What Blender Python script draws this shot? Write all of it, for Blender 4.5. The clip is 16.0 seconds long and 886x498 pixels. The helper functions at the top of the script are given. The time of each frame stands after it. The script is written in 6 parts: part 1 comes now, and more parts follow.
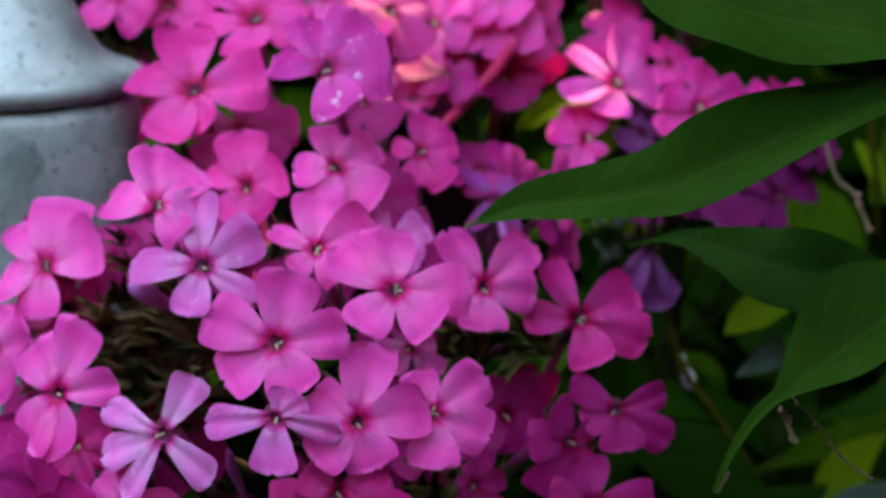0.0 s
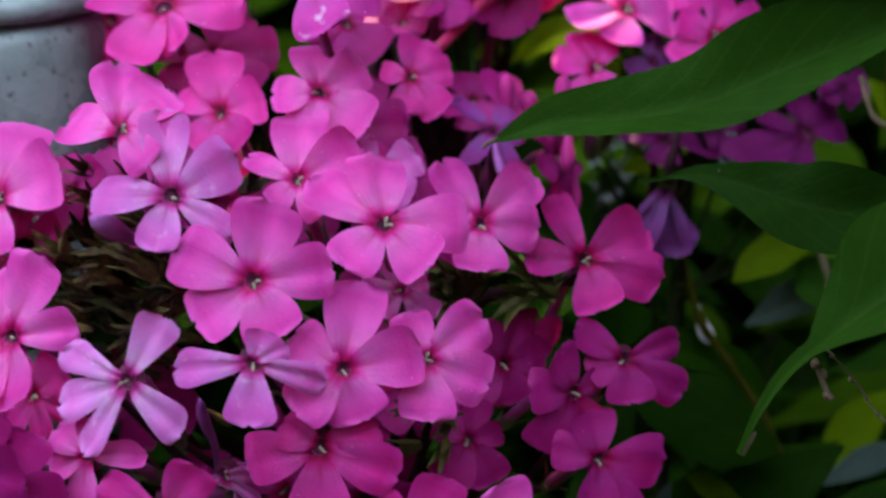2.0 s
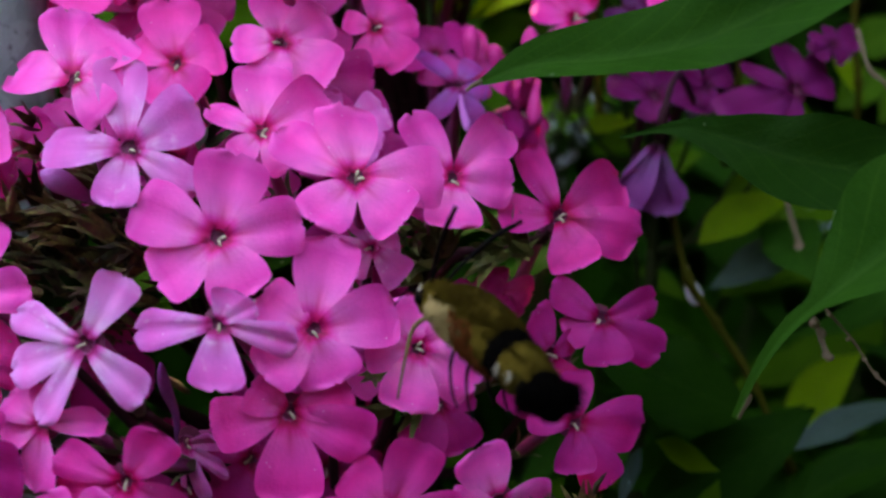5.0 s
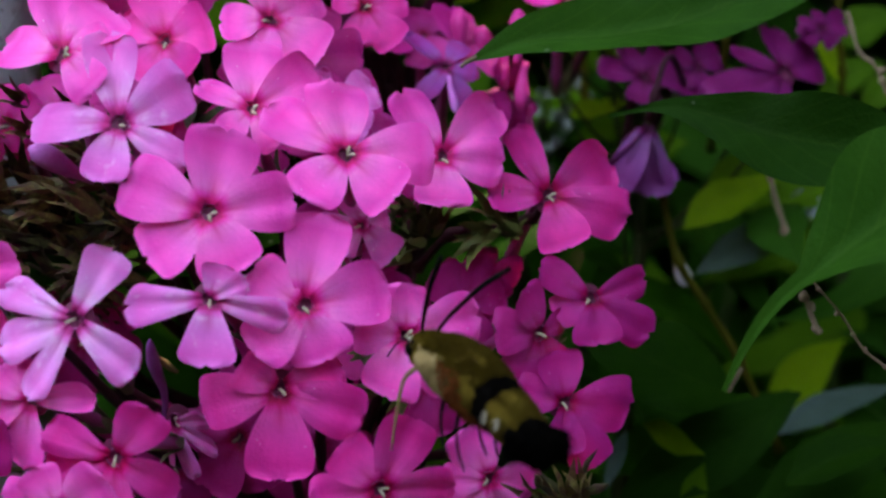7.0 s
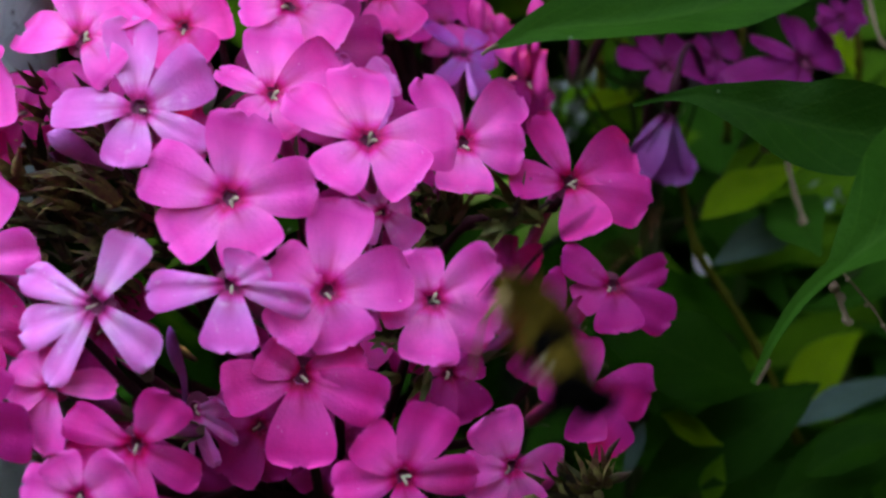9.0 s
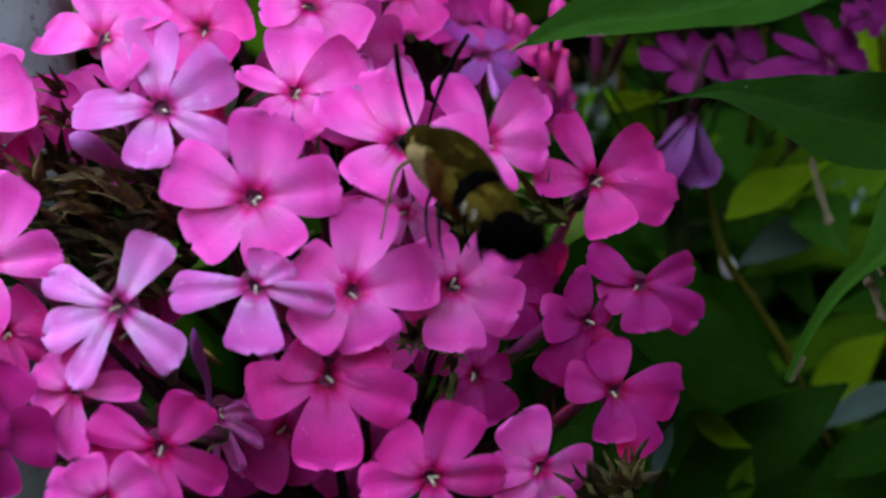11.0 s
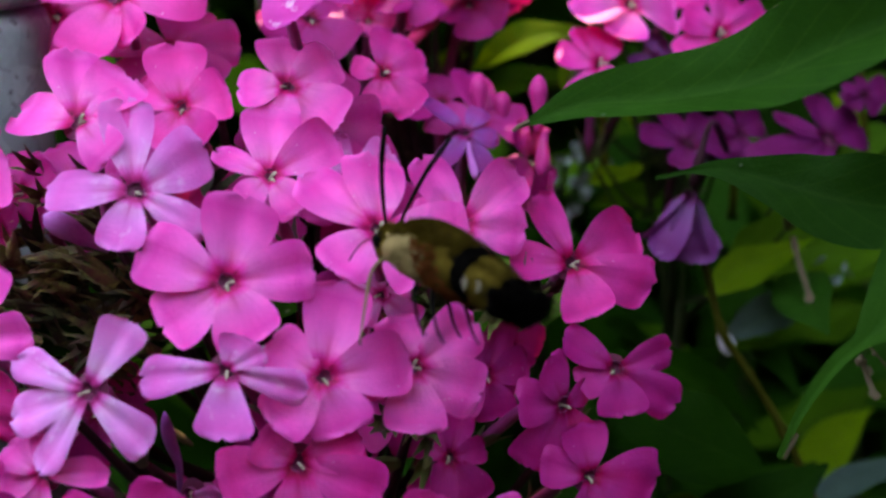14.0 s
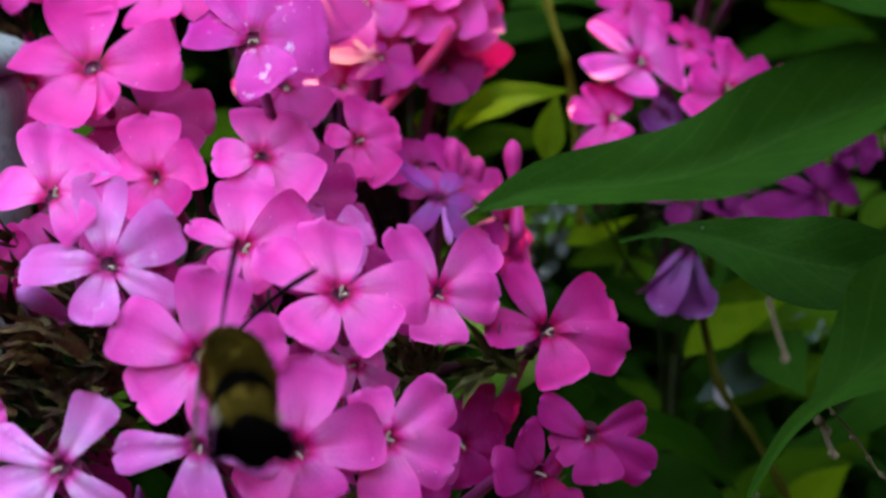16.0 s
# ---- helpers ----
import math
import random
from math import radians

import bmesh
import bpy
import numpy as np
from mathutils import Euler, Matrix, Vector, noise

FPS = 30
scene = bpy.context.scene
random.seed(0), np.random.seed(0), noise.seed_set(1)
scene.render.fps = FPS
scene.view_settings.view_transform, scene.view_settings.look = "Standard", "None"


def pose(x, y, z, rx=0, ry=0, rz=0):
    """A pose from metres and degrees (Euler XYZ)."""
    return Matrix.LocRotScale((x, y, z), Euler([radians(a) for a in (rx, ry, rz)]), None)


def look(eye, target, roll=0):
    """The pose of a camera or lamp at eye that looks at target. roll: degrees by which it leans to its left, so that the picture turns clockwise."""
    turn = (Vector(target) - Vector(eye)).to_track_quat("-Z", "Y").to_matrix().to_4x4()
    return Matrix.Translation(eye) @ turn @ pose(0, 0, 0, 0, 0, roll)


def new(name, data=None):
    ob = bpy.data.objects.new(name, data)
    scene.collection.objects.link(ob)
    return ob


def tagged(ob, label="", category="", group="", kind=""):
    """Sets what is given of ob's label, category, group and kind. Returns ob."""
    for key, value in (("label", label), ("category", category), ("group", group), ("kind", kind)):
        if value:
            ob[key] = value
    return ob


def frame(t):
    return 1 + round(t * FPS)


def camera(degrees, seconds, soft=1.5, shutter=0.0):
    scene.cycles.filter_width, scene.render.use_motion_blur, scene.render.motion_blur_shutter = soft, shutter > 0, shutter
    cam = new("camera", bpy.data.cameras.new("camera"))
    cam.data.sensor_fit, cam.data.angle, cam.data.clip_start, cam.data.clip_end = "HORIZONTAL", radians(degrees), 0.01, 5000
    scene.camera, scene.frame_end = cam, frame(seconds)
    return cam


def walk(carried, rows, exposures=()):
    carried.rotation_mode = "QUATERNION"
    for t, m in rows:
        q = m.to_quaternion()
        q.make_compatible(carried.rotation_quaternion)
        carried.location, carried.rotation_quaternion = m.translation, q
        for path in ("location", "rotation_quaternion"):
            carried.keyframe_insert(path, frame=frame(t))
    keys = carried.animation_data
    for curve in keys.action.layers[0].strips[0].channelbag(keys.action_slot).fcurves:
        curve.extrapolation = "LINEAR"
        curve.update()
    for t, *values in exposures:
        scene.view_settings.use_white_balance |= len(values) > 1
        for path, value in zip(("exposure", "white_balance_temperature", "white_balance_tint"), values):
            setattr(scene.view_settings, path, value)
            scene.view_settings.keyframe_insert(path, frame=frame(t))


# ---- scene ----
cam = camera(32.0, 16.0, soft=2.7, shutter=0.9)
cam.data.dof.use_dof, cam.data.dof.focus_distance, cam.data.dof.aperture_fstop = True, 0.262, 16.0
# seconds, eye, target, roll
walk(cam, [(t, look(eye, target, roll)) for t, eye, target, roll in [
    (0, (0.01804, -0.27429, 0.92404), (-0.00291, -0.03464, 0.85603), -1.67),
    (0.5, (0.01659, -0.26850, 0.92055), (-0.00422, -0.02916, 0.85139), -1.61),
    (1, (0.01484, -0.26158, 0.91772), (-0.00481, -0.02280, 0.84633), -1.67),
    (1.5, (0.01274, -0.25624, 0.91467), (-0.00548, -0.01761, 0.84238), -1.34),
    (2, (0.01218, -0.24958, 0.91108), (-0.00465, -0.01132, 0.83726), -1.08),
    (2.5, (0.00984, -0.24453, 0.91073), (-0.00257, -0.00691, 0.83400), -0.62),
    (3, (0.00731, -0.24410, 0.90746), (-0.00180, -0.00593, 0.83203), -0.47),
    (3.5, (0.00580, -0.24073, 0.90756), (-0.00163, -0.00299, 0.83057), -0.17),
    (4, (0.00404, -0.23930, 0.90667), (-0.00146, -0.00172, 0.82905), -0.40),
    (6.5, (0.00162, -0.23975, 0.90041), (0.00016, -0.00183, 0.82365), -0.09),
    (7, (0.00000, -0.24000, 0.90000), (0.00000, -0.00224, 0.82274), 0.00),
    (7.5, (0.00025, -0.23960, 0.90060), (-0.00025, -0.00217, 0.82231), 0.07),
    (8, (-0.00087, -0.24007, 0.89871), (-0.00105, -0.00230, 0.82145), 0.11),
    (8.5, (-0.00245, -0.23937, 0.89855), (-0.00242, -0.00176, 0.82081), 0.37),
    (9, (-0.00335, -0.23905, 0.89725), (-0.00364, -0.00126, 0.82007), -0.02),
    (9.5, (-0.00468, -0.23880, 0.89549), (-0.00533, -0.00076, 0.81912), -0.41),
    (10, (-0.00546, -0.23814, 0.89377), (-0.00776, 0.00010, 0.81804), -0.97),
    (12.5, (-0.00357, -0.23607, 0.89413), (-0.00755, 0.00307, 0.82137), -0.59),
    (13, (-0.00517, -0.23456, 0.89729), (-0.00630, 0.00499, 0.82575), -0.17),
    (13.5, (-0.00530, -0.23418, 0.89781), (-0.00530, 0.00615, 0.82894), -0.11),
    (14, (-0.00178, -0.23459, 0.89864), (-0.00355, 0.00630, 0.83179), -0.23),
    (14.5, (-0.00112, -0.23498, 0.89823), (-0.00202, 0.00642, 0.83324), -0.05),
    (15, (-0.00071, -0.23501, 0.89925), (-0.00073, 0.00678, 0.83572), -0.11),
    (15.5, (-0.00012, -0.23474, 0.90074), (0.00031, 0.00742, 0.83863), -0.11),
    (16, (0.00011, -0.23413, 0.90356), (0.00084, 0.00844, 0.84308), -0.49),
]], [(0.0, 4.38, 9500, 21), (2.0, 4.45, 9500, 20.5), (4.0, 4.54, 9500, 19), (6.5, 4.69, 9500, 18), (8.0, 4.72, 9500, 18), (9.5, 4.79, 9500, 17), (13.0, 4.77, 9500, 17), (14.5, 4.67, 9500, 18), (15.5, 4.69, 9500, 18), (16.0, 4.79, 9500, 18)])

# ---- light ----
SUN_ELEVATION, SUN_TURN = 52.0, 20.0  # degrees: height, and turn from +y towards +x
world = bpy.data.worlds.new("sky")
world.use_nodes = True
scene.world = world
sky = world.node_tree.nodes.new("ShaderNodeTexSky")
sky.sky_type, sky.sun_disc = "NISHITA", False
sky.sun_elevation, sky.sun_rotation = radians(SUN_ELEVATION), radians(SUN_TURN)
back = world.node_tree.nodes["Background"]
back.inputs["Strength"].default_value = 0.15
world.node_tree.links.new(sky.outputs["Color"], back.inputs["Color"])
SUN_WAY = Vector((math.sin(radians(SUN_TURN)) * math.cos(radians(SUN_ELEVATION)),
                  math.cos(radians(SUN_TURN)) * math.cos(radians(SUN_ELEVATION)), math.sin(radians(SUN_ELEVATION))))
sun_data = bpy.data.lights.new("sun", "SUN")
sun_data.energy, sun_data.angle, sun_data.color = 2.0, radians(0.5), (1.0, 0.95, 0.86)
sun = new("sun", sun_data)
sun.matrix_basis = look(SUN_WAY * 20, (0, 0, 0))


# ---- materials ----
def material(name):
    m = bpy.data.materials.new(name)
    m.use_nodes = True
    m.node_tree.nodes.clear()
    return m, m.node_tree.nodes, m.node_tree.links


def ramp(nodes, stops):
    n = nodes.new("ShaderNodeValToRGB")
    while len(n.color_ramp.elements) < len(stops):
        n.color_ramp.elements.new(0.5)
    for e, (p, c) in zip(n.color_ramp.elements, stops):
        e.position, e.color = p, (*c, 1) if len(c) == 3 else c
    return n


def noise_node(nodes, links, scale, detail=3.0, coords=None, rough=0.55):
    n = nodes.new("ShaderNodeTexNoise")
    n.inputs["Scale"].default_value, n.inputs["Detail"].default_value, n.inputs["Roughness"].default_value = scale, detail, rough
    if coords:
        links.new(coords, n.inputs["Vector"])
    return n.outputs["Fac"]


def mixed(nodes, links, fac, a, b, mode="MIX"):
    n = nodes.new("ShaderNodeMix")
    n.data_type, n.blend_type = "RGBA", mode
    for i, v in ((0, fac), (6, a), (7, b)):
        if hasattr(v, "links"):
            links.new(v, n.inputs[i])
        else:
            n.inputs[i].default_value = (*v, 1) if i else v
    return n.outputs[2]


def maths(nodes, links, op, a, b=0.0, c=0.0):
    n = nodes.new("ShaderNodeMath")
    n.operation = op
    for i, v in enumerate((a, b, c)):
        if hasattr(v, "links"):
            links.new(v, n.inputs[i])
        else:
            n.inputs[i].default_value = v
    return n.outputs[0]


def bumped(nodes, links, height, strength, distance):
    n = nodes.new("ShaderNodeBump")
    n.inputs["Strength"].default_value, n.inputs["Distance"].default_value = strength, distance
    links.new(height, n.inputs["Height"])
    return n.outputs["Normal"]


def thin_surface(nodes, links, color, through_color, share, rough, normal=None, gloss=0.3):
    """A thin leaf or petal: light reflects from it and glows through it."""
    bsdf = nodes.new("ShaderNodeBsdfPrincipled")
    bsdf.inputs["Roughness"].default_value = rough
    bsdf.inputs["Specular IOR Level"].default_value = gloss
    trans = nodes.new("ShaderNodeBsdfTranslucent")
    mix = nodes.new("ShaderNodeMixShader")
    mix.inputs[0].default_value = share
    out = nodes.new("ShaderNodeOutputMaterial")
    for v, s in ((color, bsdf.inputs["Base Color"]), (through_color, trans.inputs["Color"])):
        if hasattr(v, "links"):
            links.new(v, s)
        else:
            s.default_value = (*v, 1)
    if normal:
        links.new(normal, bsdf.inputs["Normal"])
        links.new(normal, trans.inputs["Normal"])
    links.new(bsdf.outputs[0], mix.inputs[1])
    links.new(trans.outputs[0], mix.inputs[2])
    links.new(mix.outputs[0], out.inputs["Surface"])


def petal_material(name, body, edge, vein, share=0.3, flecks=0.0):
    """x runs from the eye to the petal's tip, 0 to 1; y across."""
    m, nodes, links = material(name)
    co = nodes.new("ShaderNodeTexCoord").outputs["Object"]
    sep = nodes.new("ShaderNodeSeparateXYZ")
    links.new(co, sep.inputs[0])
    x, y = sep.outputs["X"], sep.outputs["Y"]
    info = nodes.new("ShaderNodeObjectInfo")
    # broad tone along the petal: pigment, with a velvet sheen painted in paler
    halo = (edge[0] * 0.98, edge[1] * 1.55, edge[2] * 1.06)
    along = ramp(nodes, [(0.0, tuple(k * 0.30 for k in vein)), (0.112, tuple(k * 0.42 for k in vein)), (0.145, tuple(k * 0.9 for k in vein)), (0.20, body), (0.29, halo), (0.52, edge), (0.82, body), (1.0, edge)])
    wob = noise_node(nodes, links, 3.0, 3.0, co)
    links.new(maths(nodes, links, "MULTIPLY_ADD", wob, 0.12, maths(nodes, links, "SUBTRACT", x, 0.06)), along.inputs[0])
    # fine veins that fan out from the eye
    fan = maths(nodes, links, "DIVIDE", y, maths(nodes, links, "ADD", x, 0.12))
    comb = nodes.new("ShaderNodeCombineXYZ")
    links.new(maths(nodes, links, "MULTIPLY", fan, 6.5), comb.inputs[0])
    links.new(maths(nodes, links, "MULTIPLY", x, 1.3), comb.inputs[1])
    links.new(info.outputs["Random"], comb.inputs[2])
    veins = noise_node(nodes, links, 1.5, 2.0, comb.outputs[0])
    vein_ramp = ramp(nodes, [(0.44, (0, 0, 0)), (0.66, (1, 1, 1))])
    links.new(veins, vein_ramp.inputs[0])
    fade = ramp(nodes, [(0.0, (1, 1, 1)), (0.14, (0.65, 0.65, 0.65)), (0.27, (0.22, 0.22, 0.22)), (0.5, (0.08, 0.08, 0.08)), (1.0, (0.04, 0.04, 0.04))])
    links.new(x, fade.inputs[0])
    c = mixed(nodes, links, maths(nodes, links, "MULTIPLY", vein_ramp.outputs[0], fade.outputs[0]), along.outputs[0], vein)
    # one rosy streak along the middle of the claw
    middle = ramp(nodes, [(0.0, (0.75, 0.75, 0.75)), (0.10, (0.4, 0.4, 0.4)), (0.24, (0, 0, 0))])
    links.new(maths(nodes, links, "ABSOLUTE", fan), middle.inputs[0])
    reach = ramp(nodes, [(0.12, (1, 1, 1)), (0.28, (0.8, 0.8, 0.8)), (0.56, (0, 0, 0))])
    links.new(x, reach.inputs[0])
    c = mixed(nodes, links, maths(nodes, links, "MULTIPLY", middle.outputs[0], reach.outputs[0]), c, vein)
    # blotches and each petal's own tone
    blot = ramp(nodes, [(0.3, (0.86, 0.86, 0.9)), (0.7, (1.08, 1.08, 1.05))])
    links.new(noise_node(nodes, links, 2.2, 4.0, co), blot.inputs[0])
    c = mixed(nodes, links, 1.0, c, blot.outputs[0], "MULTIPLY")
    own = ramp(nodes, [(0.0, (0.85, 0.76, 0.85)), (1.0, (1.02, 1.12, 1.03))])
    links.new(info.outputs["Random"], own.inputs[0])
    c = mixed(nodes, links, 1.0, c, own.outputs[0], "MULTIPLY")
    # specks of pollen and mildew
    vor = nodes.new("ShaderNodeTexVoronoi")
    vor.inputs["Scale"].default_value = 5.5
    comb2 = nodes.new("ShaderNodeVectorMath")
    comb2.operation = "ADD"
    links.new(co, comb2.inputs[0])
    links.new(info.outputs["Random"], comb2.inputs[1])
    links.new(comb2.outputs[0], vor.inputs["Vector"])
    speck = ramp(nodes, [(0.0, (0.8, 0.8, 0.8)), (0.035, (0.5, 0.5, 0.5)), (0.07, (0, 0, 0))])
    links.new(vor.outputs["Distance"], speck.inputs[0])
    gate = ramp(nodes, [(0.46, (0, 0, 0)), (0.52, (1, 1, 1))])
    links.new(noise_node(nodes, links, 1.8, 1.0, comb2.outputs[0]), gate.inputs[0])
    c = mixed(nodes, links, maths(nodes, links, "MULTIPLY", speck.outputs[0], gate.outputs[0]), c, (0.85, 0.72, 0.86))
    if flecks:
        # pale streaks where the petal has dried
        streak = ramp(nodes, [(0.60, (0, 0, 0)), (0.80, (flecks, flecks, flecks))])
        links.new(noise_node(nodes, links, 4.5, 5.0, comb2.outputs[0]), streak.inputs[0])
        c = mixed(nodes, links, streak.outputs[0], c, (0.78, 0.62, 0.76))
    fine = maths(nodes, links, "MULTIPLY_ADD", veins, 0.6, noise_node(nodes, links, 26.0, 3.0, co))
    nrm = bumped(nodes, links, fine, 0.25, 0.0004)
    glow = mixed(nodes, links, 1.0, c, (1.0, 0.5, 0.62), "MULTIPLY")
    thin_surface(nodes, links, c, glow, share, 0.5, nrm, 0.16)
    return m


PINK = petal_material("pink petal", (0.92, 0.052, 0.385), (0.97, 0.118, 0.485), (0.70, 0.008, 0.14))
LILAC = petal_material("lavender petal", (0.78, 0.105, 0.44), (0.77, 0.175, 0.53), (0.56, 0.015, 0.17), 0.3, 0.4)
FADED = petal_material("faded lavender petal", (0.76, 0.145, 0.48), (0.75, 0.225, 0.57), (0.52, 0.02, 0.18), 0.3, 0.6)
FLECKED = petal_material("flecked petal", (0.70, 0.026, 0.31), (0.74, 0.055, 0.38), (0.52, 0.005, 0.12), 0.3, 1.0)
# next two: pink darkened in the colour for shaded or tilted flowers
SHADED_MAGENTA = petal_material("shade-toned magenta petal", (0.49, 0.011, 0.170), (0.53, 0.021, 0.215), (0.38, 0.003, 0.07))
SHADED_ROSE = petal_material("shade-toned rose petal", (0.84, 0.022, 0.275), (0.88, 0.052, 0.350), (0.60, 0.004, 0.09))
# the shade on the rear flowers is put into this dark plum
SHADED_PLUM = petal_material("shade-toned plum petal", (0.15, 0.004, 0.068), (0.19, 0.008, 0.095), (0.10, 0.0015, 0.03))
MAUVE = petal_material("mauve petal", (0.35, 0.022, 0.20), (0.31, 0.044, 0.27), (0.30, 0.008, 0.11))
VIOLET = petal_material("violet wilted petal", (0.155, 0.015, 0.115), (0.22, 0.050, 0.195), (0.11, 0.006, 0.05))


def plain(name, stops, scale, rough=0.6, bump=0.3, distance=0.0006, metal=0.0, gloss=0.4, detail=4.0, vary=1.0):
    """A mottled surface: colours along a noise, with a fine relief."""
    m, nodes, links = material(name)
    co = nodes.new("ShaderNodeTexCoord").outputs["Object"]
    info = nodes.new("ShaderNodeObjectInfo")
    big = noise_node(nodes, links, scale, detail, co)
    small = noise_node(nodes, links, scale * 7, 4.0, co)
    r = ramp(nodes, stops)
    links.new(maths(nodes, links, "MULTIPLY_ADD", small, 0.35, maths(nodes, links, "MULTIPLY", big, 0.65)), r.inputs[0])
    own = ramp(nodes, [(0.0, (1 - 0.18 * vary, 1 - 0.16 * vary, 1 - 0.18 * vary)), (1.0, (1 + 0.14 * vary, 1 + 0.12 * vary, 1 + 0.10 * vary))])
    links.new(info.outputs["Random"], own.inputs[0])
    c = mixed(nodes, links, 1.0, r.outputs[0], own.outputs[0], "MULTIPLY")
    bsdf = nodes.new("ShaderNodeBsdfPrincipled")
    bsdf.inputs["Roughness"].default_value, bsdf.inputs["Metallic"].default_value = rough, metal
    bsdf.inputs["Specular IOR Level"].default_value = gloss
    links.new(c, bsdf.inputs["Base Color"])
    links.new(bumped(nodes, links, small, bump, distance), bsdf.inputs["Normal"])
    out = nodes.new("ShaderNodeOutputMaterial")
    links.new(bsdf.outputs[0], out.inputs["Surface"])
    return m


def leaf_material(name, dark, light, rib, share=0.3, rough=0.55):
    """x runs along the midrib in metres, y across it."""
    m, nodes, links = material(name)
    uv = nodes.new("ShaderNodeUVMap").outputs["UV"]
    sep = nodes.new("ShaderNodeSeparateXYZ")
    links.new(uv, sep.inputs[0])
    u, v = sep.outputs["X"], sep.outputs["Y"]
    info = nodes.new("ShaderNodeObjectInfo")
    across = maths(nodes, links, "ABSOLUTE", maths(nodes, links, "SUBTRACT", v, 0.5))
    co = nodes.new("ShaderNodeTexCoord").outputs["Object"]
    r = ramp(nodes, [(0.3, dark), (0.7, light)])
    links.new(maths(nodes, links, "MULTIPLY_ADD", noise_node(nodes, links, 260, 3.0, co), 0.35,
                    maths(nodes, links, "MULTIPLY", noise_node(nodes, links, 45, 3.0, co), 0.65)), r.inputs[0])
    # side veins run forward from the midrib
    wave = maths(nodes, links, "SINE", maths(nodes, links, "MULTIPLY", maths(nodes, links, "SUBTRACT", u, maths(nodes, links, "MULTIPLY", across, 0.35)), 75.0))
    side = ramp(nodes, [(0.9, (0, 0, 0)), (1.0, (0.14, 0.14, 0.14))])
    links.new(wave, side.inputs[0])
    mid = ramp(nodes, [(0.0, (0.22, 0.22, 0.22)), (0.02, (0.10, 0.10, 0.10)), (0.035, (0, 0, 0))])
    links.new(across, mid.inputs[0])
    c = mixed(nodes, links, side.outputs[0], r.outputs[0], rib)
    c = mixed(nodes, links, mid.outputs[0], c, rib)
    own = ramp(nodes, [(0.0, (0.75, 0.78, 0.8)), (1.0, (1.2, 1.15, 1.0))])
    links.new(info.outputs["Random"], own.inputs[0])
    c = mixed(nodes, links, 1.0, c, own.outputs[0], "MULTIPLY")
    vor = nodes.new("ShaderNodeTexVoronoi")
    vor.inputs["Scale"].default_value = 130
    links.new(co, vor.inputs["Vector"])
    speck = ramp(nodes, [(0.0, (0.7, 0.7, 0.7)), (0.05, (0.4, 0.4, 0.4)), (0.08, (0, 0, 0))])
    links.new(vor.outputs["Distance"], speck.inputs[0])
    few = ramp(nodes, [(0.62, (0, 0, 0)), (0.66, (1, 1, 1))])
    links.new(noise_node(nodes, links, 60, 1.0, co), few.inputs[0])
    c = mixed(nodes, links, maths(nodes, links, "MULTIPLY", speck.outputs[0], few.outputs[0]), c, (0.22, 0.24, 0.20))
    h = maths(nodes, links, "MULTIPLY_ADD", side.outputs[0], -0.7, noise_node(nodes, links, 900, 2.0, co))
    nrm = bumped(nodes, links, h, 0.35, 0.0005)
    glow = mixed(nodes, links, 1.0, c, (1.9, 2.0, 0.7), "MULTIPLY")
    thin_surface(nodes, links, c, glow, share, rough, nrm, 0.015)
    return m


LEAF = leaf_material("phlox leaf", (0.0066, 0.041, 0.0040), (0.0118, 0.060, 0.0062), (0.034, 0.092, 0.014))
# the next two are one shrub leaf, shade and light put into their greens
LEAF_SHADED = leaf_material("shrub leaf", (0.0034, 0.025, 0.0014), (0.0070, 0.039, 0.0024), (0.018, 0.054, 0.007))
LEAF_LIT = leaf_material("lit shrub leaf", (0.020, 0.068, 0.003), (0.040, 0.110, 0.006), (0.06, 0.12, 0.012))
LEAF_BLUE = leaf_material("blue-green leaf", (0.030, 0.055, 0.042), (0.050, 0.085, 0.070), (0.06, 0.09, 0.07))
# sunlit patches of the foliage are put into this brighter green
LEAF_SUNLIT = leaf_material("leaf with painted sun", (0.075, 0.160, 0.005), (0.130, 0.235, 0.009), (0.10, 0.15, 0.02), 0.35)
STEM = plain("green stem", [(0.3, (0.030, 0.040, 0.006)), (0.7, (0.070, 0.080, 0.014))], 160, gloss=0.06)
# green stem with the shade behind the flowers put into its colour
STEM_SHADED = plain("shaded stem", [(0.3, (0.010, 0.016, 0.004)), (0.7, (0.022, 0.030, 0.008))], 160, gloss=0.06)
STEM_RED = plain("purple stem", [(0.3, (0.022, 0.006, 0.009)), (0.7, (0.048, 0.012, 0.017))], 160, gloss=0.06)
TUBE = plain("corolla tube", [(0.3, (0.24, 0.02, 0.11)), (0.7, (0.36, 0.045, 0.19))], 300, 0.55)
THROAT = plain("throat", [(0.3, (0.085, 0.003, 0.028)), (0.7, (0.14, 0.005, 0.045))], 300, 0.7)
ANTHER = plain("anther", [(0.3, (0.34, 0.26, 0.17)), (0.7, (0.52, 0.42, 0.30))], 900, 0.7)
CALYX = plain("calyx", [(0.3, (0.07, 0.06, 0.025)), (0.55, (0.10, 0.11, 0.035)), (0.75, (0.17, 0.10, 0.06))], 220, 0.6)
HUSK = plain("spent calyx", [(0.3, (0.035, 0.012, 0.010)), (0.42, (0.085, 0.034, 0.020)), (0.52, (0.10, 0.085, 0.020)), (0.62, (0.20, 0.18, 0.050)), (0.75, (0.40, 0.33, 0.18))], 200, 0.75, vary=4.5)
DRY = plain("dry brown", [(0.3, (0.07, 0.04, 0.018)), (0.7, (0.15, 0.105, 0.055))], 250, 0.8)
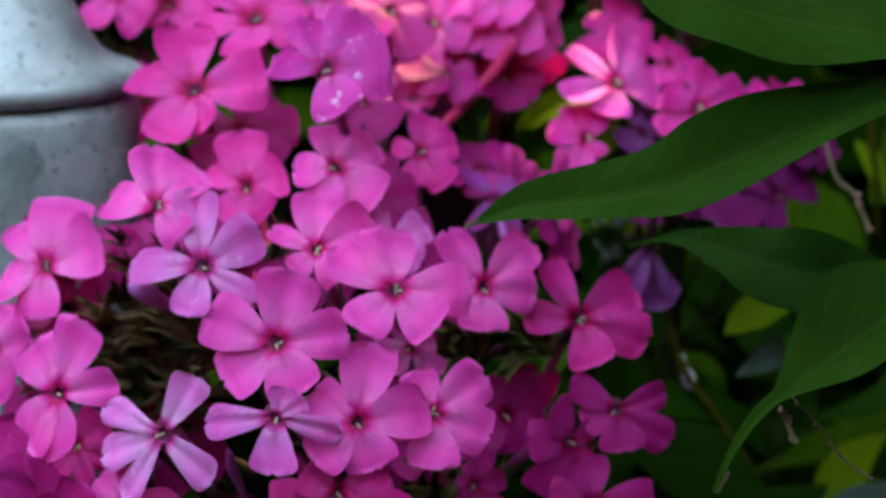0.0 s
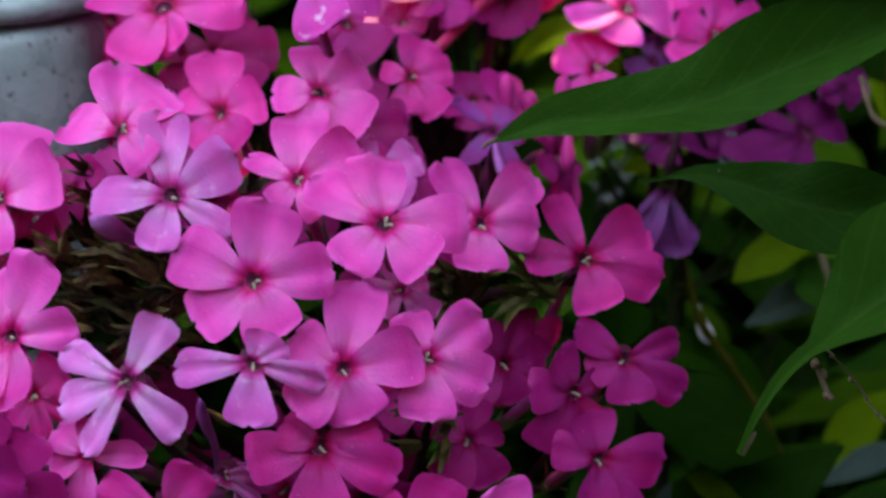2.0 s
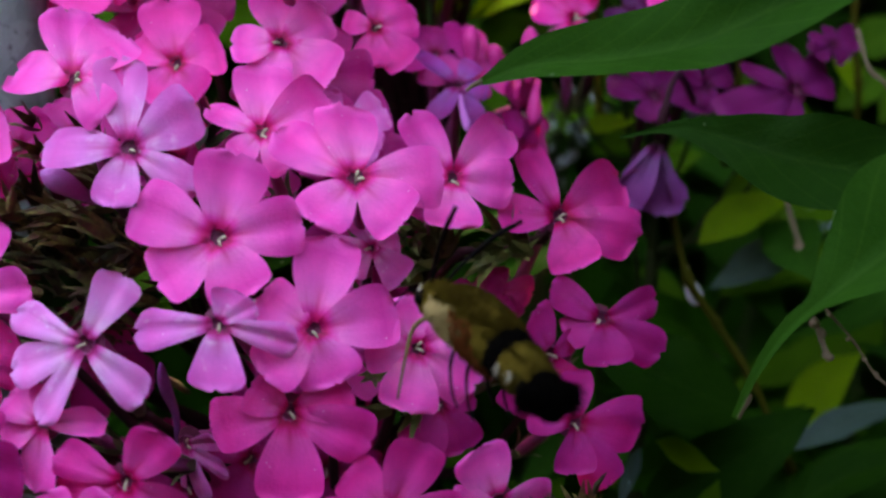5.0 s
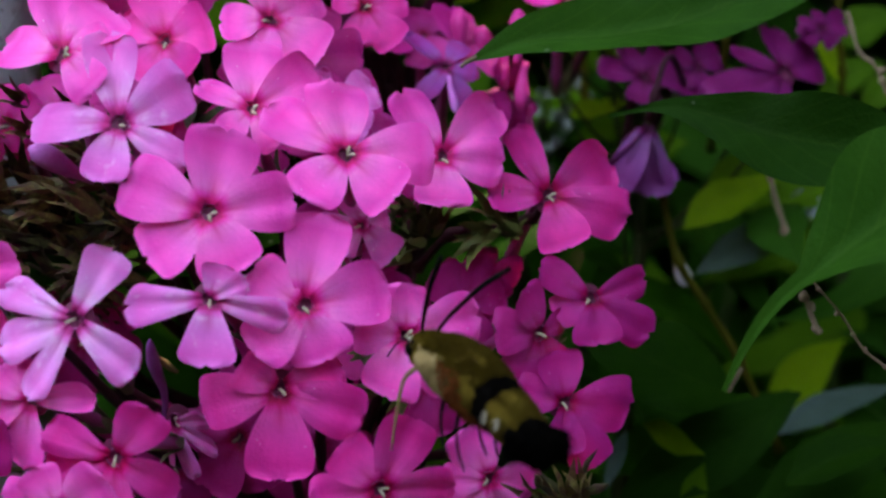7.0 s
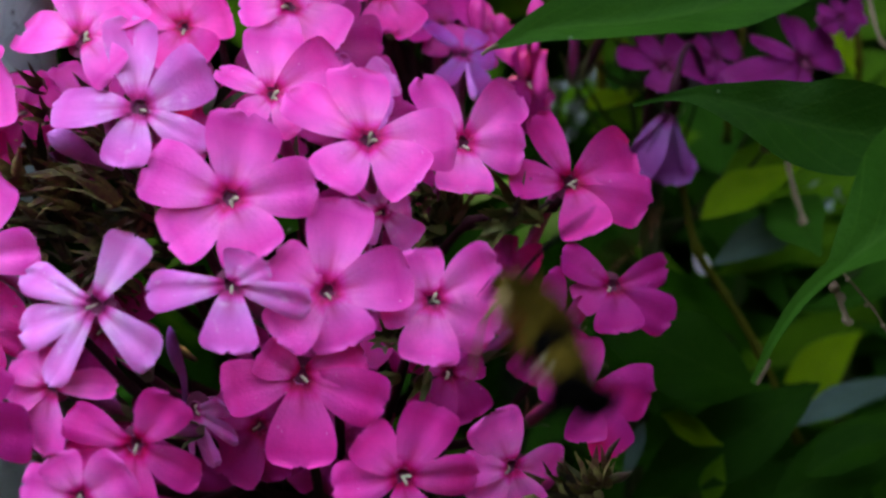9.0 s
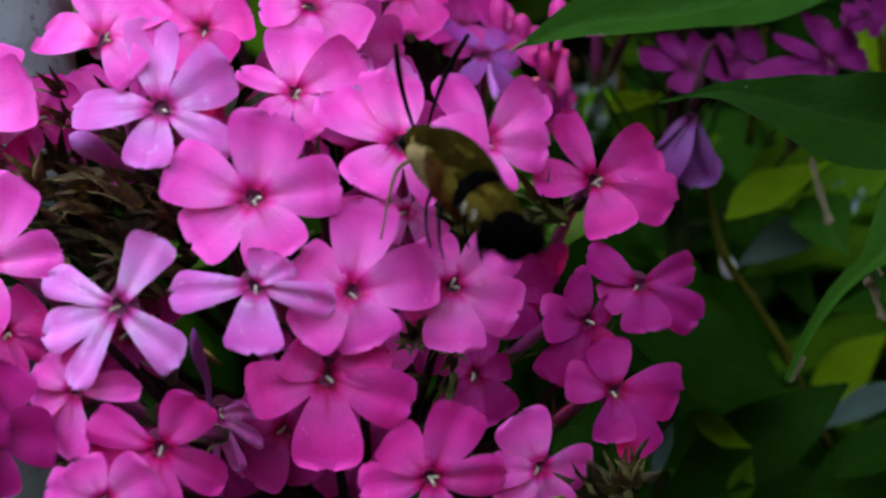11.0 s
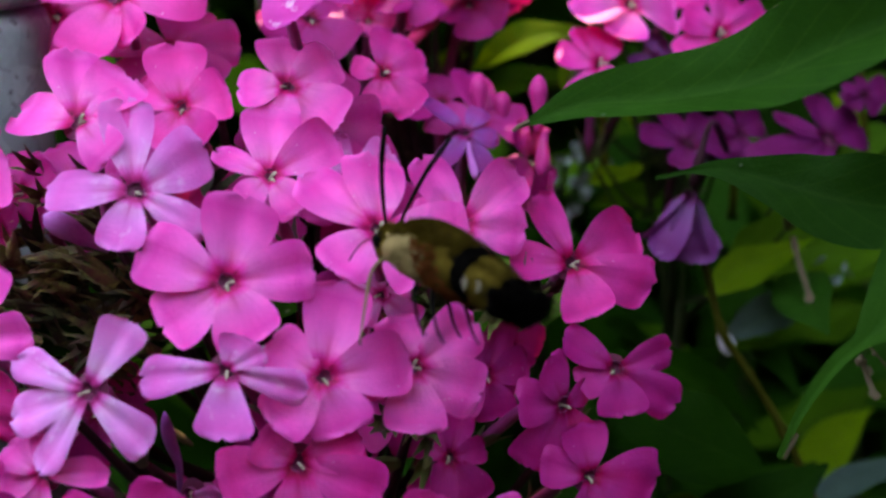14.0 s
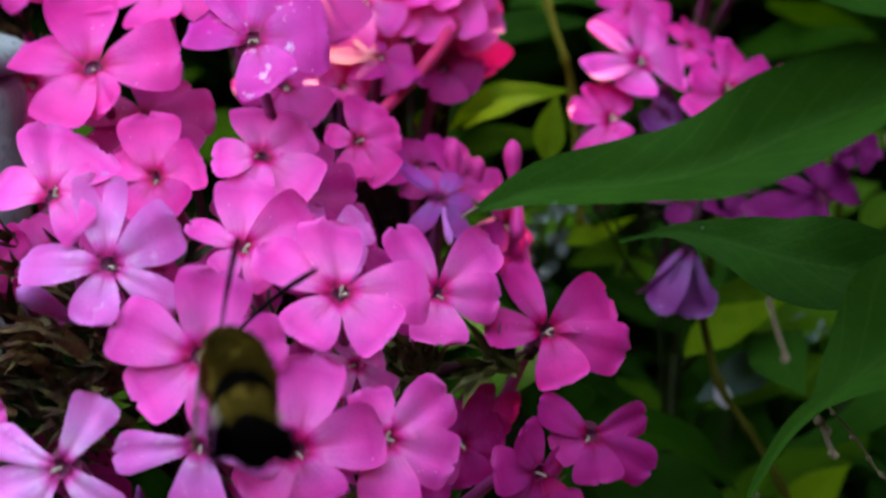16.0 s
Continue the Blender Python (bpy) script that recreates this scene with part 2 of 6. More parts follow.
SOIL = plain("soil", [(0.3, (0.018, 0.012, 0.008)), (0.55, (0.04, 0.028, 0.018)), (0.8, (0.075, 0.055, 0.035))], 9, 0.95, 0.8, 0.012)
BARK = plain("bark", [(0.3, (0.05, 0.035, 0.025)), (0.7, (0.14, 0.11, 0.085))], 18, 0.9, 0.8, 0.01)
# white dimmed to grey in the colour, for clusters deep in shade
WHITE = plain("dimmed white petal", [(0.3, (0.12, 0.15, 0.13)), (0.7, (0.20, 0.24, 0.21))], 120, 0.6)


# ---- building blocks ----
def mesh_of(name, verts, faces, mat, uvs=None, smooth=True):
    me = bpy.data.meshes.new(name)
    me.from_pydata([tuple(v) for v in verts], [], faces)
    if uvs:
        layer = me.uv_layers.new(name="UVMap")
        for loop in me.loops:
            layer.data[loop.index].uv = uvs[loop.vertex_index]
    for poly in me.polygons:
        poly.use_smooth = smooth
    me.materials.append(mat)
    me.update()
    return me


def under(name, me, parent, m, label=""):
    """A mesh object under a thing or a part, at the pose m in its parent's space."""
    ob = new(name, me)
    ob.parent = parent
    ob.matrix_basis = m
    return tagged(ob, label)


def part(name, bm, mat, parent, label="", m=None):
    me = bpy.data.meshes.new(name)
    bm.to_mesh(me)
    bm.free()
    for poly in me.polygons:
        poly.use_smooth = True
    me.materials.append(mat)
    return under(name, me, parent, m or Matrix(), label)


def thing(name, place, label, category, group="", kind=""):
    ob = new(name)
    ob.empty_display_size = 0.02
    ob.matrix_basis = place if isinstance(place, Matrix) else Matrix.Translation(place)
    return tagged(ob, label, category, group, kind)


def smooth_line(points, steps):
    """Points of a Catmull-Rom curve through the given ones."""
    p = [Vector(q) for q in points]
    p = [p[0] * 2 - p[1], *p, p[-1] * 2 - p[-2]]
    out = []
    for i in range(1, len(p) - 2):
        for k in range(steps):
            t = k / steps
            a, b, c, d = p[i - 1], p[i], p[i + 1], p[i + 2]
            out.append(0.5 * (2 * b + (c - a) * t + (2 * a - 5 * b + 4 * c - d) * t * t + (3 * b - a - 3 * c + d) * t ** 3))
    out.append(p[-2])
    return out


def tube_geometry(points, radii, sides=8, capped=True):
    """Vertices and faces of a tube along points; radii one per point."""
    verts, faces = [], []
    ref = Vector((0.31, 0.52, 0.79))
    for i, p in enumerate(points):
        t = (points[min(i + 1, len(points) - 1)] - points[max(i - 1, 0)]).normalized()
        s = t.cross(ref)
        s = s.normalized() if s.length > 1e-4 else t.orthogonal().normalized()
        u = t.cross(s)
        for k in range(sides):
            a = 2 * math.pi * k / sides
            verts.append(p + (s * math.cos(a) + u * math.sin(a)) * radii[i])
    for i in range(len(points) - 1):
        for k in range(sides):
            a, b = i * sides + k, i * sides + (k + 1) % sides
            faces.append((a, b, b + sides, a + sides))
    if capped:
        faces.append(tuple(range(sides))[::-1])
        faces.append(tuple(range((len(points) - 1) * sides, len(points) * sides)))
    return verts, faces


def tube_mesh(name, points, radii, mat, sides=8, capped=True):
    return mesh_of(name, *tube_geometry(points, radii, sides, capped), mat)


def lathe(profile, sides, name, mat):
    verts, faces = [], []
    for r, z in profile:
        for k in range(sides):
            a = 2 * math.pi * k / sides
            verts.append((r * math.cos(a), r * math.sin(a), z))
    for i in range(len(profile) - 1):
        for k in range(sides):
            a, b = i * sides + k, i * sides + (k + 1) % sides
            faces.append((a, b, b + sides, a + sides))
    return mesh_of(name, verts, faces, mat)


# ---- the phlox flower ----
def petal_mesh(seed, mat, curl, narrow=1.0, wedge=False):
    """A petal of length 1 along x: a narrow claw, a broad blunt blade, gently curled."""
    rnd = random.Random(seed)
    ns, nt = 13, 8
    lean, notch = rnd.uniform(-0.07, 0.07), rnd.uniform(0.0, 0.035)
    full, cup, wav, ph = (rnd.uniform(0.37, 0.415) if wedge else rnd.uniform(0.375, 0.425)) * narrow, rnd.uniform(-0.08, 0.12), rnd.uniform(0.015, 0.045), rnd.uniform(0, 6.28)
    twist = rnd.uniform(0.24, 0.44)
    verts, faces, uvs = [], [], []
    blunt, nick = rnd.uniform(4.8, 8.5), rnd.uniform(0, 6.28)
    for i in range(ns + 1):
        s = 0.085 + 0.915 * (i / ns) ** 0.74
        if wedge:
            body = min(1.0, (s / 0.80)) ** 0.78
        else:
            body = math.sin(min(1.0, (s / 0.76)) * math.pi / 2) ** 1.14
        tip = max(0.0, 1 - max(0.0, (s - 0.64) / 0.364) ** blunt) ** 0.5
        w = (0.055 + (full - 0.055) * body) * tip
        for j in range(nt + 1):
            v = 2 * j / nt - 1
            x = s + (0.03 * math.sin(5 * v + ph) - notch * 2.5) * (1 - abs(v)) ** 1.5 * max(0, s - 0.75) * 2
            x += 0.012 * math.sin(7.5 * v + nick) * max(0.0, s - 0.6) * 2.5
            y = v * w + lean * s * s
            z = -curl * s * s + cup * v * v * s + wav * math.sin(4.5 * v + ph) * s * s + twist * v * w * s
            z -= 0.09 * math.exp(-(v * 4) ** 2) * (1 - s) * s * 2
            z -= 0.055 * math.exp(-((s - 0.085) / 0.06) ** 2)
            verts.append((x, y, z))
            uvs.append((s, 0.5 + v / 2))
    for i in range(ns):
        for j in range(nt):
            a = i * (nt + 1) + j
            faces.append((a, a + nt + 1, a + nt + 2, a + 1))
    return mesh_of("petal", verts, faces, mat, uvs)


PETALS = {}
# the deep, rose and plum tones carry shade in their colour
for tone, mat in (("pink", PINK), ("pale", LILAC), ("deep", SHADED_MAGENTA), ("rose", SHADED_ROSE), ("flecked", FLECKED), ("lilac", LILAC), ("faded", FADED), ("plum", SHADED_PLUM), ("violet", VIOLET), ("mauve", MAUVE)):
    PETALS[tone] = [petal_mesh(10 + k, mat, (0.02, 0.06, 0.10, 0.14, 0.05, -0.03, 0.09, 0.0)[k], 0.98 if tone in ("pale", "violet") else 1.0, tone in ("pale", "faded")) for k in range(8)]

ANTHER_MESH = tube_mesh("anther", [Vector((0.0001, -0.0003, -0.0012)), Vector((0.0002, 0, -0.0002)), Vector((0.0007, 0.0002, 0.0003)), Vector((0.0012, 0.0003, 0.0004))], [0.00013, 0.00020, 0.00026, 0.00016], ANTHER, 6)
RIM = lathe([(0.0030, -0.0016), (0.0016, -0.0010), (0.0009, -0.0013), (0.0001, -0.0017)], 12, "throat", THROAT)


def calyx_mesh(seed, mat, length=0.009, spread=0.0022):
    """Five narrow pointed sepals joined at the foot, opening upwards along z."""
    rnd = random.Random(seed)
    verts, faces = [], []
    for k in range(5):
        a = 2 * math.pi * k / 5 + rnd.uniform(-0.2, 0.2)
        o, s = Vector((math.cos(a), math.sin(a), 0)), Vector((-math.sin(a), math.cos(a), 0))
        ln, sp = length * rnd.uniform(0.8, 1.15), spread * rnd.uniform(0.6, 1.4)
        base = len(verts)
        for u, r, w in ((0, 0.0007, 0.0008), (0.35, 0.0015, 0.0010), (0.65, 0.0013 + sp * 0.3, 0.0006), (0.88, 0.0012 + sp * 0.8, 0.00025), (1, 0.0012 + sp, 0.00005)):
            p = o * r + Vector((0, 0, ln * u))
            verts += [p - s * w, p + o * 0.0002 * (1 - u), p + s * w]
        for i in range(4):
            q = base + 3 * i
            faces += [(q, q + 1, q + 4, q + 3), (q + 1, q + 2, q + 5, q + 4)]
    return mesh_of("calyx", verts, faces, mat)


CALYXES = [calyx_mesh(40 + k, CALYX) for k in range(3)]
LIME_CALYX = plain("young calyx", [(0.3, (0.05, 0.06, 0.010)), (0.7, (0.13, 0.14, 0.03))], 220, 0.6)
YOUNG = [calyx_mesh(45 + k, LIME_CALYX) for k in range(3)]
HUSKS = [calyx_mesh(50 + k, HUSK, 0.011, 0.0016) for k in range(5)]


def spindle_mesh(seed, mat, length=0.010, radius=0.0014):
    rnd = random.Random(seed)
    line = [Vector((0.0006 * math.sin(u * 4 + seed), 0, length * u)) for u in (0, 0.2, 0.45, 0.7, 0.9, 1.0)]
    return tube_mesh("spent_calyx", line, [radius * k * rnd.uniform(0.85, 1.15) for k in (0.5, 0.95, 1.0, 0.65, 0.28, 0.05)], mat, 7)


HUSKS += [spindle_mesh(60 + k, HUSK, 0.0085 + 0.0012 * k, 0.0007 + 0.0001 * k) for k in range(3)]


def frame_of(normal, along=None):
    """A turn whose z is normal and whose x is near along."""
    n = Vector(normal).normalized()
    a = Vector(along) if along else (Vector((1, 0, 0)) if abs(n.x) < 0.9 else Vector((0, 1, 0)))
    x = (a - n * a.dot(n)).normalized()
    return Matrix((x, n.cross(x), n)).transposed().to_4x4()


FLOWER_COUNT = [0]
FLOWER_LABELS = {"pale": "pale lavender flower with narrow petals", "lilac": "fading lavender flower", "faded": "faded pale lavender flower with dried edges", "flecked": "pink flower with white dried flecks", "plum": "flower with its shade painted into plum petals", "violet": "wilted violet flower", "mauve": "half-folded mauve flower"}
FEET = {}


def flower(plant, tone, place, normal, petals, tube=0.020):
    """One flower under a plant. place, normal: its eye and the way it faces. petals: turn in degrees, length in millimetres, breadth, lift in degrees."""
    FLOWER_COUNT[0] += 1
    rnd = random.Random(FLOWER_COUNT[0])
    base = plant.matrix_basis.inverted()
    m = base @ Matrix.Translation(place) @ frame_of(normal)
    n = Vector(normal).normalized()
    foot = Vector((rnd.uniform(-0.004, 0.004), rnd.uniform(-0.004, 0.004), -tube)) + (m.to_3x3().inverted() @ Vector((0, 0, -1))) * tube * 0.45
    line = smooth_line([(0, 0, 0.0001), (0, 0, -0.006), foot * 0.55 + Vector((0, 0, -0.003)), foot], 3)
    head = under("flower", tube_mesh("tube", line, [0.0016, 0.0013, 0.0011, 0.001, 0.001, 0.001, 0.0011, 0.0012, 0.0012, 0.0010][: len(line)], STEM_RED if tone in ("plum", "violet") else TUBE, 8, False), plant, m, FLOWER_LABELS.get(tone, ""))
    for turn, length, breadth, lift in petals:
        shape = PETALS[tone][rnd.randrange(8)]
        k = length / 1000
        pm = pose(0, 0, 0, 0, 0, turn) @ pose(0, 0, 0.0003 + rnd.uniform(0, 0.0006), rnd.uniform(-6, 6), -lift + rnd.uniform(-3, 3), 0) @ Matrix.Diagonal((k, k * breadth, k, 1))
        under("petal", shape, head, pm)
    under("throat", RIM, head, Matrix.Translation((0, 0, 0.0005)))
    first = rnd.uniform(180, 360)
    for k in range(0 if tone in ("plum", "violet", "mauve") else 1 if tone == "deep" else rnd.choice((1, 2, 2))):
        under("anther", ANTHER_MESH, head, pose(0, 0, 0.0001, 0, 0, first + 75 * k) @ Matrix.Scale(1.15, 4))
    aim = (line[-3] - line[-1]).normalized()
    under("calyx", CALYXES[rnd.randrange(3)], head, Matrix.Translation(foot - aim * 0.001) @ frame_of(aim))
    FEET.setdefault(plant.name, []).append(m @ foot)
    return head


def branches(plant, crown, radius, mat):
    """The main stem from the soil to the crown, and a pedicel to each flower's foot (in the plant's space)."""
    low = Vector((0, 0, 0))
    c = Vector(crown)
    line = smooth_line([low, c * 0.35 + Vector((0.012, -0.008, 0)), c * 0.7 + Vector((-0.006, 0.004, 0)), c], 5)
    under("stem", tube_mesh("stem", line, [radius * (1.25 - 0.5 * i / (len(line) - 1)) for i in range(len(line))], mat, 10), plant, Matrix())
    for i, foot in enumerate(FEET.get(plant.name, [])):
        start = c + Vector((0, 0, -0.05 * ((i * 37) % 10) / 10))
        mid = start.lerp(foot, 0.55) + Vector((0, 0, -0.006))
        pts = smooth_line([start, mid, foot], 4)
        under("pedicel", tube_mesh("pedicel", pts, [radius * 0.45 * (1 - 0.5 * k / (len(pts) - 1)) for k in range(len(pts))], mat, 6), plant, Matrix())


# ---- leaves ----
def leaf_mesh(line, half, normal, mat, fold=18.0, seed=0, sharp=1.0, ripple=0.08, tail=0.0):
    """A lance-shaped leaf along a midrib from its tip to its foot; half: half its breadth in metres."""
    rnd = random.Random(seed)
    n0 = Vector(normal).normalized()
    count, nt = len(line) - 1, 8
    verts, faces, uvs = [], [], []
    ph, far = rnd.uniform(0, 6.28), 0.0
    for i, p in enumerate(line):
        t = (line[min(i + 1, count)] - line[max(i - 1, 0)]).normalized()
        n = (n0 - t * n0.dot(t)).normalized()
        s = n.cross(t)
        far += (p - line[i - 1]).length if i else 0
        u = i / count
        w0 = max(0.0, (u - tail) / (1 - tail))
        w = half * max(0.02 if u < 1 else 0.02, (math.sin(math.pi * min(1, w0 ** (0.85 * sharp))) ** 1.12 if w0 < 0.98 else 0.03))
        w = max(w, half * (0.05 if not tail or u > 0.9 else min(0.14, 0.05 + 0.3 * u)))
        for j in range(nt + 1):
            v = 2 * j / nt - 1
            a = radians(fold)
            lift = abs(v) * math.sin(a) - 0.25 * v * v * math.sin(a)
            rip = ripple * math.sin(u * 17 + ph + (2 if v > 0 else 0)) * v * v
            quilt = 0.035 * math.sin(far * 520 - abs(v) * 5) * abs(v) * (1.2 - abs(v))
            verts.append(p + s * (v * w * math.cos(a)) + n * (w * (lift + rip + quilt)))
            uvs.append((far * 10, 0.5 + v / 2))
    for i in range(count):
        for j in range(nt):
            a = i * (nt + 1) + j
            faces.append((a, a + 1, a + nt + 2, a + nt + 1))
    return mesh_of("leaf", verts, faces, mat, uvs)


def leaf(plant, points, half, normal, mat=None, fold=18.0, seed=0, sharp=1.0, ripple=0.08, label="", tail=0.0):
    """A leaf under a plant; points in the world from tip to foot."""
    base = plant.matrix_basis.inverted()
    line = [base @ p for p in smooth_line(points, 7)]
    ob = under("leaf", leaf_mesh(line, half, normal, mat or LEAF, fold, seed, sharp, ripple, tail), plant, Matrix(), label)
    return ob


# ---- ground ----
def ground():
    bm = bmesh.new()
    rings = [0.0, 0.15, 0.3, 0.5, 0.8, 1.2, 2, 4, 9, 25, 80, 300, 1200]
    prev = None
    for r in rings:
        ring = []
        for k in range(48 if r else 1):
            a = 2 * math.pi * k / 48
            x, y = r * math.cos(a), r * math.sin(a) + 0.1
            h = 0.02 * noise.noise((x * 5, y * 5, 0)) if r < 5 else 0.0
            ring.append(bm.verts.new((x, y, h)))
        if prev:
            for k in range(48):
                if len(prev) == 1:
                    bm.faces.new((prev[0], ring[k], ring[(k + 1) % 48]))
                else:
                    bm.faces.new((prev[k], ring[k], ring[(k + 1) % 48], prev[(k + 1) % 48]))
        prev = ring
    me = bpy.data.meshes.new("ground")
    bm.to_mesh(me)
    bm.free()
    me.materials.append(SOIL)
    for poly in me.polygons:
        poly.use_smooth = True
    tagged(new("ground", me), "dark bare garden soil under the flowers", "ground", kind="structure")


ground()

# ---- other kinds of things ----
BELL_PETALS = [petal_mesh(90 + k, VIOLET, -0.38 + 0.05 * k) for k in range(5)]


def wilted_bell(plant, place):
    """A wilted flower that hangs like a bell."""
    base = plant.matrix_basis.inverted()
    m = base @ Matrix.Translation(place) @ pose(0, 0, 0, 12, 8, 0)
    line = smooth_line([(0, 0, 0), (0, 0, 0.006), (0.001, 0.004, 0.011), (0.004, 0.012, 0.010), (0.010, 0.02, 0.0)], 3)
    head = under("flower", tube_mesh("tube", line, [0.0012] * 4 + [0.0007] * (len(line) - 4), STEM_RED, 8), plant, m, "wilted violet bell-shaped flower")
    for k in range(5):
        under("petal", BELL_PETALS[k], head, pose(0, 0, 0, 0, 0, 72 * k + 10) @ pose(0, 0, 0, 0, 79 - 9 * (k % 2), 0) @ Matrix.Diagonal((0.0166, 0.0125, 0.0150, 1)))


ROSE_BUD = plain("rose bud", [(0.3, (0.40, 0.012, 0.13)), (0.7, (0.56, 0.03, 0.20))], 220, 0.5, gloss=0.15)
WHITE_BUD = plain("white bud", [(0.3, (0.38, 0.33, 0.32)), (0.7, (0.60, 0.54, 0.52))], 220, 0.6, gloss=0.15)
VIOLET_BUD = plain("violet bud", [(0.3, (0.20, 0.040, 0.19)), (0.7, (0.32, 0.085, 0.32))], 220, 0.5, gloss=0.15)
PALE_BUD = plain("lavender bud", [(0.3, (0.45, 0.09, 0.36)), (0.7, (0.60, 0.19, 0.52))], 220, 0.5, gloss=0.15)


def bud(plant, foot, tip, radius, mat):
    """A furled flower bud: a narrow tube that swells and closes to a blunt point."""
    base = plant.matrix_basis.inverted()
    a, b = base @ Vector(foot), base @ Vector(tip)
    line = smooth_line([a, a.lerp(b, 0.35) + (b - a).orthogonal() * 0.03, a.lerp(b, 0.7), b], 4)
    girth = (0.4, 0.42, 0.45, 0.5, 0.6, 0.72, 0.85, 0.95, 1.0, 0.97, 0.85, 0.62, 0.15)
    under("bud", tube_mesh("bud", line, [radius * g for g in girth], mat, 12), plant, Matrix(), "furled flower bud")


def leafy_stem(plant, points):
    base = plant.matrix_basis.inverted()
    line = smooth_line([(0, 0, 0), *[base @ Vector(p) for p in points]], 5)
    under("stem", tube_mesh("stem", line, [0.0035 - 0.0014 * i / len(line) for i in range(len(line))], STEM, 10), plant, Matrix())


def bent_stem(points, plant, mat=None, label="knotty olive green stem with brown nodes"):
    base = plant.matrix_basis.inverted()
    line = smooth_line([base @ Vector(p) for p in points], 6)
    rnd = random.Random(4)
    radii = [0.0009 + (0.0005 if i % 6 == 0 else 0) + rnd.uniform(-0.0001, 0.0001) for i in range(len(line))]
    under("stem", tube_mesh("stem", line, radii, mat or STEM_OLIVE, 10), plant, Matrix(), label)


def red_stalk(plant, points):
    base = plant.matrix_basis.inverted()
    line = smooth_line([base @ Vector(p) for p in points], 5)
    under("stalk", tube_mesh("stalk", line, [0.0013 + 0.0004 * i / len(line) for i in range(len(line))], RED_STALK, 10), plant, Matrix(), "crimson flower stalk")


STEM_OLIVE = plain("olive stem", [(0.3, (0.020, 0.022, 0.002)), (0.55, (0.042, 0.042, 0.003)), (0.75, (0.070, 0.044, 0.006))], 160, gloss=0.06)
STEM_LIME = plain("young stem", [(0.3, (0.09, 0.095, 0.008)), (0.7, (0.15, 0.15, 0.015))], 160, gloss=0.06)
RED_STALK = plain("crimson stalk", [(0.3, (0.42, 0.010, 0.06)), (0.7, (0.58, 0.02, 0.11))], 200, 0.45)


def dry_sprig(plant, points, radius, bumps, label):
    """A thin dry stalk with small withered knobs."""
    rnd = random.Random(len(points) + int(radius * 1e6))
    base = plant.matrix_basis.inverted()
    line = smooth_line([base @ Vector(p) for p in points], 6)
    ob = under("dry_stalk", tube_mesh("dry_stalk", line, [radius * rnd.uniform(0.8, 1.25) for _ in line], DRY, 7), plant, Matrix(), label)
    for k in range(bumps):
        bm = bmesh.new()
        bmesh.ops.create_icosphere(bm, subdivisions=2, radius=radius * 1.9)
        for v in bm.verts:
            v.co *= 1 + 0.5 * noise.noise(v.co * 900 + Vector((k, 0, 0)))
        p = line[-1] if k == 0 else line[rnd.randrange(len(line))] + Vector((rnd.gauss(0, radius), 0, rnd.gauss(0, radius)))
        part("withered_bud", bm, DRY, ob, "", Matrix.Translation(p))


def shrub_fill(plant):
    """Leaves in the dark behind the flower heads, on thin twigs."""
    rnd = random.Random(11)
    base = plant.matrix_basis.inverted()
    shapes = []
    for k in range(6):
        bend = rnd.uniform(-0.012, 0.016)
        line = smooth_line([(0, 0, 0), (0.025, 0.002, bend * 0.5), (0.05, 0.0, bend), (0.08, -0.002, bend * 0.3)], 4)
        shapes.append([leaf_mesh(line, rnd.uniform(0.012, 0.018), (0, 0, 1), mat, rnd.uniform(8, 22), k) for mat in (LEAF_SHADED, LEAF, LEAF_LIT)])
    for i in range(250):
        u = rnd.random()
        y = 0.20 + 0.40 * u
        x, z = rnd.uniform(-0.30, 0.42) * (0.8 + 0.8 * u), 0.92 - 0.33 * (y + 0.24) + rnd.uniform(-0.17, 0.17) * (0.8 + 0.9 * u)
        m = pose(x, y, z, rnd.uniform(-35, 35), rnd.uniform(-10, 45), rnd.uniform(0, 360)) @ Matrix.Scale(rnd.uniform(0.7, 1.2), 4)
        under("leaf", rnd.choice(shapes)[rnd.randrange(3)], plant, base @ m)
    # smaller leaves low beside the heads
    for i in range(38):
        m = pose(rnd.uniform(0.012, 0.15), rnd.uniform(0.108, 0.17), rnd.uniform(0.68, 0.80), rnd.uniform(-30, 30), rnd.uniform(0, 50), rnd.uniform(0, 360)) @ Matrix.Scale(rnd.uniform(0.4, 0.65), 4)
        under("leaf", rnd.choice(shapes)[rnd.randrange(2)], plant, base @ m)
    for i in range(9):
        x, y = rnd.uniform(-0.3, 0.36), rnd.uniform(0.25, 0.6)
        p0, p1 = Vector((x, y, 0)), Vector((x + rnd.uniform(-0.1, 0.1), y + rnd.uniform(-0.06, 0.06), rnd.uniform(0.6, 0.85)))
        line = smooth_line([base @ p0, base @ (p0.lerp(p1, 0.5) + Vector((rnd.uniform(-0.02, 0.02), 0, 0))), base @ p1], 4)
        under("twig", tube_mesh("twig", line, [0.0022 - 0.0012 * k / len(line) for k in range(len(line))], STEM_SHADED, 6), plant, Matrix())


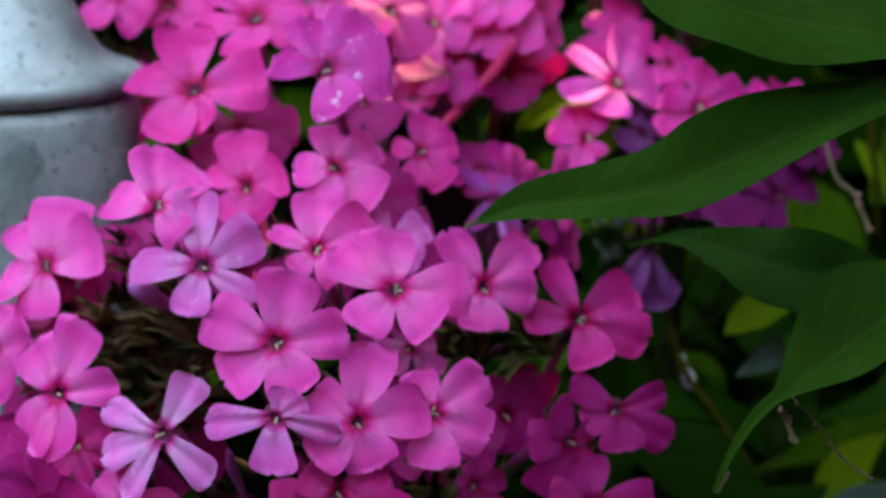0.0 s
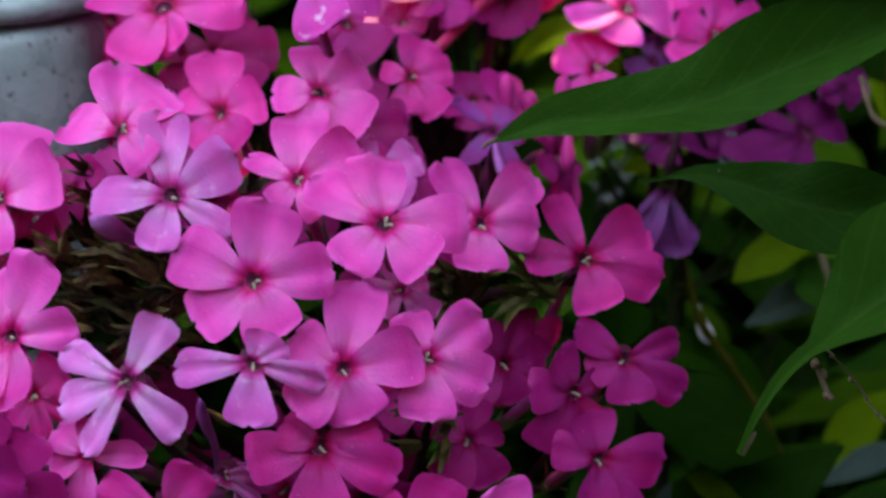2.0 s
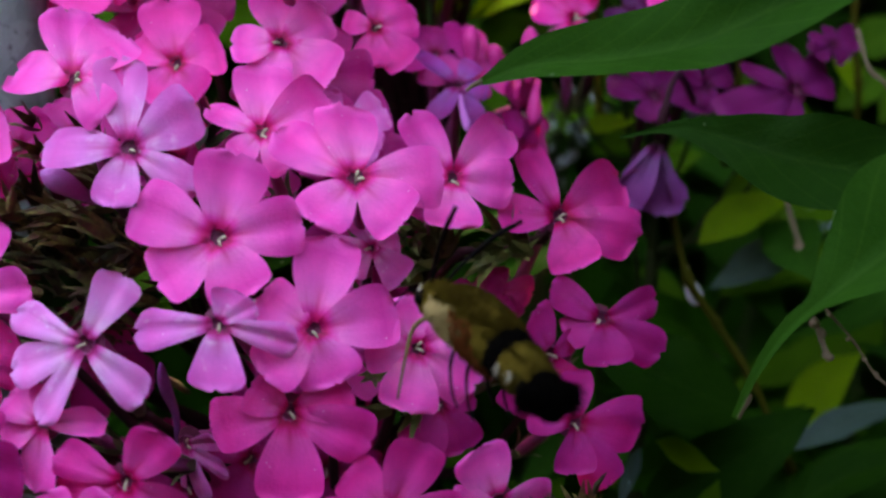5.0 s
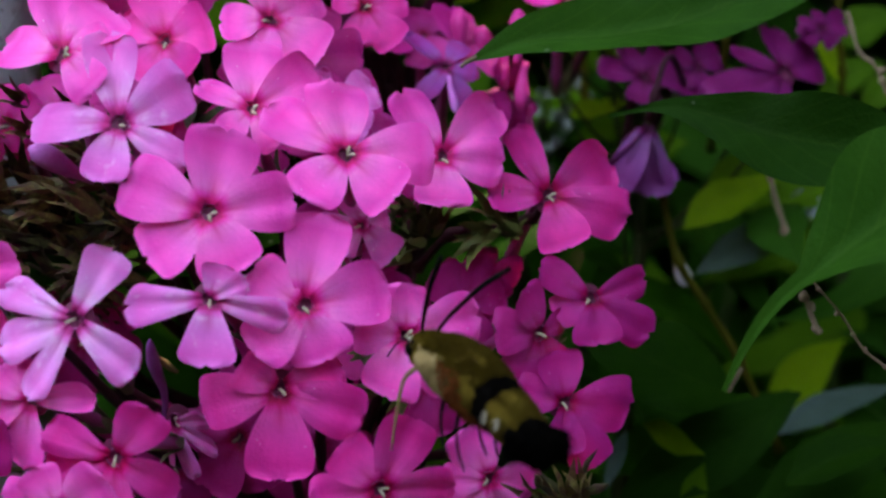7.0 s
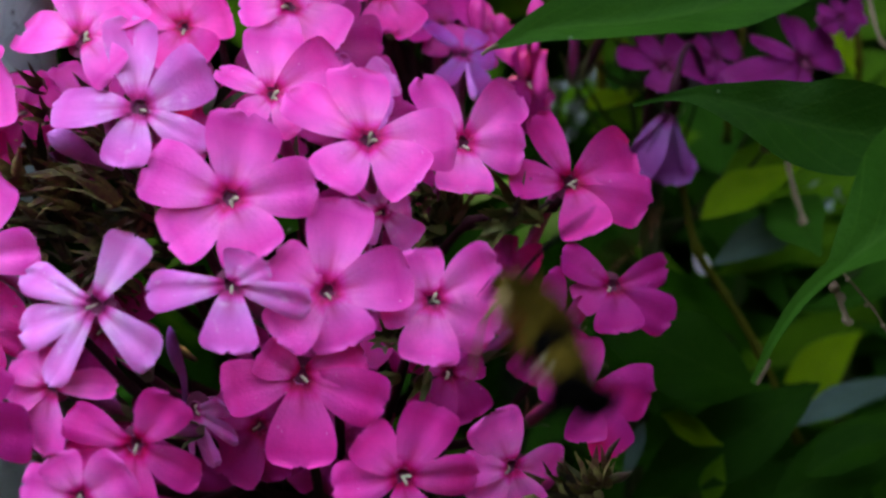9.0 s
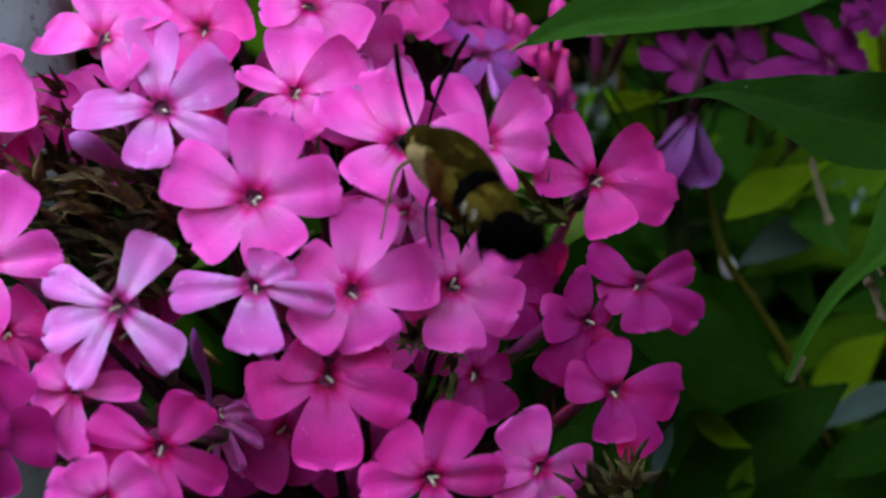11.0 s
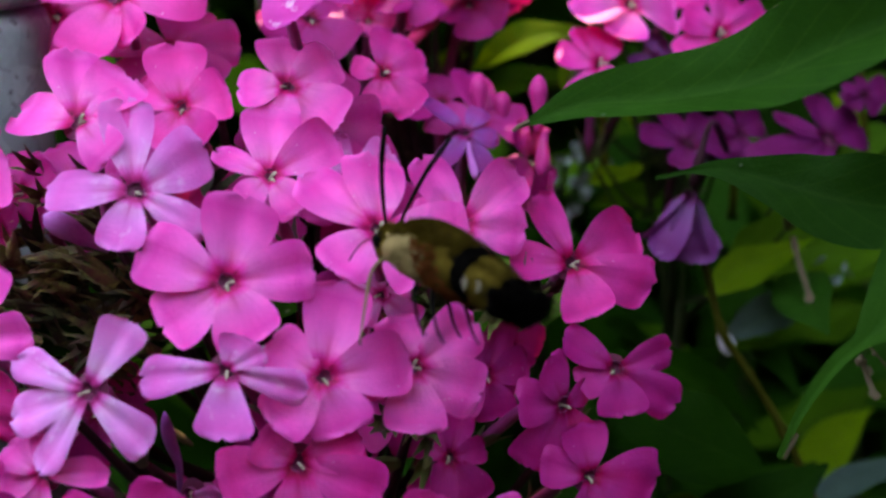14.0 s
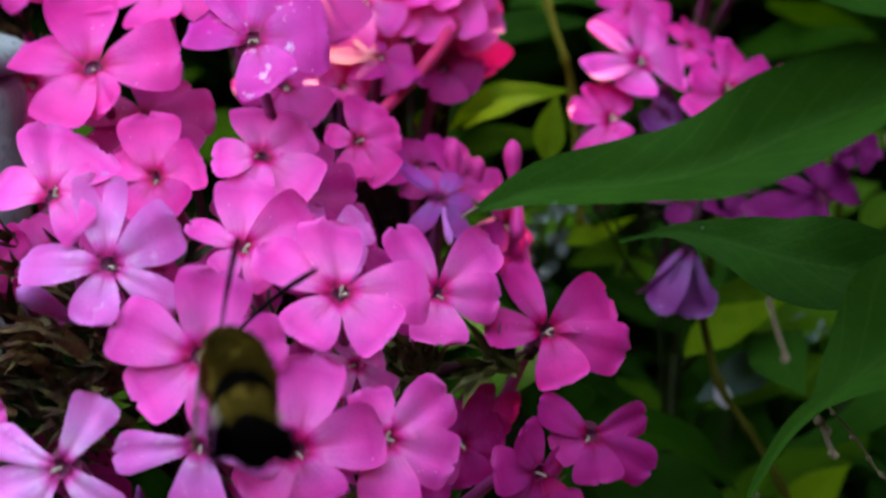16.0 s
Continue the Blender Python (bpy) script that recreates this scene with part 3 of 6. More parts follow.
def simple_leaves(count, seed, where, size, lean=0.6, clear=None):
    """Many small folded leaves in one mesh; where(rnd) gives a place."""
    rnd = random.Random(seed)
    verts, faces, uvs = [], [], []
    for i in range(count):
        p = where(rnd)
        t = Vector((rnd.gauss(0, 1), rnd.gauss(-0.3, 1), rnd.gauss(-0.4, 0.6))).normalized()
        if clear and not all(clear(p + t * size * 1.2 * u, size * 0.3) for u in (0, 0.3, 0.6, 0.9)):
            continue
        n = Vector((rnd.gauss(0, lean), rnd.gauss(-0.3, lean), 1)).normalized()
        s = n.cross(t).normalized()
        ln = size * rnd.uniform(0.7, 1.3)
        w = ln * rnd.uniform(0.2, 0.3)
        q = len(verts)
        for u, k, d in ((0.0, 0.05, 0), (0.25, 0.8, 0.03), (0.5, 1, 0.03), (0.78, 0.6, 0.0), (1.0, 0.03, -0.06)):
            c = p + t * ln * u + n * ln * d
            verts += [c - s * w * k + n * w * 0.3 * k, c, c + s * w * k + n * w * 0.3 * k]
            uvs += [(ln * u * 10, 0), (ln * u * 10, 0.5), (ln * u * 10, 1)]
        for r in range(4):
            o = q + 3 * r
            faces += [(o, o + 1, o + 4, o + 3), (o + 1, o + 2, o + 5, o + 4)]
    return verts, faces, uvs


BOARD = plain("dark stained board", [(0.3, (0.012, 0.011, 0.006)), (0.7, (0.035, 0.030, 0.016))], 14, 0.85, 0.6, 0.006)


def walls():
    """Plain board walls, added to block low sky light round the garden."""
    for name, place, size in (("wall_north", (0, 1.38, 0.85), (4.4, 0.08, 1.7)), ("wall_east", (1.15, 0.1, 1.2), (0.08, 2.4, 2.4)), ("wall_west", (-1.6, 0.0, 0.85), (0.08, 2.6, 1.7)),
                              ("wall_south", (0.2, -1.35, 0.95), (3.6, 0.12, 1.9))):
        bm = bmesh.new()
        bmesh.ops.create_cube(bm, size=1.0)
        bmesh.ops.scale(bm, vec=size, verts=bm.verts)
        me = bpy.data.meshes.new(name)
        bm.to_mesh(me)
        bm.free()
        me.materials.append(BOARD)
        ob = new(name, me)
        ob.matrix_basis = Matrix.Translation(place)
        tagged(ob, "dark weathered board wall, added round the garden to block light", "wall", kind="structure")


# openings of the crown: a point that the sun reaches through each, and its radius in metres
TREE_GAPS = (
    ((-0.020, 0.102, 0.869), 0.003),
    ((-0.012, 0.115, 0.876), 0.007),
    ((0.017, 0.139, 0.852), -0.002),
    ((0.031, 0.112, 0.872), -0.002),
)


def hedge():
    """The hedge behind the flowers, and an unseen side hedge added to block sky."""
    side = SUN_WAY.cross(Vector((0, 0, 1))).normalized()
    up = side.cross(SUN_WAY)
    gaps = [((Vector(p)).dot(side), Vector(p).dot(up), r) for p, r in TREE_GAPS]

    def back(rnd):
        if rnd.random() < 0.3:
            # an unseen overhang, added to shade the leaves behind the flowers
            return Vector((rnd.uniform(-0.8, 0.75), rnd.uniform(0.38, 0.95), rnd.uniform(1.04, 1.28)))
        return Vector((rnd.uniform(-1.5, 1.5), rnd.gauss(0.92, 0.12), rnd.uniform(0.0, 1.30)))

    def clear(p, w):
        return p.z < 0.95 or all((p.dot(side) - x) ** 2 + (p.dot(up) - y) ** 2 > (r + w * 1.0) ** 2 for x, y, r in gaps)

    def right(rnd):
        return Vector((rnd.gauss(0.62, 0.08) + 0.12 * rnd.random(), rnd.uniform(-0.5, 0.9), rnd.uniform(0.0, 2.0)))

    def low(rnd):
        return Vector((rnd.uniform(-0.8, 0.8), rnd.uniform(0.25, 0.9), rnd.uniform(0.05, 0.42)))

    for name, where, count, seed, size, label in (("hedge", back, 11000, 31, 0.1, "tall dense green hedge behind the flower bed"),
                                                  ("hedge", right, 8000, 32, 0.1, "unseen dense hedge added beside the bed to block sky light"),
                                                  ("ground_cover", low, 1600, 33, 0.07, "low dark green leaves over the soil")):
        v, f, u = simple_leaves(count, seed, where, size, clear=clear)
        tagged(new(name, mesh_of(name, v, f, LEAF_SHADED, u)), label, "hedge" if name == "hedge" else "ground cover", kind="stuff")


def white_clusters(points):
    """Small white flower clusters deep in the shade."""
    rnd = random.Random(21)
    for p in points:
        place = Vector(p)
        ob = thing("white_flower", place, "small white flower cluster deep in the foliage", "flower", "white flowers")
        for k in range(5):
            o = Vector((rnd.gauss(0, 0.0022), rnd.gauss(0, 0.002), rnd.gauss(0, 0.0024)))
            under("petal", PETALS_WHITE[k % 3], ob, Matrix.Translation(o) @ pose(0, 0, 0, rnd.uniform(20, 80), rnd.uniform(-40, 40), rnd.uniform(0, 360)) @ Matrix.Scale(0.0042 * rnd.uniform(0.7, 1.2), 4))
        stalk = [Vector((0, 0, 0)), Vector((0.0, 0.05, -0.02)), Vector((0.0, 0.20, -0.14)), Vector((0.0, 0.26, -0.45)), Vector((0.0, 0.27, -place.z))]
        line = smooth_line(stalk, 4)
        under("stalk", tube_mesh("stalk", line, [0.0009] * len(line), STEM_SHADED, 6), ob, Matrix())


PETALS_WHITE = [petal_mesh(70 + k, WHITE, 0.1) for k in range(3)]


def husk_cluster(plant, place, towards, count, shapes=None):
    """Spent calyces: a bristling cluster of narrow brown-green points."""
    rnd = random.Random(int(place[0] * 9000) + count)
    base = plant.matrix_basis.inverted()
    c, out = Vector(place), (Vector(towards) - Vector(place)).normalized()
    for i in range(count):
        spread = 0.0009 * math.sqrt(count)
        o = Vector((rnd.gauss(0, spread), rnd.gauss(0, spread * 0.5), rnd.gauss(0, spread * 0.8)))
        n = (out * 0.6 + Vector((rnd.gauss(-0.35, 0.5), rnd.gauss(-0.45, 0.35), rnd.gauss(0.35, 0.4)))).normalized()
        under("spent_calyx", (shapes or HUSKS)[i % len(shapes or HUSKS)], plant, base @ Matrix.Translation(c + o) @ frame_of(n) @ Matrix.Scale(rnd.uniform(0.7, 1.15), 4))


def galvanised():
    m, nodes, links = material("galvanised steel")
    co = nodes.new("ShaderNodeTexCoord").outputs["Object"]
    vor = nodes.new("ShaderNodeTexVoronoi")
    vor.inputs["Scale"].default_value = 110
    links.new(co, vor.inputs["Vector"])
    r = ramp(nodes, [(0.34, (0.17, 0.235, 0.21)), (0.5, (0.28, 0.37, 0.33)), (0.66, (0.40, 0.50, 0.45))])
    n1 = noise_node(nodes, links, 60, 6.0, co, 0.65)
    links.new(maths(nodes, links, "MULTIPLY_ADD", vor.outputs["Color"], 0.25, maths(nodes, links, "MULTIPLY", n1, 0.75)), r.inputs[0])
    pits = ramp(nodes, [(0.60, (0, 0, 0)), (0.72, (0.8, 0.8, 0.8))])
    links.new(noise_node(nodes, links, 420, 3.0, co), pits.inputs[0])
    c = mixed(nodes, links, pits.outputs[0], r.outputs[0], (0.07, 0.075, 0.07))
    stain = ramp(nodes, [(0.5, (0, 0, 0)), (0.75, (0.6, 0.6, 0.6))])
    links.new(noise_node(nodes, links, 34, 4.0, co), stain.inputs[0])
    c = mixed(nodes, links, stain.outputs[0], c, (0.30, 0.32, 0.27))
    bsdf = nodes.new("ShaderNodeBsdfPrincipled")
    bsdf.inputs["Metallic"].default_value = 0.25
    rr = ramp(nodes, [(0.3, (0.45, 0.45, 0.45)), (0.7, (0.68, 0.68, 0.68))])
    links.new(n1, rr.inputs[0])
    links.new(rr.outputs[0], bsdf.inputs["Roughness"])
    links.new(c, bsdf.inputs["Base Color"])
    links.new(bumped(nodes, links, n1, 0.35, 0.0012), bsdf.inputs["Normal"])
    out = nodes.new("ShaderNodeOutputMaterial")
    links.new(bsdf.outputs[0], out.inputs["Surface"])
    return m


ZINC = galvanised()


def metal_post(place, rim):
    """A galvanised post with a conical cap; rim: the height of the cap's bead."""
    ob = thing("metal_post", place, "weathered galvanised steel post with a conical cap", "post")
    k = POST_SIZE
    shaft = [(0.0, 0.0), (0.0285 * k, 0.0), (0.0290 * k, rim - 0.030), (0.0298 * k, rim - 0.018), (0.0300 * k, rim - 0.0110), (0.0290 * k, rim - 0.0086), (0.0264 * k, rim - 0.0074), (0.0246 * k, rim - 0.0066)]
    under("shaft", lathe(shaft, 72, "shaft", ZINC), ob, Matrix())
    cap = [(0.0240, -0.0066), (0.0262, -0.0070), (0.0298, -0.0066), (0.0313, -0.0054), (0.0318, -0.0038), (0.0312, -0.0022), (0.0288, -0.0010), (0.0252, 0.0000), (0.0218, 0.0016), (0.0192, 0.0040), (0.0167, 0.0078), (0.0142, 0.0125), (0.0114, 0.0185), (0.0078, 0.0240), (0.0, 0.0290)]
    under("cap", lathe([(r * k, rim + z) for r, z in cap], 72, "cap", ZINC), ob, Matrix(), "conical cap with a rolled bead")


POST_SIZE = 0.80


def shade_tree():
    """An unseen tree added so its crown stands between sun and flowers, with gaps."""
    rnd = random.Random(8)
    far = 2.2
    centre = Vector((0, 0.05, 0.8)) + SUN_WAY * far
    trunk_foot = Vector((centre.x + 0.5, centre.y + 0.5, 0))
    ob = thing("tree", trunk_foot, "unseen leafy tree added to shade the flower bed", "tree")
    base = ob.matrix_basis.inverted()
    line = smooth_line([(0, 0, 0), (-0.04, 0.15, 1.3), (0.12, 0.3, 2.6), (0.1, 0.25, 3.9)], 6)
    under("trunk", tube_mesh("trunk", line, [0.14 - 0.10 * i / len(line) for i in range(len(line))], BARK, 14), ob, Matrix())
    side = SUN_WAY.cross(Vector((0, 0, 1))).normalized()
    up = side.cross(SUN_WAY)
    gaps = [((Vector(p) - Vector((0, 0.05, 0.8))).dot(side), (Vector(p) - Vector((0, 0.05, 0.8))).dot(up), r) for p, r in TREE_GAPS]

    def place(rnd):
        a, b = rnd.uniform(-1.5, 1.7), rnd.uniform(-0.95, 1.65)
        dome = 0.55 * (1 - ((a - 0.1) / 1.6) ** 2 - ((b - 0.35) / 1.3) ** 2)
        lump = 0.35 * noise.noise((a * 2.2, b * 2.2, 3))
        return base @ (centre + side * a + up * b + SUN_WAY * (rnd.uniform(-0.2, 0.3) + dome + lump))

    inner = base @ Vector((0, 0.05, 0.8))

    def clear(p, w):
        q = p - inner
        return all((q.dot(side) - x) ** 2 + (q.dot(up) - y) ** 2 > (r + w * 0.6) ** 2 for x, y, r in gaps)

    v, f, u = simple_leaves(72000, 81, place, 0.075, clear=clear)
    under("crown", mesh_of("crown", v, f, LEAF, u), ob, Matrix())
    for k in range(10):
        e = base @ (centre + side * rnd.choice((-1, 1)) * rnd.uniform(0.5, 1.3) + up * rnd.uniform(-0.2, 1.4) + SUN_WAY * 0.4)
        ln = smooth_line([line[-1], line[-1].lerp(e, 0.5) + Vector((0, 0, 0.15)), e], 5)
        under("limb", tube_mesh("limb", ln, [0.035 - 0.028 * i / len(ln) for i in range(len(ln))], BARK, 8), ob, Matrix())



# ---- the main phlox head ----
main_plant = thing("phlox_plant", (-0.0250, 0.0533, 0), "tall garden phlox with a dense domed head of pink flowers", "flower plant", "phlox plants")
flower(main_plant, "pink", (-0.0369, -0.0070, 0.8301), (-0.05, -0.89, 0.45), ((-145, 12.2, 1.08, 0), (-63, 10.7, 1.28, 0), (10, 13.8, 0.86, 0), (79, 14.1, 0.99, 0), (158, 14.7, 0.87, 0)))
visited_flower = flower(main_plant, "pink", (-0.0157, 0.0036, 0.8369), (0.15, -0.77, 0.62), ((-130, 10.7, 1.17, 0), (-42, 11.1, 1.10, 0), (7, 15.0, 0.82, 0), (98, 13.0, 0.99, 0), (149, 15.5, 0.77, 0)))
flower(main_plant, "pink", (-0.0002, 0.0231, 0.8313), (0.20, -0.85, 0.49), ((-93, 9.0, 1.37, 0), (-3, 11.1, 0.98, 0), (47, 14.9, 0.74, 0), (123, 14.0, 0.76, 0), (175, 9.1, 1.19, 0)))
flower(main_plant, "rose", (0.0190, 0.0282, 0.8229), (0.30, -0.83, 0.48), ((-179, 11.8, 0.81, 0), (-70, 10.3, 1.14, 0), (-14, 15.4, 0.74, 0), (34, 15.0, 0.85, 0), (122, 13.9, 0.67, 0)))
flower(main_plant, "pink", (-0.0220, -0.0103, 0.8158), (0.05, -0.95, 0.31), ((-138, 10.8, 1.11, 0), (-68, 9.4, 1.40, 0), (14, 13.8, 0.92, 0), (80, 15.3, 0.83, 0), (144, 10.1, 0.99, 0)))
flower(main_plant, "pale", (-0.0362, -0.0140, 0.8184), (-0.05, -0.93, 0.36), ((-175, 13.2, 0.62, 0), (-92, 10.7, 1.18, 0), (-15, 12.7, 0.60, 0), (26, 6.5, 0.75, 0), (74, 5.7, 1.18, 0)))
flower(main_plant, "faded", (-0.0569, -0.0166, 0.8160), (-0.25, -0.90, 0.35), ((-162, 13.4, 0.72, 0), (-121, 14.2, 0.56, 0), (-39, 13.1, 0.74, 0), (58, 12.6, 0.70, 0), (158, 13.6, 0.52, 0)))
flower(main_plant, "rose", (-0.0261, -0.0120, 0.8025), (0.00, -0.97, 0.26), ((-167, 13.1, 0.83, 0), (-89, 15.2, 0.91, 0), (-20, 14.3, 0.83, 0), (17, 10.7, 0.97, 0), (149, 7.6, 1.26, 0)))
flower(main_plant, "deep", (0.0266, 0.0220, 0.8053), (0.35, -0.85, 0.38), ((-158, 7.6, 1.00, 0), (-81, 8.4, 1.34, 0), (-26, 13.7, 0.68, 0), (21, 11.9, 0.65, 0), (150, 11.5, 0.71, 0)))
flower(main_plant, "lilac", (-0.0518, 0.0010, 0.8427), (-0.15, -0.83, 0.53), ((-107, 10.0, 1.21, 0), (-32, 13.3, 0.51, 0), (29, 13.0, 0.88, 0), (100, 16.3, 0.64, 0), (175, 15.0, 0.67, 0)))
flower(main_plant, "pink", (-0.0314, 0.0391, 0.8529), (0.00, -0.71, 0.70), ((-174, 9.0, 1.41, 0), (-106, 10.3, 1.14, 0), (-39, 12.7, 1.08, 0), (36, 10.3, 1.17, 0), (100, 11.2, 1.04, 0)))
flower(main_plant, "rose", (-0.0503, 0.0383, 0.8491), (-0.20, -0.82, 0.53), ((-125, 8.9, 1.34, 0), (-55, 8.7, 1.24, 0), (19, 9.1, 1.34, 0), (100, 13.0, 1.02, 0), (151, 10.9, 0.87, 0)))
flower(main_plant, "pink", (-0.0617, 0.0085, 0.8524), (-0.15, -0.66, 0.74), ((-51, 9.5, 0.96, 0), (20, 8.3, 1.11, 0), (52, 11.3, 1.18, 0), (101, 14.8, 0.75, 0), (169, 11.1, 1.24, 0)))
flower(main_plant, "rose", (-0.0642, 0.0538, 0.8671), (-0.20, -0.69, 0.70), ((-119, 13.7, 1.29, 0), (-66, 12.0, 0.73, 0), (3, 17.4, 0.95, 0), (105, 18.5, 0.88, 0), (153, 17.8, 0.82, 0)))
flower(main_plant, "flecked", (-0.0321, 0.0381, 0.8739), (0.00, -0.71, 0.70), ((-73, 12.3, 1.15, 0), (5, 13.3, 1.33, 0), (63, 15.0, 0.97, 0), (111, 14.6, 0.90, 0), (159, 11.2, 1.42, 0)))
flower(main_plant, "rose", (-0.0528, 0.0690, 0.8803), (-0.05, -0.57, 0.82), ((-175, 16.4, 0.82, 0), (-93, 12.0, 1.15, 0), (-23, 13.7, 1.02, 0), (62, 17.8, 0.89, 0), (128, 21.2, 0.72, 0)))
flower(main_plant, "rose", (-0.0151, 0.0524, 0.8531), (0.15, -0.77, 0.62), ((-98, 8.5, 1.05, 0), (-49, 10.2, 0.88, 0), (17, 8.7, 0.96, 0), (77, 9.4, 1.19, 0), (173, 6.2, 1.21, 0)))
flower(main_plant, "pink", (-0.0900, 0.0225, 0.8363), (-0.35, -0.75, 0.56), ((-173, 11.8, 1.14, 0), (-97, 11.2, 1.45, 0), (17, 14.8, 1.13, 0), (80, 15.8, 1.06, 0), (130, 15.3, 0.71, 0)))
flower(main_plant, "pink", (-0.0810, -0.0029, 0.8185), (-0.40, -0.84, 0.38), ((-130, 12.9, 1.17, 0), (-77, 12.6, 1.31, 0), (6, 15.1, 0.60, 0), (64, 15.4, 0.82, 0), (123, 12.2, 1.08, 0)))
pressed_flower = flower(main_plant, "pink", (-0.0085, -0.0059, 0.8160), (0.15, -0.92, 0.35), ((-168, 8.5, 1.17, 0), (-90, 10.5, 1.13, 0), (-21, 12.1, 0.93, 0), (36, 12.6, 0.88, 0), (108, 8.6, 1.02, 0)))
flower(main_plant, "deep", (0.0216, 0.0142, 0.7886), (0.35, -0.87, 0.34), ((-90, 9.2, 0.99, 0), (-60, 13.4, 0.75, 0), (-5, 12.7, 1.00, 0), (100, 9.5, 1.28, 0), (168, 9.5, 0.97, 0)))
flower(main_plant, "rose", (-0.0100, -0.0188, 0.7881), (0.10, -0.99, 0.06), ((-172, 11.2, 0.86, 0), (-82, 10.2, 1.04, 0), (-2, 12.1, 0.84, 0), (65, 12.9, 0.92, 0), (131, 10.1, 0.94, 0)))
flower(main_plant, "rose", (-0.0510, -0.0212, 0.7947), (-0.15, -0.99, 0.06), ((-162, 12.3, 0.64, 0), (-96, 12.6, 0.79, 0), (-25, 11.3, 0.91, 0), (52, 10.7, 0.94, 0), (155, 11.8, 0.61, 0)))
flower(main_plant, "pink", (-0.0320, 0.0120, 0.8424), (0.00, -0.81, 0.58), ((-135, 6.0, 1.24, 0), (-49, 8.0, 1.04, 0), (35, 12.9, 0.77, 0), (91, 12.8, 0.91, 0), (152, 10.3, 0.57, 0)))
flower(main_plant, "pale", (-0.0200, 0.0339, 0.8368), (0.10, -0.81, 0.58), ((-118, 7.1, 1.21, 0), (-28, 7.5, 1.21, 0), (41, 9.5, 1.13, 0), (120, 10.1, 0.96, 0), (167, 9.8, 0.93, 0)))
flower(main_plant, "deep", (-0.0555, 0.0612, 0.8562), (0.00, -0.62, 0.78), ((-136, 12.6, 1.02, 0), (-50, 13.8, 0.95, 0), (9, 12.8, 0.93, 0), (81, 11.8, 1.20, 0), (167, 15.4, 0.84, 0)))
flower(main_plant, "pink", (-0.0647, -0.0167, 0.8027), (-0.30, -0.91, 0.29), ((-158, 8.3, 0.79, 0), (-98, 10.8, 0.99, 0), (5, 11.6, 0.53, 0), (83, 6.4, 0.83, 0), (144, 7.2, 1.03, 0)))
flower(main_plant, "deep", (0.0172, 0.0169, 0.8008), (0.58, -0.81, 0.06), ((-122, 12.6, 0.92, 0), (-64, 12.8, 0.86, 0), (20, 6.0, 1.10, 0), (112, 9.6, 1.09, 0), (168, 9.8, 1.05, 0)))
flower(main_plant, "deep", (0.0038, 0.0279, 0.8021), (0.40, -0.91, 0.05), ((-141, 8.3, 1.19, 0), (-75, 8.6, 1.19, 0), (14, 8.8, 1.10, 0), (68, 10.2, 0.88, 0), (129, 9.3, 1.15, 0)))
flower(main_plant, "pink", (0.0076, -0.0070, 0.7838), (0.30, -0.95, 0.10), ((-136, 8.9, 0.91, 0), (-67, 9.2, 0.99, 0), (-6, 9.1, 1.21, 0), (110, 10.4, 1.21, 0), (174, 8.4, 0.87, 0)))
flower(main_plant, "pink", (-0.0590, -0.0264, 0.7887), (-0.15, -0.98, 0.11), ((-129, 10.1, 1.00, 0), (-57, 8.5, 1.21, 0), (32, 9.4, 1.21, 0), (120, 7.4, 1.07, 0), (172, 9.6, 0.86, 0)))
flower(main_plant, "deep", (-0.0351, 0.0043, 0.7863), (-0.05, -0.99, 0.16), ((-121, 10.8, 1.15, 0), (-66, 10.5, 1.13, 0), (26, 8.3, 1.11, 0), (79, 8.7, 0.90, 0), (143, 9.1, 1.21, 0)))
flower(main_plant, "pale", (-0.0455, 0.0006, 0.7909), (-0.50, -0.86, 0.12), ((-154, 5.9, 0.61, 0), (-102, 8.3, 0.54, 0), (-65, 10.2, 0.72, 0), (-23, 9.8, 0.57, 0), (12, 7.2, 0.70, 0)))
bud(main_plant, (-0.0482, 0.0060, 0.7884), (-0.0481, -0.0040, 0.8077), 0.0011, VIOLET_BUD)
# two broad leaves added beneath the heads to stop stray sun
leaf(main_plant, [(-0.098, 0.026, 0.804), (-0.064, 0.044, 0.811), (-0.030, 0.064, 0.815), (0.004, 0.084, 0.812), (0.020, 0.094, 0.806)], 0.026, (0.0, -0.25, 0.97), LEAF_SHADED, fold=8, seed=31)
leaf(main_plant, [(-0.006, 0.050, 0.796), (0.006, 0.058, 0.803), (0.018, 0.068, 0.807), (0.032, 0.080, 0.806)], 0.011, (0.1, -0.2, 0.97), LEAF_SHADED, fold=8, seed=32)
bud(main_plant, (-0.0600, 0.0157, 0.8294), (-0.0683, 0.0077, 0.8371), 0.0021, PALE_BUD)
flower(main_plant, "mauve", (0.0007, 0.0700, 0.8381), (0.10, -0.50, 0.86), ((-118, 10.8, 0.66, -8), (-62, 9.5, 0.60, -22), (-8, 6.2, 0.90, 0), (62, 6.5, 0.9, 16), (146, 11.2, 0.72, 6)))
# the mauve flower's pale tube, built with the bud shape
bud(main_plant, (0.0012, 0.0660, 0.8371), (0.0025, 0.0615, 0.8306), 0.0009, PALE_BUD)
flower(main_plant, "pale", (-0.0140, 0.0133, 0.8219), (0.15, -0.86, 0.49), ((-178, 7.7, 0.94, 0), (-127, 6.3, 1.04, 0), (-42, 7.9, 1.07, 0), (13, 5.0, 1.16, 0), (110, 5.8, 1.21, 0)))
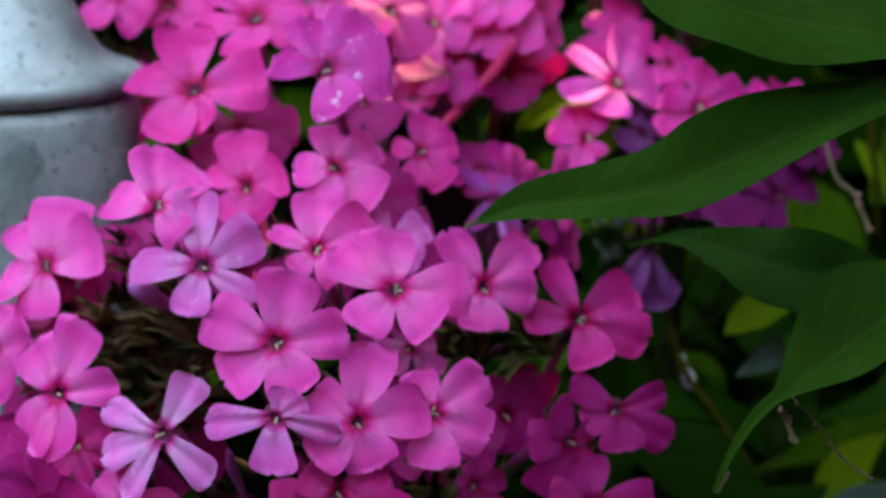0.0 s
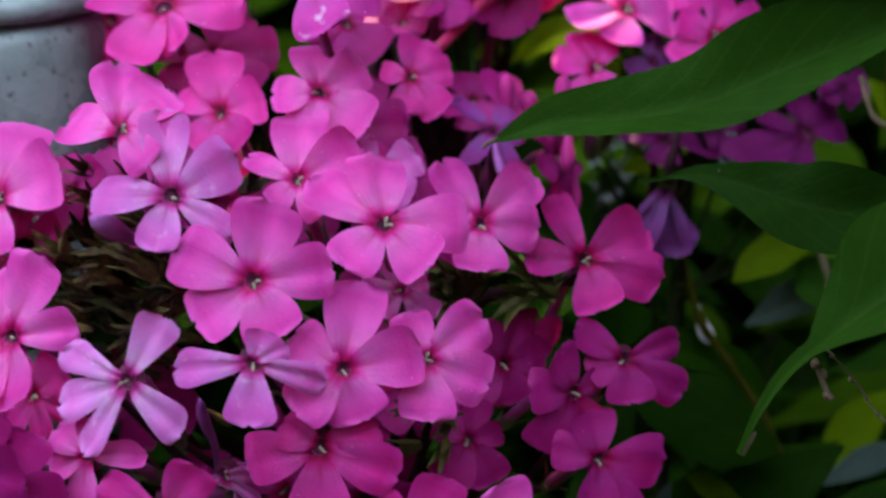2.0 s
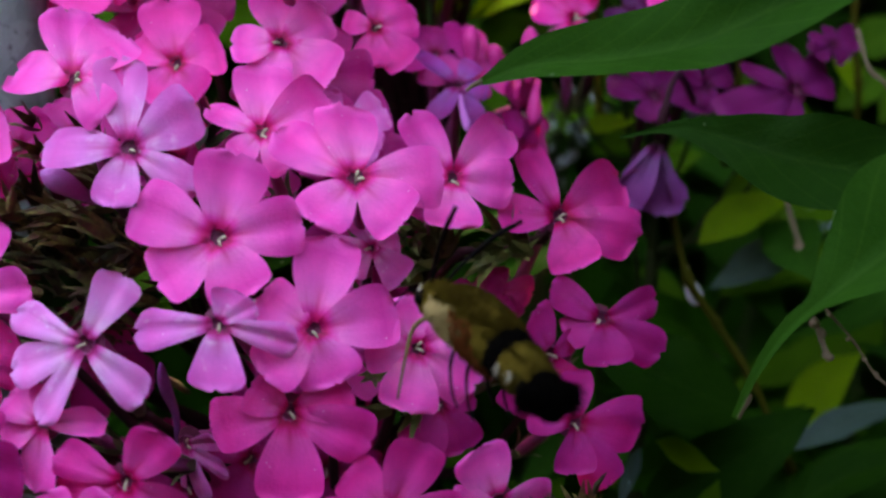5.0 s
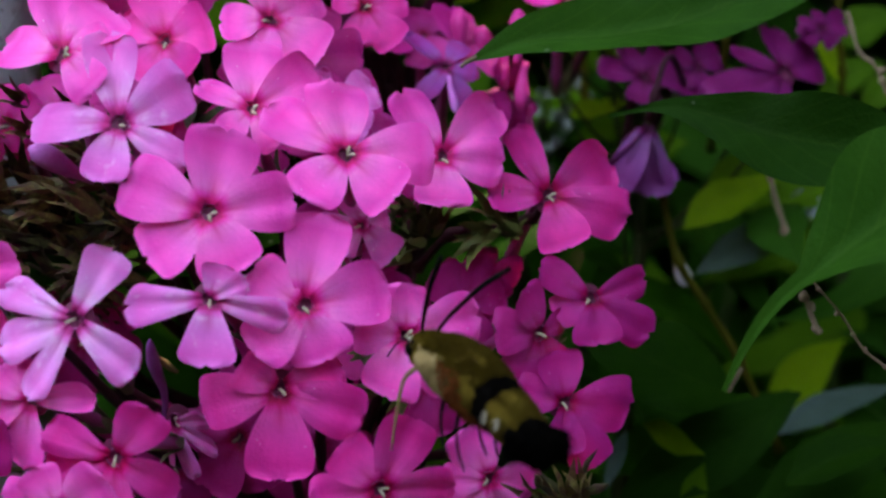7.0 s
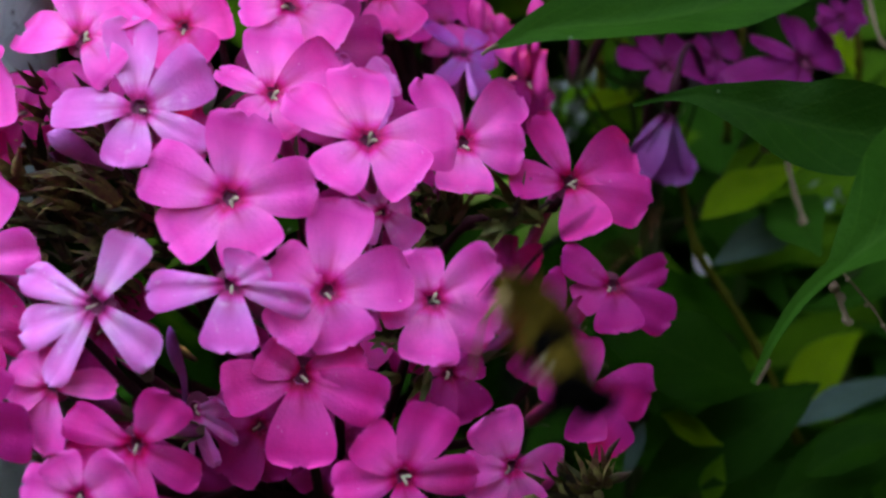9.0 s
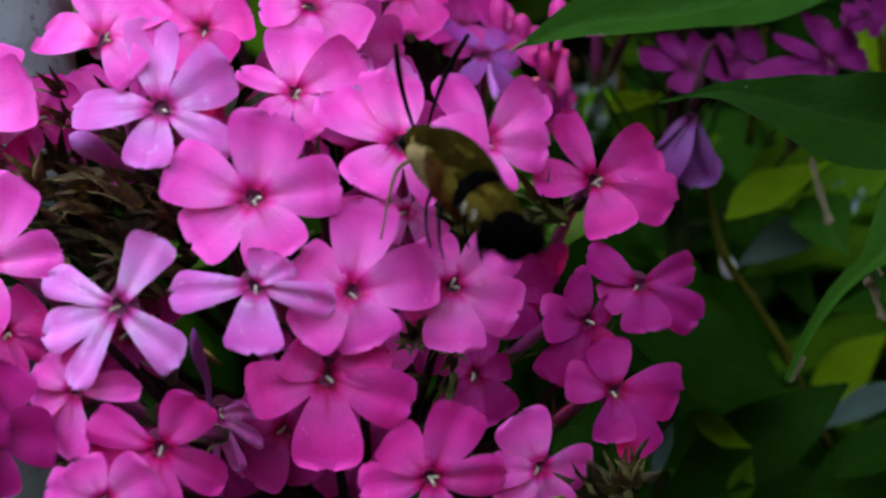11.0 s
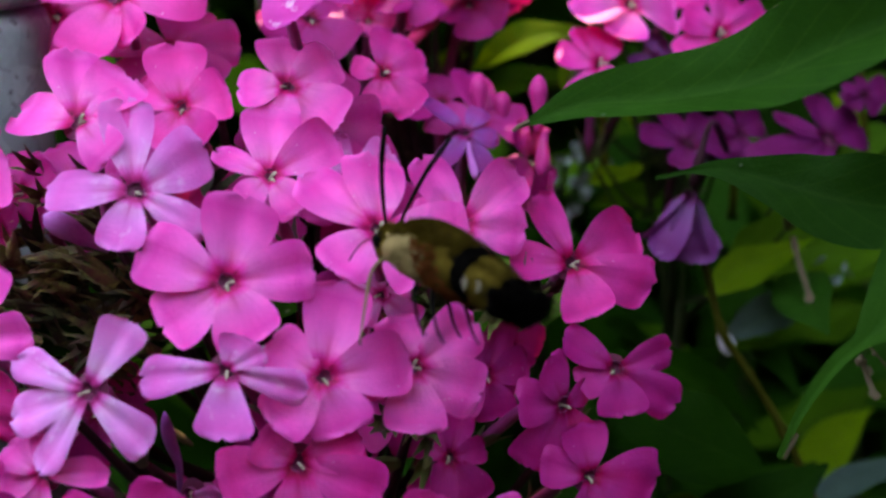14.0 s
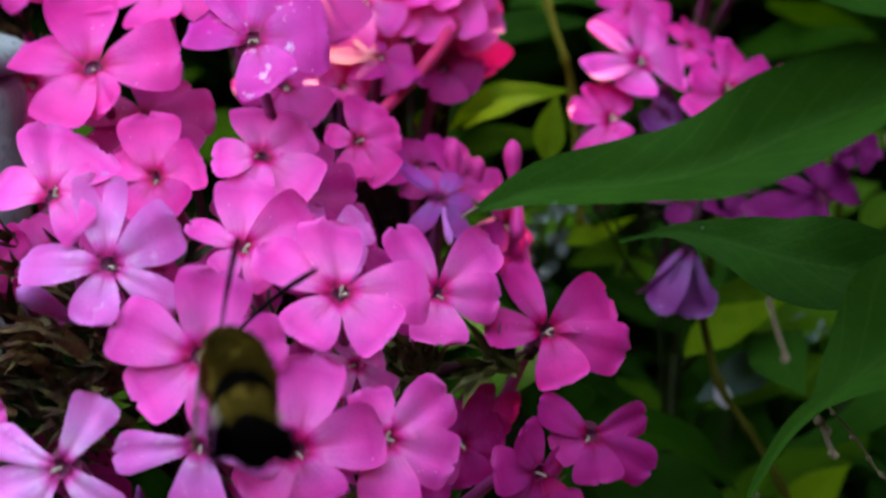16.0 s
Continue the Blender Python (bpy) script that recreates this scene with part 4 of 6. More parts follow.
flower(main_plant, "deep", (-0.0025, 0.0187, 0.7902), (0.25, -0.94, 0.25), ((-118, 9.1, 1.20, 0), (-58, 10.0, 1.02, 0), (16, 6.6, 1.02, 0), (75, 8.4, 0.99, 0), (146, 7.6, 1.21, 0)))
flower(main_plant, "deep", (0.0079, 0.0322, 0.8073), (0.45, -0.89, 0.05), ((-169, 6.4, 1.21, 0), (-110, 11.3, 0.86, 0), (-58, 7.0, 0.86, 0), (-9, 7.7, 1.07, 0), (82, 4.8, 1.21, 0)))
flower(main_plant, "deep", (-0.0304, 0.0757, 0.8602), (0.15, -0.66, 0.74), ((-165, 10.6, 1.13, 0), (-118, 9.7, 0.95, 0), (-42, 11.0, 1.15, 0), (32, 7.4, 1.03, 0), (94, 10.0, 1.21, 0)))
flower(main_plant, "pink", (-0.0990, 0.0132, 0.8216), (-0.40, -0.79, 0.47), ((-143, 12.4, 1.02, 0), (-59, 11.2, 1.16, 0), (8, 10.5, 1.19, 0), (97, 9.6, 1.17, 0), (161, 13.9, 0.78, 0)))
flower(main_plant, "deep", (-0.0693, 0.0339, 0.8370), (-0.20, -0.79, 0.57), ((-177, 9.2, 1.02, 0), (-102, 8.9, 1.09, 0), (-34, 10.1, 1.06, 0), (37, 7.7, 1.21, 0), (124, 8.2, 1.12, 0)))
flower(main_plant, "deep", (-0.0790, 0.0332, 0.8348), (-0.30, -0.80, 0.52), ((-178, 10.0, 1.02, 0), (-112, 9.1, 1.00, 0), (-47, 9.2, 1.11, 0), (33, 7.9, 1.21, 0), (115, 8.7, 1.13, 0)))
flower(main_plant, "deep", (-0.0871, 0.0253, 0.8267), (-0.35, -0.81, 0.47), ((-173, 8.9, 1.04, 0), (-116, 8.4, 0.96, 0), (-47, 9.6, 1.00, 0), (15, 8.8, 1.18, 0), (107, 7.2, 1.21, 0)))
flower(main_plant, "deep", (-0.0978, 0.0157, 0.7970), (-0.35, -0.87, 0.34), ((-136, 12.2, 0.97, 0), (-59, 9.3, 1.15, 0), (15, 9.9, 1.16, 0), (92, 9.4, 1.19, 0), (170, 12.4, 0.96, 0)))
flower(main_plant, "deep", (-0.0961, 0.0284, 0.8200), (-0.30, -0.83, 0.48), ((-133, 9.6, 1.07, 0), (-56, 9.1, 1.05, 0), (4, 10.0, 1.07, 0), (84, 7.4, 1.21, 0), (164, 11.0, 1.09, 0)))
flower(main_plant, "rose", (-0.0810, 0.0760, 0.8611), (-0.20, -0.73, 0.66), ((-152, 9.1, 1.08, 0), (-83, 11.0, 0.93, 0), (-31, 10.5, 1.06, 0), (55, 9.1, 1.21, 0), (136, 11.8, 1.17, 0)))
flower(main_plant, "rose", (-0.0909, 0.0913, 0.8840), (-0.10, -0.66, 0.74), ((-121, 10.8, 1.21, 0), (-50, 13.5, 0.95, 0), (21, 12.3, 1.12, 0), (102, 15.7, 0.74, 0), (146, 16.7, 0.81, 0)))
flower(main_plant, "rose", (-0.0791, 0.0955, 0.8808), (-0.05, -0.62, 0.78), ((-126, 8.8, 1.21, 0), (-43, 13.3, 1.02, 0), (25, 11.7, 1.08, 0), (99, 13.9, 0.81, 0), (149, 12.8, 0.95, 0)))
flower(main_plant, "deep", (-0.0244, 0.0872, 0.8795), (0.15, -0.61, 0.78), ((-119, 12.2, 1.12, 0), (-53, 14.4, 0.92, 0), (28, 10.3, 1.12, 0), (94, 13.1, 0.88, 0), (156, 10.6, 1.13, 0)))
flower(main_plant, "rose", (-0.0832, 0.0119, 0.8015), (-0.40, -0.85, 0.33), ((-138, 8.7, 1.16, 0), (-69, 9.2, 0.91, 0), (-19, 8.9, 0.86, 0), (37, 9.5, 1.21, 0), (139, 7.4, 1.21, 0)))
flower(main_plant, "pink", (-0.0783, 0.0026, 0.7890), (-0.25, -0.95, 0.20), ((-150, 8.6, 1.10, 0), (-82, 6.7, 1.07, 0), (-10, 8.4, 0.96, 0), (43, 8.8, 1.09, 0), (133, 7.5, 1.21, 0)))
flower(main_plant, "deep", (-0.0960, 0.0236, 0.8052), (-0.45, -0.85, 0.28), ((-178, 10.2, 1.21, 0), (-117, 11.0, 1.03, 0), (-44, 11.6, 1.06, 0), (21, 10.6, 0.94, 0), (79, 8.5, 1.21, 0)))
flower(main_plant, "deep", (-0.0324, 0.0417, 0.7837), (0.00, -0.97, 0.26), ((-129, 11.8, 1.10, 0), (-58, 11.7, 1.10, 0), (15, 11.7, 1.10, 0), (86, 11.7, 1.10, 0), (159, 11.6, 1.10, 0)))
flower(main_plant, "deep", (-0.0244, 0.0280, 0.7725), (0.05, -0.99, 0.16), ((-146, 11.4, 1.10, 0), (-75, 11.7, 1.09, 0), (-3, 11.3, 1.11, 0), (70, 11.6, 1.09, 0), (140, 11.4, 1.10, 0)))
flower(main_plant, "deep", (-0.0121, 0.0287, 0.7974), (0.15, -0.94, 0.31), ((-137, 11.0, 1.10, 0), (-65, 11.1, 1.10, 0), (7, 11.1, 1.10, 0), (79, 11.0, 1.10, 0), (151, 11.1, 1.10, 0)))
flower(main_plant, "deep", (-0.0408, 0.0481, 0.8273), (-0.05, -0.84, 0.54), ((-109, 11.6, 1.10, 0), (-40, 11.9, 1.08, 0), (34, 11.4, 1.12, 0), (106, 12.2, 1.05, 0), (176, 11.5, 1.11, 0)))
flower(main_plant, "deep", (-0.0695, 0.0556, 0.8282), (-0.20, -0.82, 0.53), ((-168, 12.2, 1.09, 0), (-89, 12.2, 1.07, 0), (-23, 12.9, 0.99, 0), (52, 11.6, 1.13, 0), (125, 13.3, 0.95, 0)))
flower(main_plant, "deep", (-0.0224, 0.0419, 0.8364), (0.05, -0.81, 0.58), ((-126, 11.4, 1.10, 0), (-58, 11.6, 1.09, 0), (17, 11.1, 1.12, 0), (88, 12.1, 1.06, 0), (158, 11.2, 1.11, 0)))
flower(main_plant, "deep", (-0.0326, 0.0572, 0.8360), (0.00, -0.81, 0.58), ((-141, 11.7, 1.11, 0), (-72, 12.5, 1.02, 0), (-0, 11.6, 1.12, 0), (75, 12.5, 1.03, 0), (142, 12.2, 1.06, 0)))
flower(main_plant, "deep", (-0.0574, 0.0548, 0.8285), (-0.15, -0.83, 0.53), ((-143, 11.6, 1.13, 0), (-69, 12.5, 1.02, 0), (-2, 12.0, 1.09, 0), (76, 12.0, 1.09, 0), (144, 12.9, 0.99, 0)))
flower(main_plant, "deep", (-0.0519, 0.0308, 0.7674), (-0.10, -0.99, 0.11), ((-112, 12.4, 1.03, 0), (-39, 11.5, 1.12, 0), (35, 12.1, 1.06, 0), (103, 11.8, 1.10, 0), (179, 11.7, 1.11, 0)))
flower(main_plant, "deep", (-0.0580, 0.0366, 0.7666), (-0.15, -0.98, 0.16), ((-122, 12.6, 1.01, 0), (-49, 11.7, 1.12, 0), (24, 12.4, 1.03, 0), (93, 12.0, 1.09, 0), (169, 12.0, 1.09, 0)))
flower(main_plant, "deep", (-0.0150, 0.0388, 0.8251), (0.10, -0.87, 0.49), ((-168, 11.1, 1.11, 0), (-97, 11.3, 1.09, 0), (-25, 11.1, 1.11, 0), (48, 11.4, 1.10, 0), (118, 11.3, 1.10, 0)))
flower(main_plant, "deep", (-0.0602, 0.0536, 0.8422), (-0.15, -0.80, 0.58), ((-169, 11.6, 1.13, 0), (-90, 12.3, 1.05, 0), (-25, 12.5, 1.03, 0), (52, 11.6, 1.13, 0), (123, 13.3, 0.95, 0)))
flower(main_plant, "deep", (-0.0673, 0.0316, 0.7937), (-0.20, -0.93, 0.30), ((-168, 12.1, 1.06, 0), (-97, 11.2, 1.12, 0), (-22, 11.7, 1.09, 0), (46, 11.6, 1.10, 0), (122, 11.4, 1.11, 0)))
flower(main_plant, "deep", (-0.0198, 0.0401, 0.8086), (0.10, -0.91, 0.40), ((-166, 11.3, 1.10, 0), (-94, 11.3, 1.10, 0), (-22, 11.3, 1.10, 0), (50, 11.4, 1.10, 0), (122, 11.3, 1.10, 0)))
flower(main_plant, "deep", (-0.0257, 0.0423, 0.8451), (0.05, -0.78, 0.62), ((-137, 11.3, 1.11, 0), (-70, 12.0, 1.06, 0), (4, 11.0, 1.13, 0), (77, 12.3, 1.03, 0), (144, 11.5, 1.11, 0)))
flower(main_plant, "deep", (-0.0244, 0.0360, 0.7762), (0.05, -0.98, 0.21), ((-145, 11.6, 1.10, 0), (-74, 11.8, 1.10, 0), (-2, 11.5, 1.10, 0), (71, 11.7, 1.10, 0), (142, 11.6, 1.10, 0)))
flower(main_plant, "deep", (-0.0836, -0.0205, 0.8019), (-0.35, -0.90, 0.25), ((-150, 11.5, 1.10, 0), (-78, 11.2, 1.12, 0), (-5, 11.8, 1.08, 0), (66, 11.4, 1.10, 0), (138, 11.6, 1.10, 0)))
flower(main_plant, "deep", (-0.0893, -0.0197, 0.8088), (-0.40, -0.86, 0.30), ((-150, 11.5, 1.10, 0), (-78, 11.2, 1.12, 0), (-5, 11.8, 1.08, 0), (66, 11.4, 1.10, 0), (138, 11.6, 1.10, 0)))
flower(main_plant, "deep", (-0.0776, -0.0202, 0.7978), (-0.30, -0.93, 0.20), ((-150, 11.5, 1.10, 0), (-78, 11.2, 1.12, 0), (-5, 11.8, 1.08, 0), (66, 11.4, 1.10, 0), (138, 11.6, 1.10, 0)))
bent_stem([(-0.0050, 0.0450, 0.8034), (0.0014, 0.0420, 0.8113), (0.0099, 0.0380, 0.8139), (0.0165, 0.0340, 0.8171), (0.0186, 0.0300, 0.8207)], main_plant, STEM_RED, "dark plum flower stalk")
branches(main_plant, (0.000, 0.010, 0.762), 0.0035, STEM_RED)

# ---- the phlox head in the sun behind it ----
sun_plant = thing("phlox_plant", (-0.0050, 0.1440, 0), "garden phlox head of pink flowers catching the sun", "flower plant", "phlox plants")
flower(sun_plant, "pink", (-0.0198, 0.0900, 0.8577), (0.05, -0.67, 0.74), ((-124, 4.5, 1.16, 20), (-66, 4.9, 0.87, 20), (-10, 6.0, 1.07, 20), (74, 6.8, 1.16, 20), (142, 4.9, 1.21, 20)))
flower(sun_plant, "pink", (-0.0158, 0.1012, 0.8742), (0.10, -0.70, 0.70), ((-161, 9.3, 1.21, 0), (-103, 12.8, 0.98, 0), (-23, 9.8, 1.11, 0), (42, 10.9, 0.86, 0), (89, 11.3, 1.20, 0)))
flower(sun_plant, "pink", (-0.0045, 0.1094, 0.8750), (0.20, -0.65, 0.74), ((-123, 12.1, 1.18, 0), (-63, 12.9, 0.85, 0), (-2, 9.9, 0.94, 0), (61, 14.1, 0.82, 0), (127, 12.5, 1.14, 0)))
flower(sun_plant, "pink", (0.0072, 0.1157, 0.8782), (0.30, -0.70, 0.65), ((-144, 8.0, 1.14, 0), (-92, 15.7, 0.69, 0), (-27, 8.3, 1.21, 0), (66, 12.6, 1.04, 0), (119, 10.8, 1.14, 0)))
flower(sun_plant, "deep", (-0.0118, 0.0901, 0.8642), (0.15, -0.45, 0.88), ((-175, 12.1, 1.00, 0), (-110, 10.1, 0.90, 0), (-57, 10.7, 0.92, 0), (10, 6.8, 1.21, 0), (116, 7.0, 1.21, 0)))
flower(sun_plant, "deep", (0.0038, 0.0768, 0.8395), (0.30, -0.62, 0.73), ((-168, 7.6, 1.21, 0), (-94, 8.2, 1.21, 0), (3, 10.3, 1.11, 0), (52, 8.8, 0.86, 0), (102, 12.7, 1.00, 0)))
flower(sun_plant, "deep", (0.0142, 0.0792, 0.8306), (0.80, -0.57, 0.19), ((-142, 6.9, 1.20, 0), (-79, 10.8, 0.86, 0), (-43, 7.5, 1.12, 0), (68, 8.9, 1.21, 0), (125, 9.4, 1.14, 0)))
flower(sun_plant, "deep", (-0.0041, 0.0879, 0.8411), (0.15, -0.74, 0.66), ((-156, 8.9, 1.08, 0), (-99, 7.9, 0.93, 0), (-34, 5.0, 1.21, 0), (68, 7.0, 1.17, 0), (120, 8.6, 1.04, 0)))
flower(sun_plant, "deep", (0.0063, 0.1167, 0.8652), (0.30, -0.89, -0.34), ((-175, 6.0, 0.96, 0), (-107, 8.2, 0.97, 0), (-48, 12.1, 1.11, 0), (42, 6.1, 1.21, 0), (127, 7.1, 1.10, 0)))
flower(sun_plant, "pink", (-0.0242, 0.1184, 0.8888), (0.10, -0.62, 0.78), ((-131, 10.0, 1.14, 0), (-74, 11.8, 1.02, 0), (3, 8.7, 1.18, 0), (80, 12.3, 0.98, 0), (137, 10.2, 1.14, 0)))
flower(sun_plant, "pink", (0.0105, 0.1500, 0.8938), (0.20, -0.65, 0.74), ((-116, 16.7, 0.80, 0), (-60, 14.7, 0.90, 0), (31, 14.4, 0.94, 0), (90, 17.8, 0.79, 0), (164, 12.7, 1.09, 0)))
flower(sun_plant, "pink", (-0.0252, 0.1171, 0.8936), (0.10, -0.62, 0.78), ((-178, 11.2, 1.18, 0), (-101, 15.3, 0.79, 0), (-44, 13.0, 1.03, 0), (48, 13.3, 1.02, 0), (105, 16.1, 0.79, 0)))
flower(sun_plant, "pink", (-0.0028, 0.1460, 0.8809), (0.20, -0.65, 0.74), ((-122, 11.6, 1.07, 0), (-66, 11.1, 1.10, 0), (22, 9.9, 1.15, 0), (85, 12.7, 0.94, 0), (154, 9.5, 1.16, 0)))
flower(sun_plant, "pink", (-0.0417, 0.1262, 0.8936), (0.00, -0.62, 0.78), ((-105, 15.6, 0.83, 0), (-51, 15.4, 0.84, 0), (38, 12.9, 1.08, 0), (102, 18.0, 0.76, 0), (167, 12.7, 1.09, 0)))
flower(sun_plant, "pink", (0.0092, 0.1182, 0.8888), (0.20, -0.65, 0.74), ((-154, 10.4, 1.15, 0), (-93, 12.9, 0.93, 0), (-21, 9.7, 1.17, 0), (60, 12.8, 0.98, 0), (117, 11.6, 1.11, 0)))
flower(sun_plant, "pink", (-0.0415, 0.1206, 0.8981), (0.00, -0.62, 0.78), ((-109, 15.3, 0.85, 0), (-56, 16.1, 0.82, 0), (30, 12.6, 1.11, 0), (98, 18.2, 0.76, 0), (160, 13.2, 1.04, 0)))
flower(sun_plant, "pink", (-0.0437, 0.1179, 0.8806), (0.00, -0.67, 0.74), ((-102, 12.4, 1.02, 0), (-44, 12.0, 1.09, 0), (42, 10.7, 1.15, 0), (106, 13.7, 0.88, 0), (175, 10.3, 1.16, 0)))
flower(sun_plant, "pink", (-0.0102, 0.1119, 0.8840), (0.15, -0.66, 0.74), ((-170, 10.0, 1.16, 0), (-99, 12.9, 0.93, 0), (-36, 10.5, 1.15, 0), (51, 11.9, 1.10, 0), (109, 12.7, 0.99, 0)))
flower(sun_plant, "pink", (0.0088, 0.1198, 0.8994), (0.20, -0.60, 0.77), ((-168, 11.7, 1.18, 0), (-101, 16.6, 0.76, 0), (-40, 12.3, 1.13, 0), (52, 15.2, 0.85, 0), (104, 16.1, 0.82, 0)))
flower(sun_plant, "pink", (-0.0022, 0.1129, 0.8811), (0.20, -0.65, 0.74), ((-109, 14.6, 0.84, 0), (-49, 12.3, 1.09, 0), (40, 13.1, 1.01, 0), (98, 14.9, 0.83, 0), (177, 11.2, 1.17, 0)))
flower(sun_plant, "pink", (-0.0211, 0.1317, 0.8968), (0.10, -0.62, 0.78), ((-119, 12.4, 1.05, 0), (-66, 13.0, 0.97, 0), (20, 10.2, 1.18, 0), (88, 14.5, 0.81, 0), (150, 10.7, 1.16, 0)))
flower(sun_plant, "pink", (-0.0129, 0.1219, 0.8624), (0.15, -0.70, 0.70), ((-133, 11.6, 1.10, 0), (-71, 12.2, 1.04, 0), (7, 10.5, 1.15, 0), (79, 13.0, 0.95, 0), (144, 11.0, 1.13, 0)))
flower(sun_plant, "pink", (-0.0195, 0.1111, 0.8708), (0.10, -0.66, 0.74), ((-157, 10.1, 1.15, 0), (-90, 12.6, 0.96, 0), (-23, 10.2, 1.15, 0), (61, 12.0, 1.07, 0), (120, 12.2, 1.05, 0)))
flower(sun_plant, "pink", (-0.0312, 0.1216, 0.8602), (0.05, -0.71, 0.70), ((-133, 11.8, 1.12, 0), (-70, 13.2, 0.94, 0), (5, 11.1, 1.15, 0), (81, 13.5, 0.93, 0), (143, 12.2, 1.08, 0)))
flower(sun_plant, "pink", (-0.0341, 0.1407, 0.8743), (0.05, -0.67, 0.74), ((-158, 12.2, 1.12, 0), (-88, 15.5, 0.79, 0), (-23, 12.7, 1.07, 0), (63, 14.5, 0.90, 0), (121, 15.3, 0.83, 0)))
flower(sun_plant, "pink", (-0.0324, 0.1290, 0.8628), (0.05, -0.71, 0.70), ((-120, 12.8, 1.01, 0), (-58, 13.4, 0.95, 0), (21, 11.7, 1.15, 0), (92, 14.4, 0.86, 0), (158, 12.1, 1.11, 0)))
flower(sun_plant, "pink", (-0.0199, 0.1246, 0.8710), (0.10, -0.66, 0.74), ((-113, 11.9, 1.07, 0), (-55, 11.4, 1.10, 0), (30, 10.4, 1.15, 0), (95, 12.9, 0.94, 0), (165, 10.0, 1.16, 0)))
flower(sun_plant, "pink", (-0.0202, 0.1289, 0.8644), (0.10, -0.70, 0.70), ((-159, 12.6, 1.07, 0), (-90, 15.0, 0.82, 0), (-23, 12.7, 1.06, 0), (59, 14.5, 0.89, 0), (120, 14.6, 0.88, 0)))
flower(sun_plant, "pink", (-0.0259, 0.1337, 0.8764), (0.10, -0.66, 0.74), ((-103, 12.4, 0.99, 0), (-44, 11.1, 1.12, 0), (43, 11.0, 1.13, 0), (104, 13.0, 0.94, 0), (179, 9.9, 1.16, 0)))
flower(sun_plant, "pink", (-0.0280, 0.1169, 0.8640), (0.05, -0.71, 0.70), ((-111, 13.2, 0.97, 0), (-50, 13.1, 0.99, 0), (32, 12.0, 1.12, 0), (99, 14.4, 0.85, 0), (168, 11.8, 1.14, 0)))
flower(sun_plant, "pink", (-0.0247, 0.1359, 0.8625), (0.10, -0.70, 0.70), ((-123, 11.7, 1.10, 0), (-62, 12.0, 1.06, 0), (18, 10.6, 1.14, 0), (88, 13.0, 0.95, 0), (155, 10.8, 1.14, 0)))
flower(sun_plant, "pink", (-0.0167, 0.1240, 0.8651), (0.10, -0.70, 0.70), ((-134, 13.4, 0.98, 0), (-72, 14.5, 0.86, 0), (5, 12.3, 1.10, 0), (79, 15.3, 0.81, 0), (143, 13.3, 1.00, 0)))
flower(sun_plant, "pink", (-0.0266, 0.1254, 0.8746), (0.10, -0.66, 0.74), ((-121, 14.2, 0.91, 0), (-63, 14.8, 0.85, 0), (19, 12.5, 1.10, 0), (88, 16.3, 0.79, 0), (153, 13.0, 1.04, 0)))
flower(sun_plant, "pink", (-0.0230, 0.1337, 0.8632), (0.10, -0.70, 0.70), ((-117, 11.1, 1.08, 0), (-55, 11.0, 1.09, 0), (26, 10.0, 1.14, 0), (94, 12.0, 1.02, 0), (163, 9.9, 1.14, 0)))
flower(sun_plant, "pink", (-0.0263, 0.1338, 0.8642), (0.10, -0.70, 0.70), ((-170, 11.4, 1.15, 0), (-97, 13.7, 0.91, 0), (-33, 12.0, 1.12, 0), (51, 12.8, 1.03, 0), (112, 13.8, 0.91, 0)))
flower(sun_plant, "deep", (0.0018, 0.1120, 0.8590), (0.35, -0.66, 0.66), ((-150, 9.5, 1.10, 0), (-82, 9.8, 1.05, 0), (-10, 9.0, 1.15, 0), (66, 10.2, 1.0, 0), (138, 9.4, 1.1, 0)))
flower(sun_plant, "pink", (0.0056, 0.1180, 0.8697), (0.20, -0.65, 0.74), ((-128, 10.6, 1.08, 0), (-60, 10.2, 1.12, 0), (12, 10.0, 1.10, 0), (86, 11.4, 1.0, 0), (158, 10.2, 1.1, 0)))
bud(sun_plant, (0.0030, 0.0762, 0.8376), (0.0035, 0.0798, 0.8487), 0.0019, ROSE_BUD)
bud(sun_plant, (0.0075, 0.0785, 0.8365), (0.0084, 0.0811, 0.8446), 0.0019, ROSE_BUD)
bud(sun_plant, (0.0152, 0.0762, 0.8375), (0.0157, 0.0797, 0.8483), 0.0019, ROSE_BUD)
bud(sun_plant, (0.0172, 0.0780, 0.8375), (0.0161, 0.0740, 0.8282), 0.0017, ROSE_BUD)
bud(sun_plant, (0.0186, 0.0800, 0.8280), (0.0187, 0.0770, 0.8187), 0.0010, ROSE_BUD)
red_stalk(sun_plant, [(-0.0119, 0.0788, 0.8538), (-0.0064, 0.0882, 0.8583), (-0.0000, 0.0979, 0.8641), (0.0041, 0.1076, 0.8695)])
branches(sun_plant, (0.000, 0.012, 0.818), 0.003, STEM_RED)

# ---- the swaying phlox heads further back ----
back_plant = thing("phlox_plant", (0.0475, 0.1321, 0), "slender garden phlox with a loose magenta flower head", "flower plant", "phlox plants")
flower(back_plant, "pink", (0.0287, 0.1015, 0.8589), (0.40, -0.66, 0.64), ((-157, 15.0, 0.69, 0), (-100, 10.0, 1.21, 0), (11, 12.8, 1.12, 0), (74, 18.8, 0.80, 0), (146, 14.7, 0.80, 0)))
flower(back_plant, "rose", (0.0484, 0.0996, 0.8530), (0.35, -0.75, 0.56), ((-134, 12.1, 1.18, 0), (-18, 9.8, 1.21, 0), (33, 16.1, 0.66, 0), (78, 13.2, 0.86, 0), (159, 9.9, 1.13, 0)))
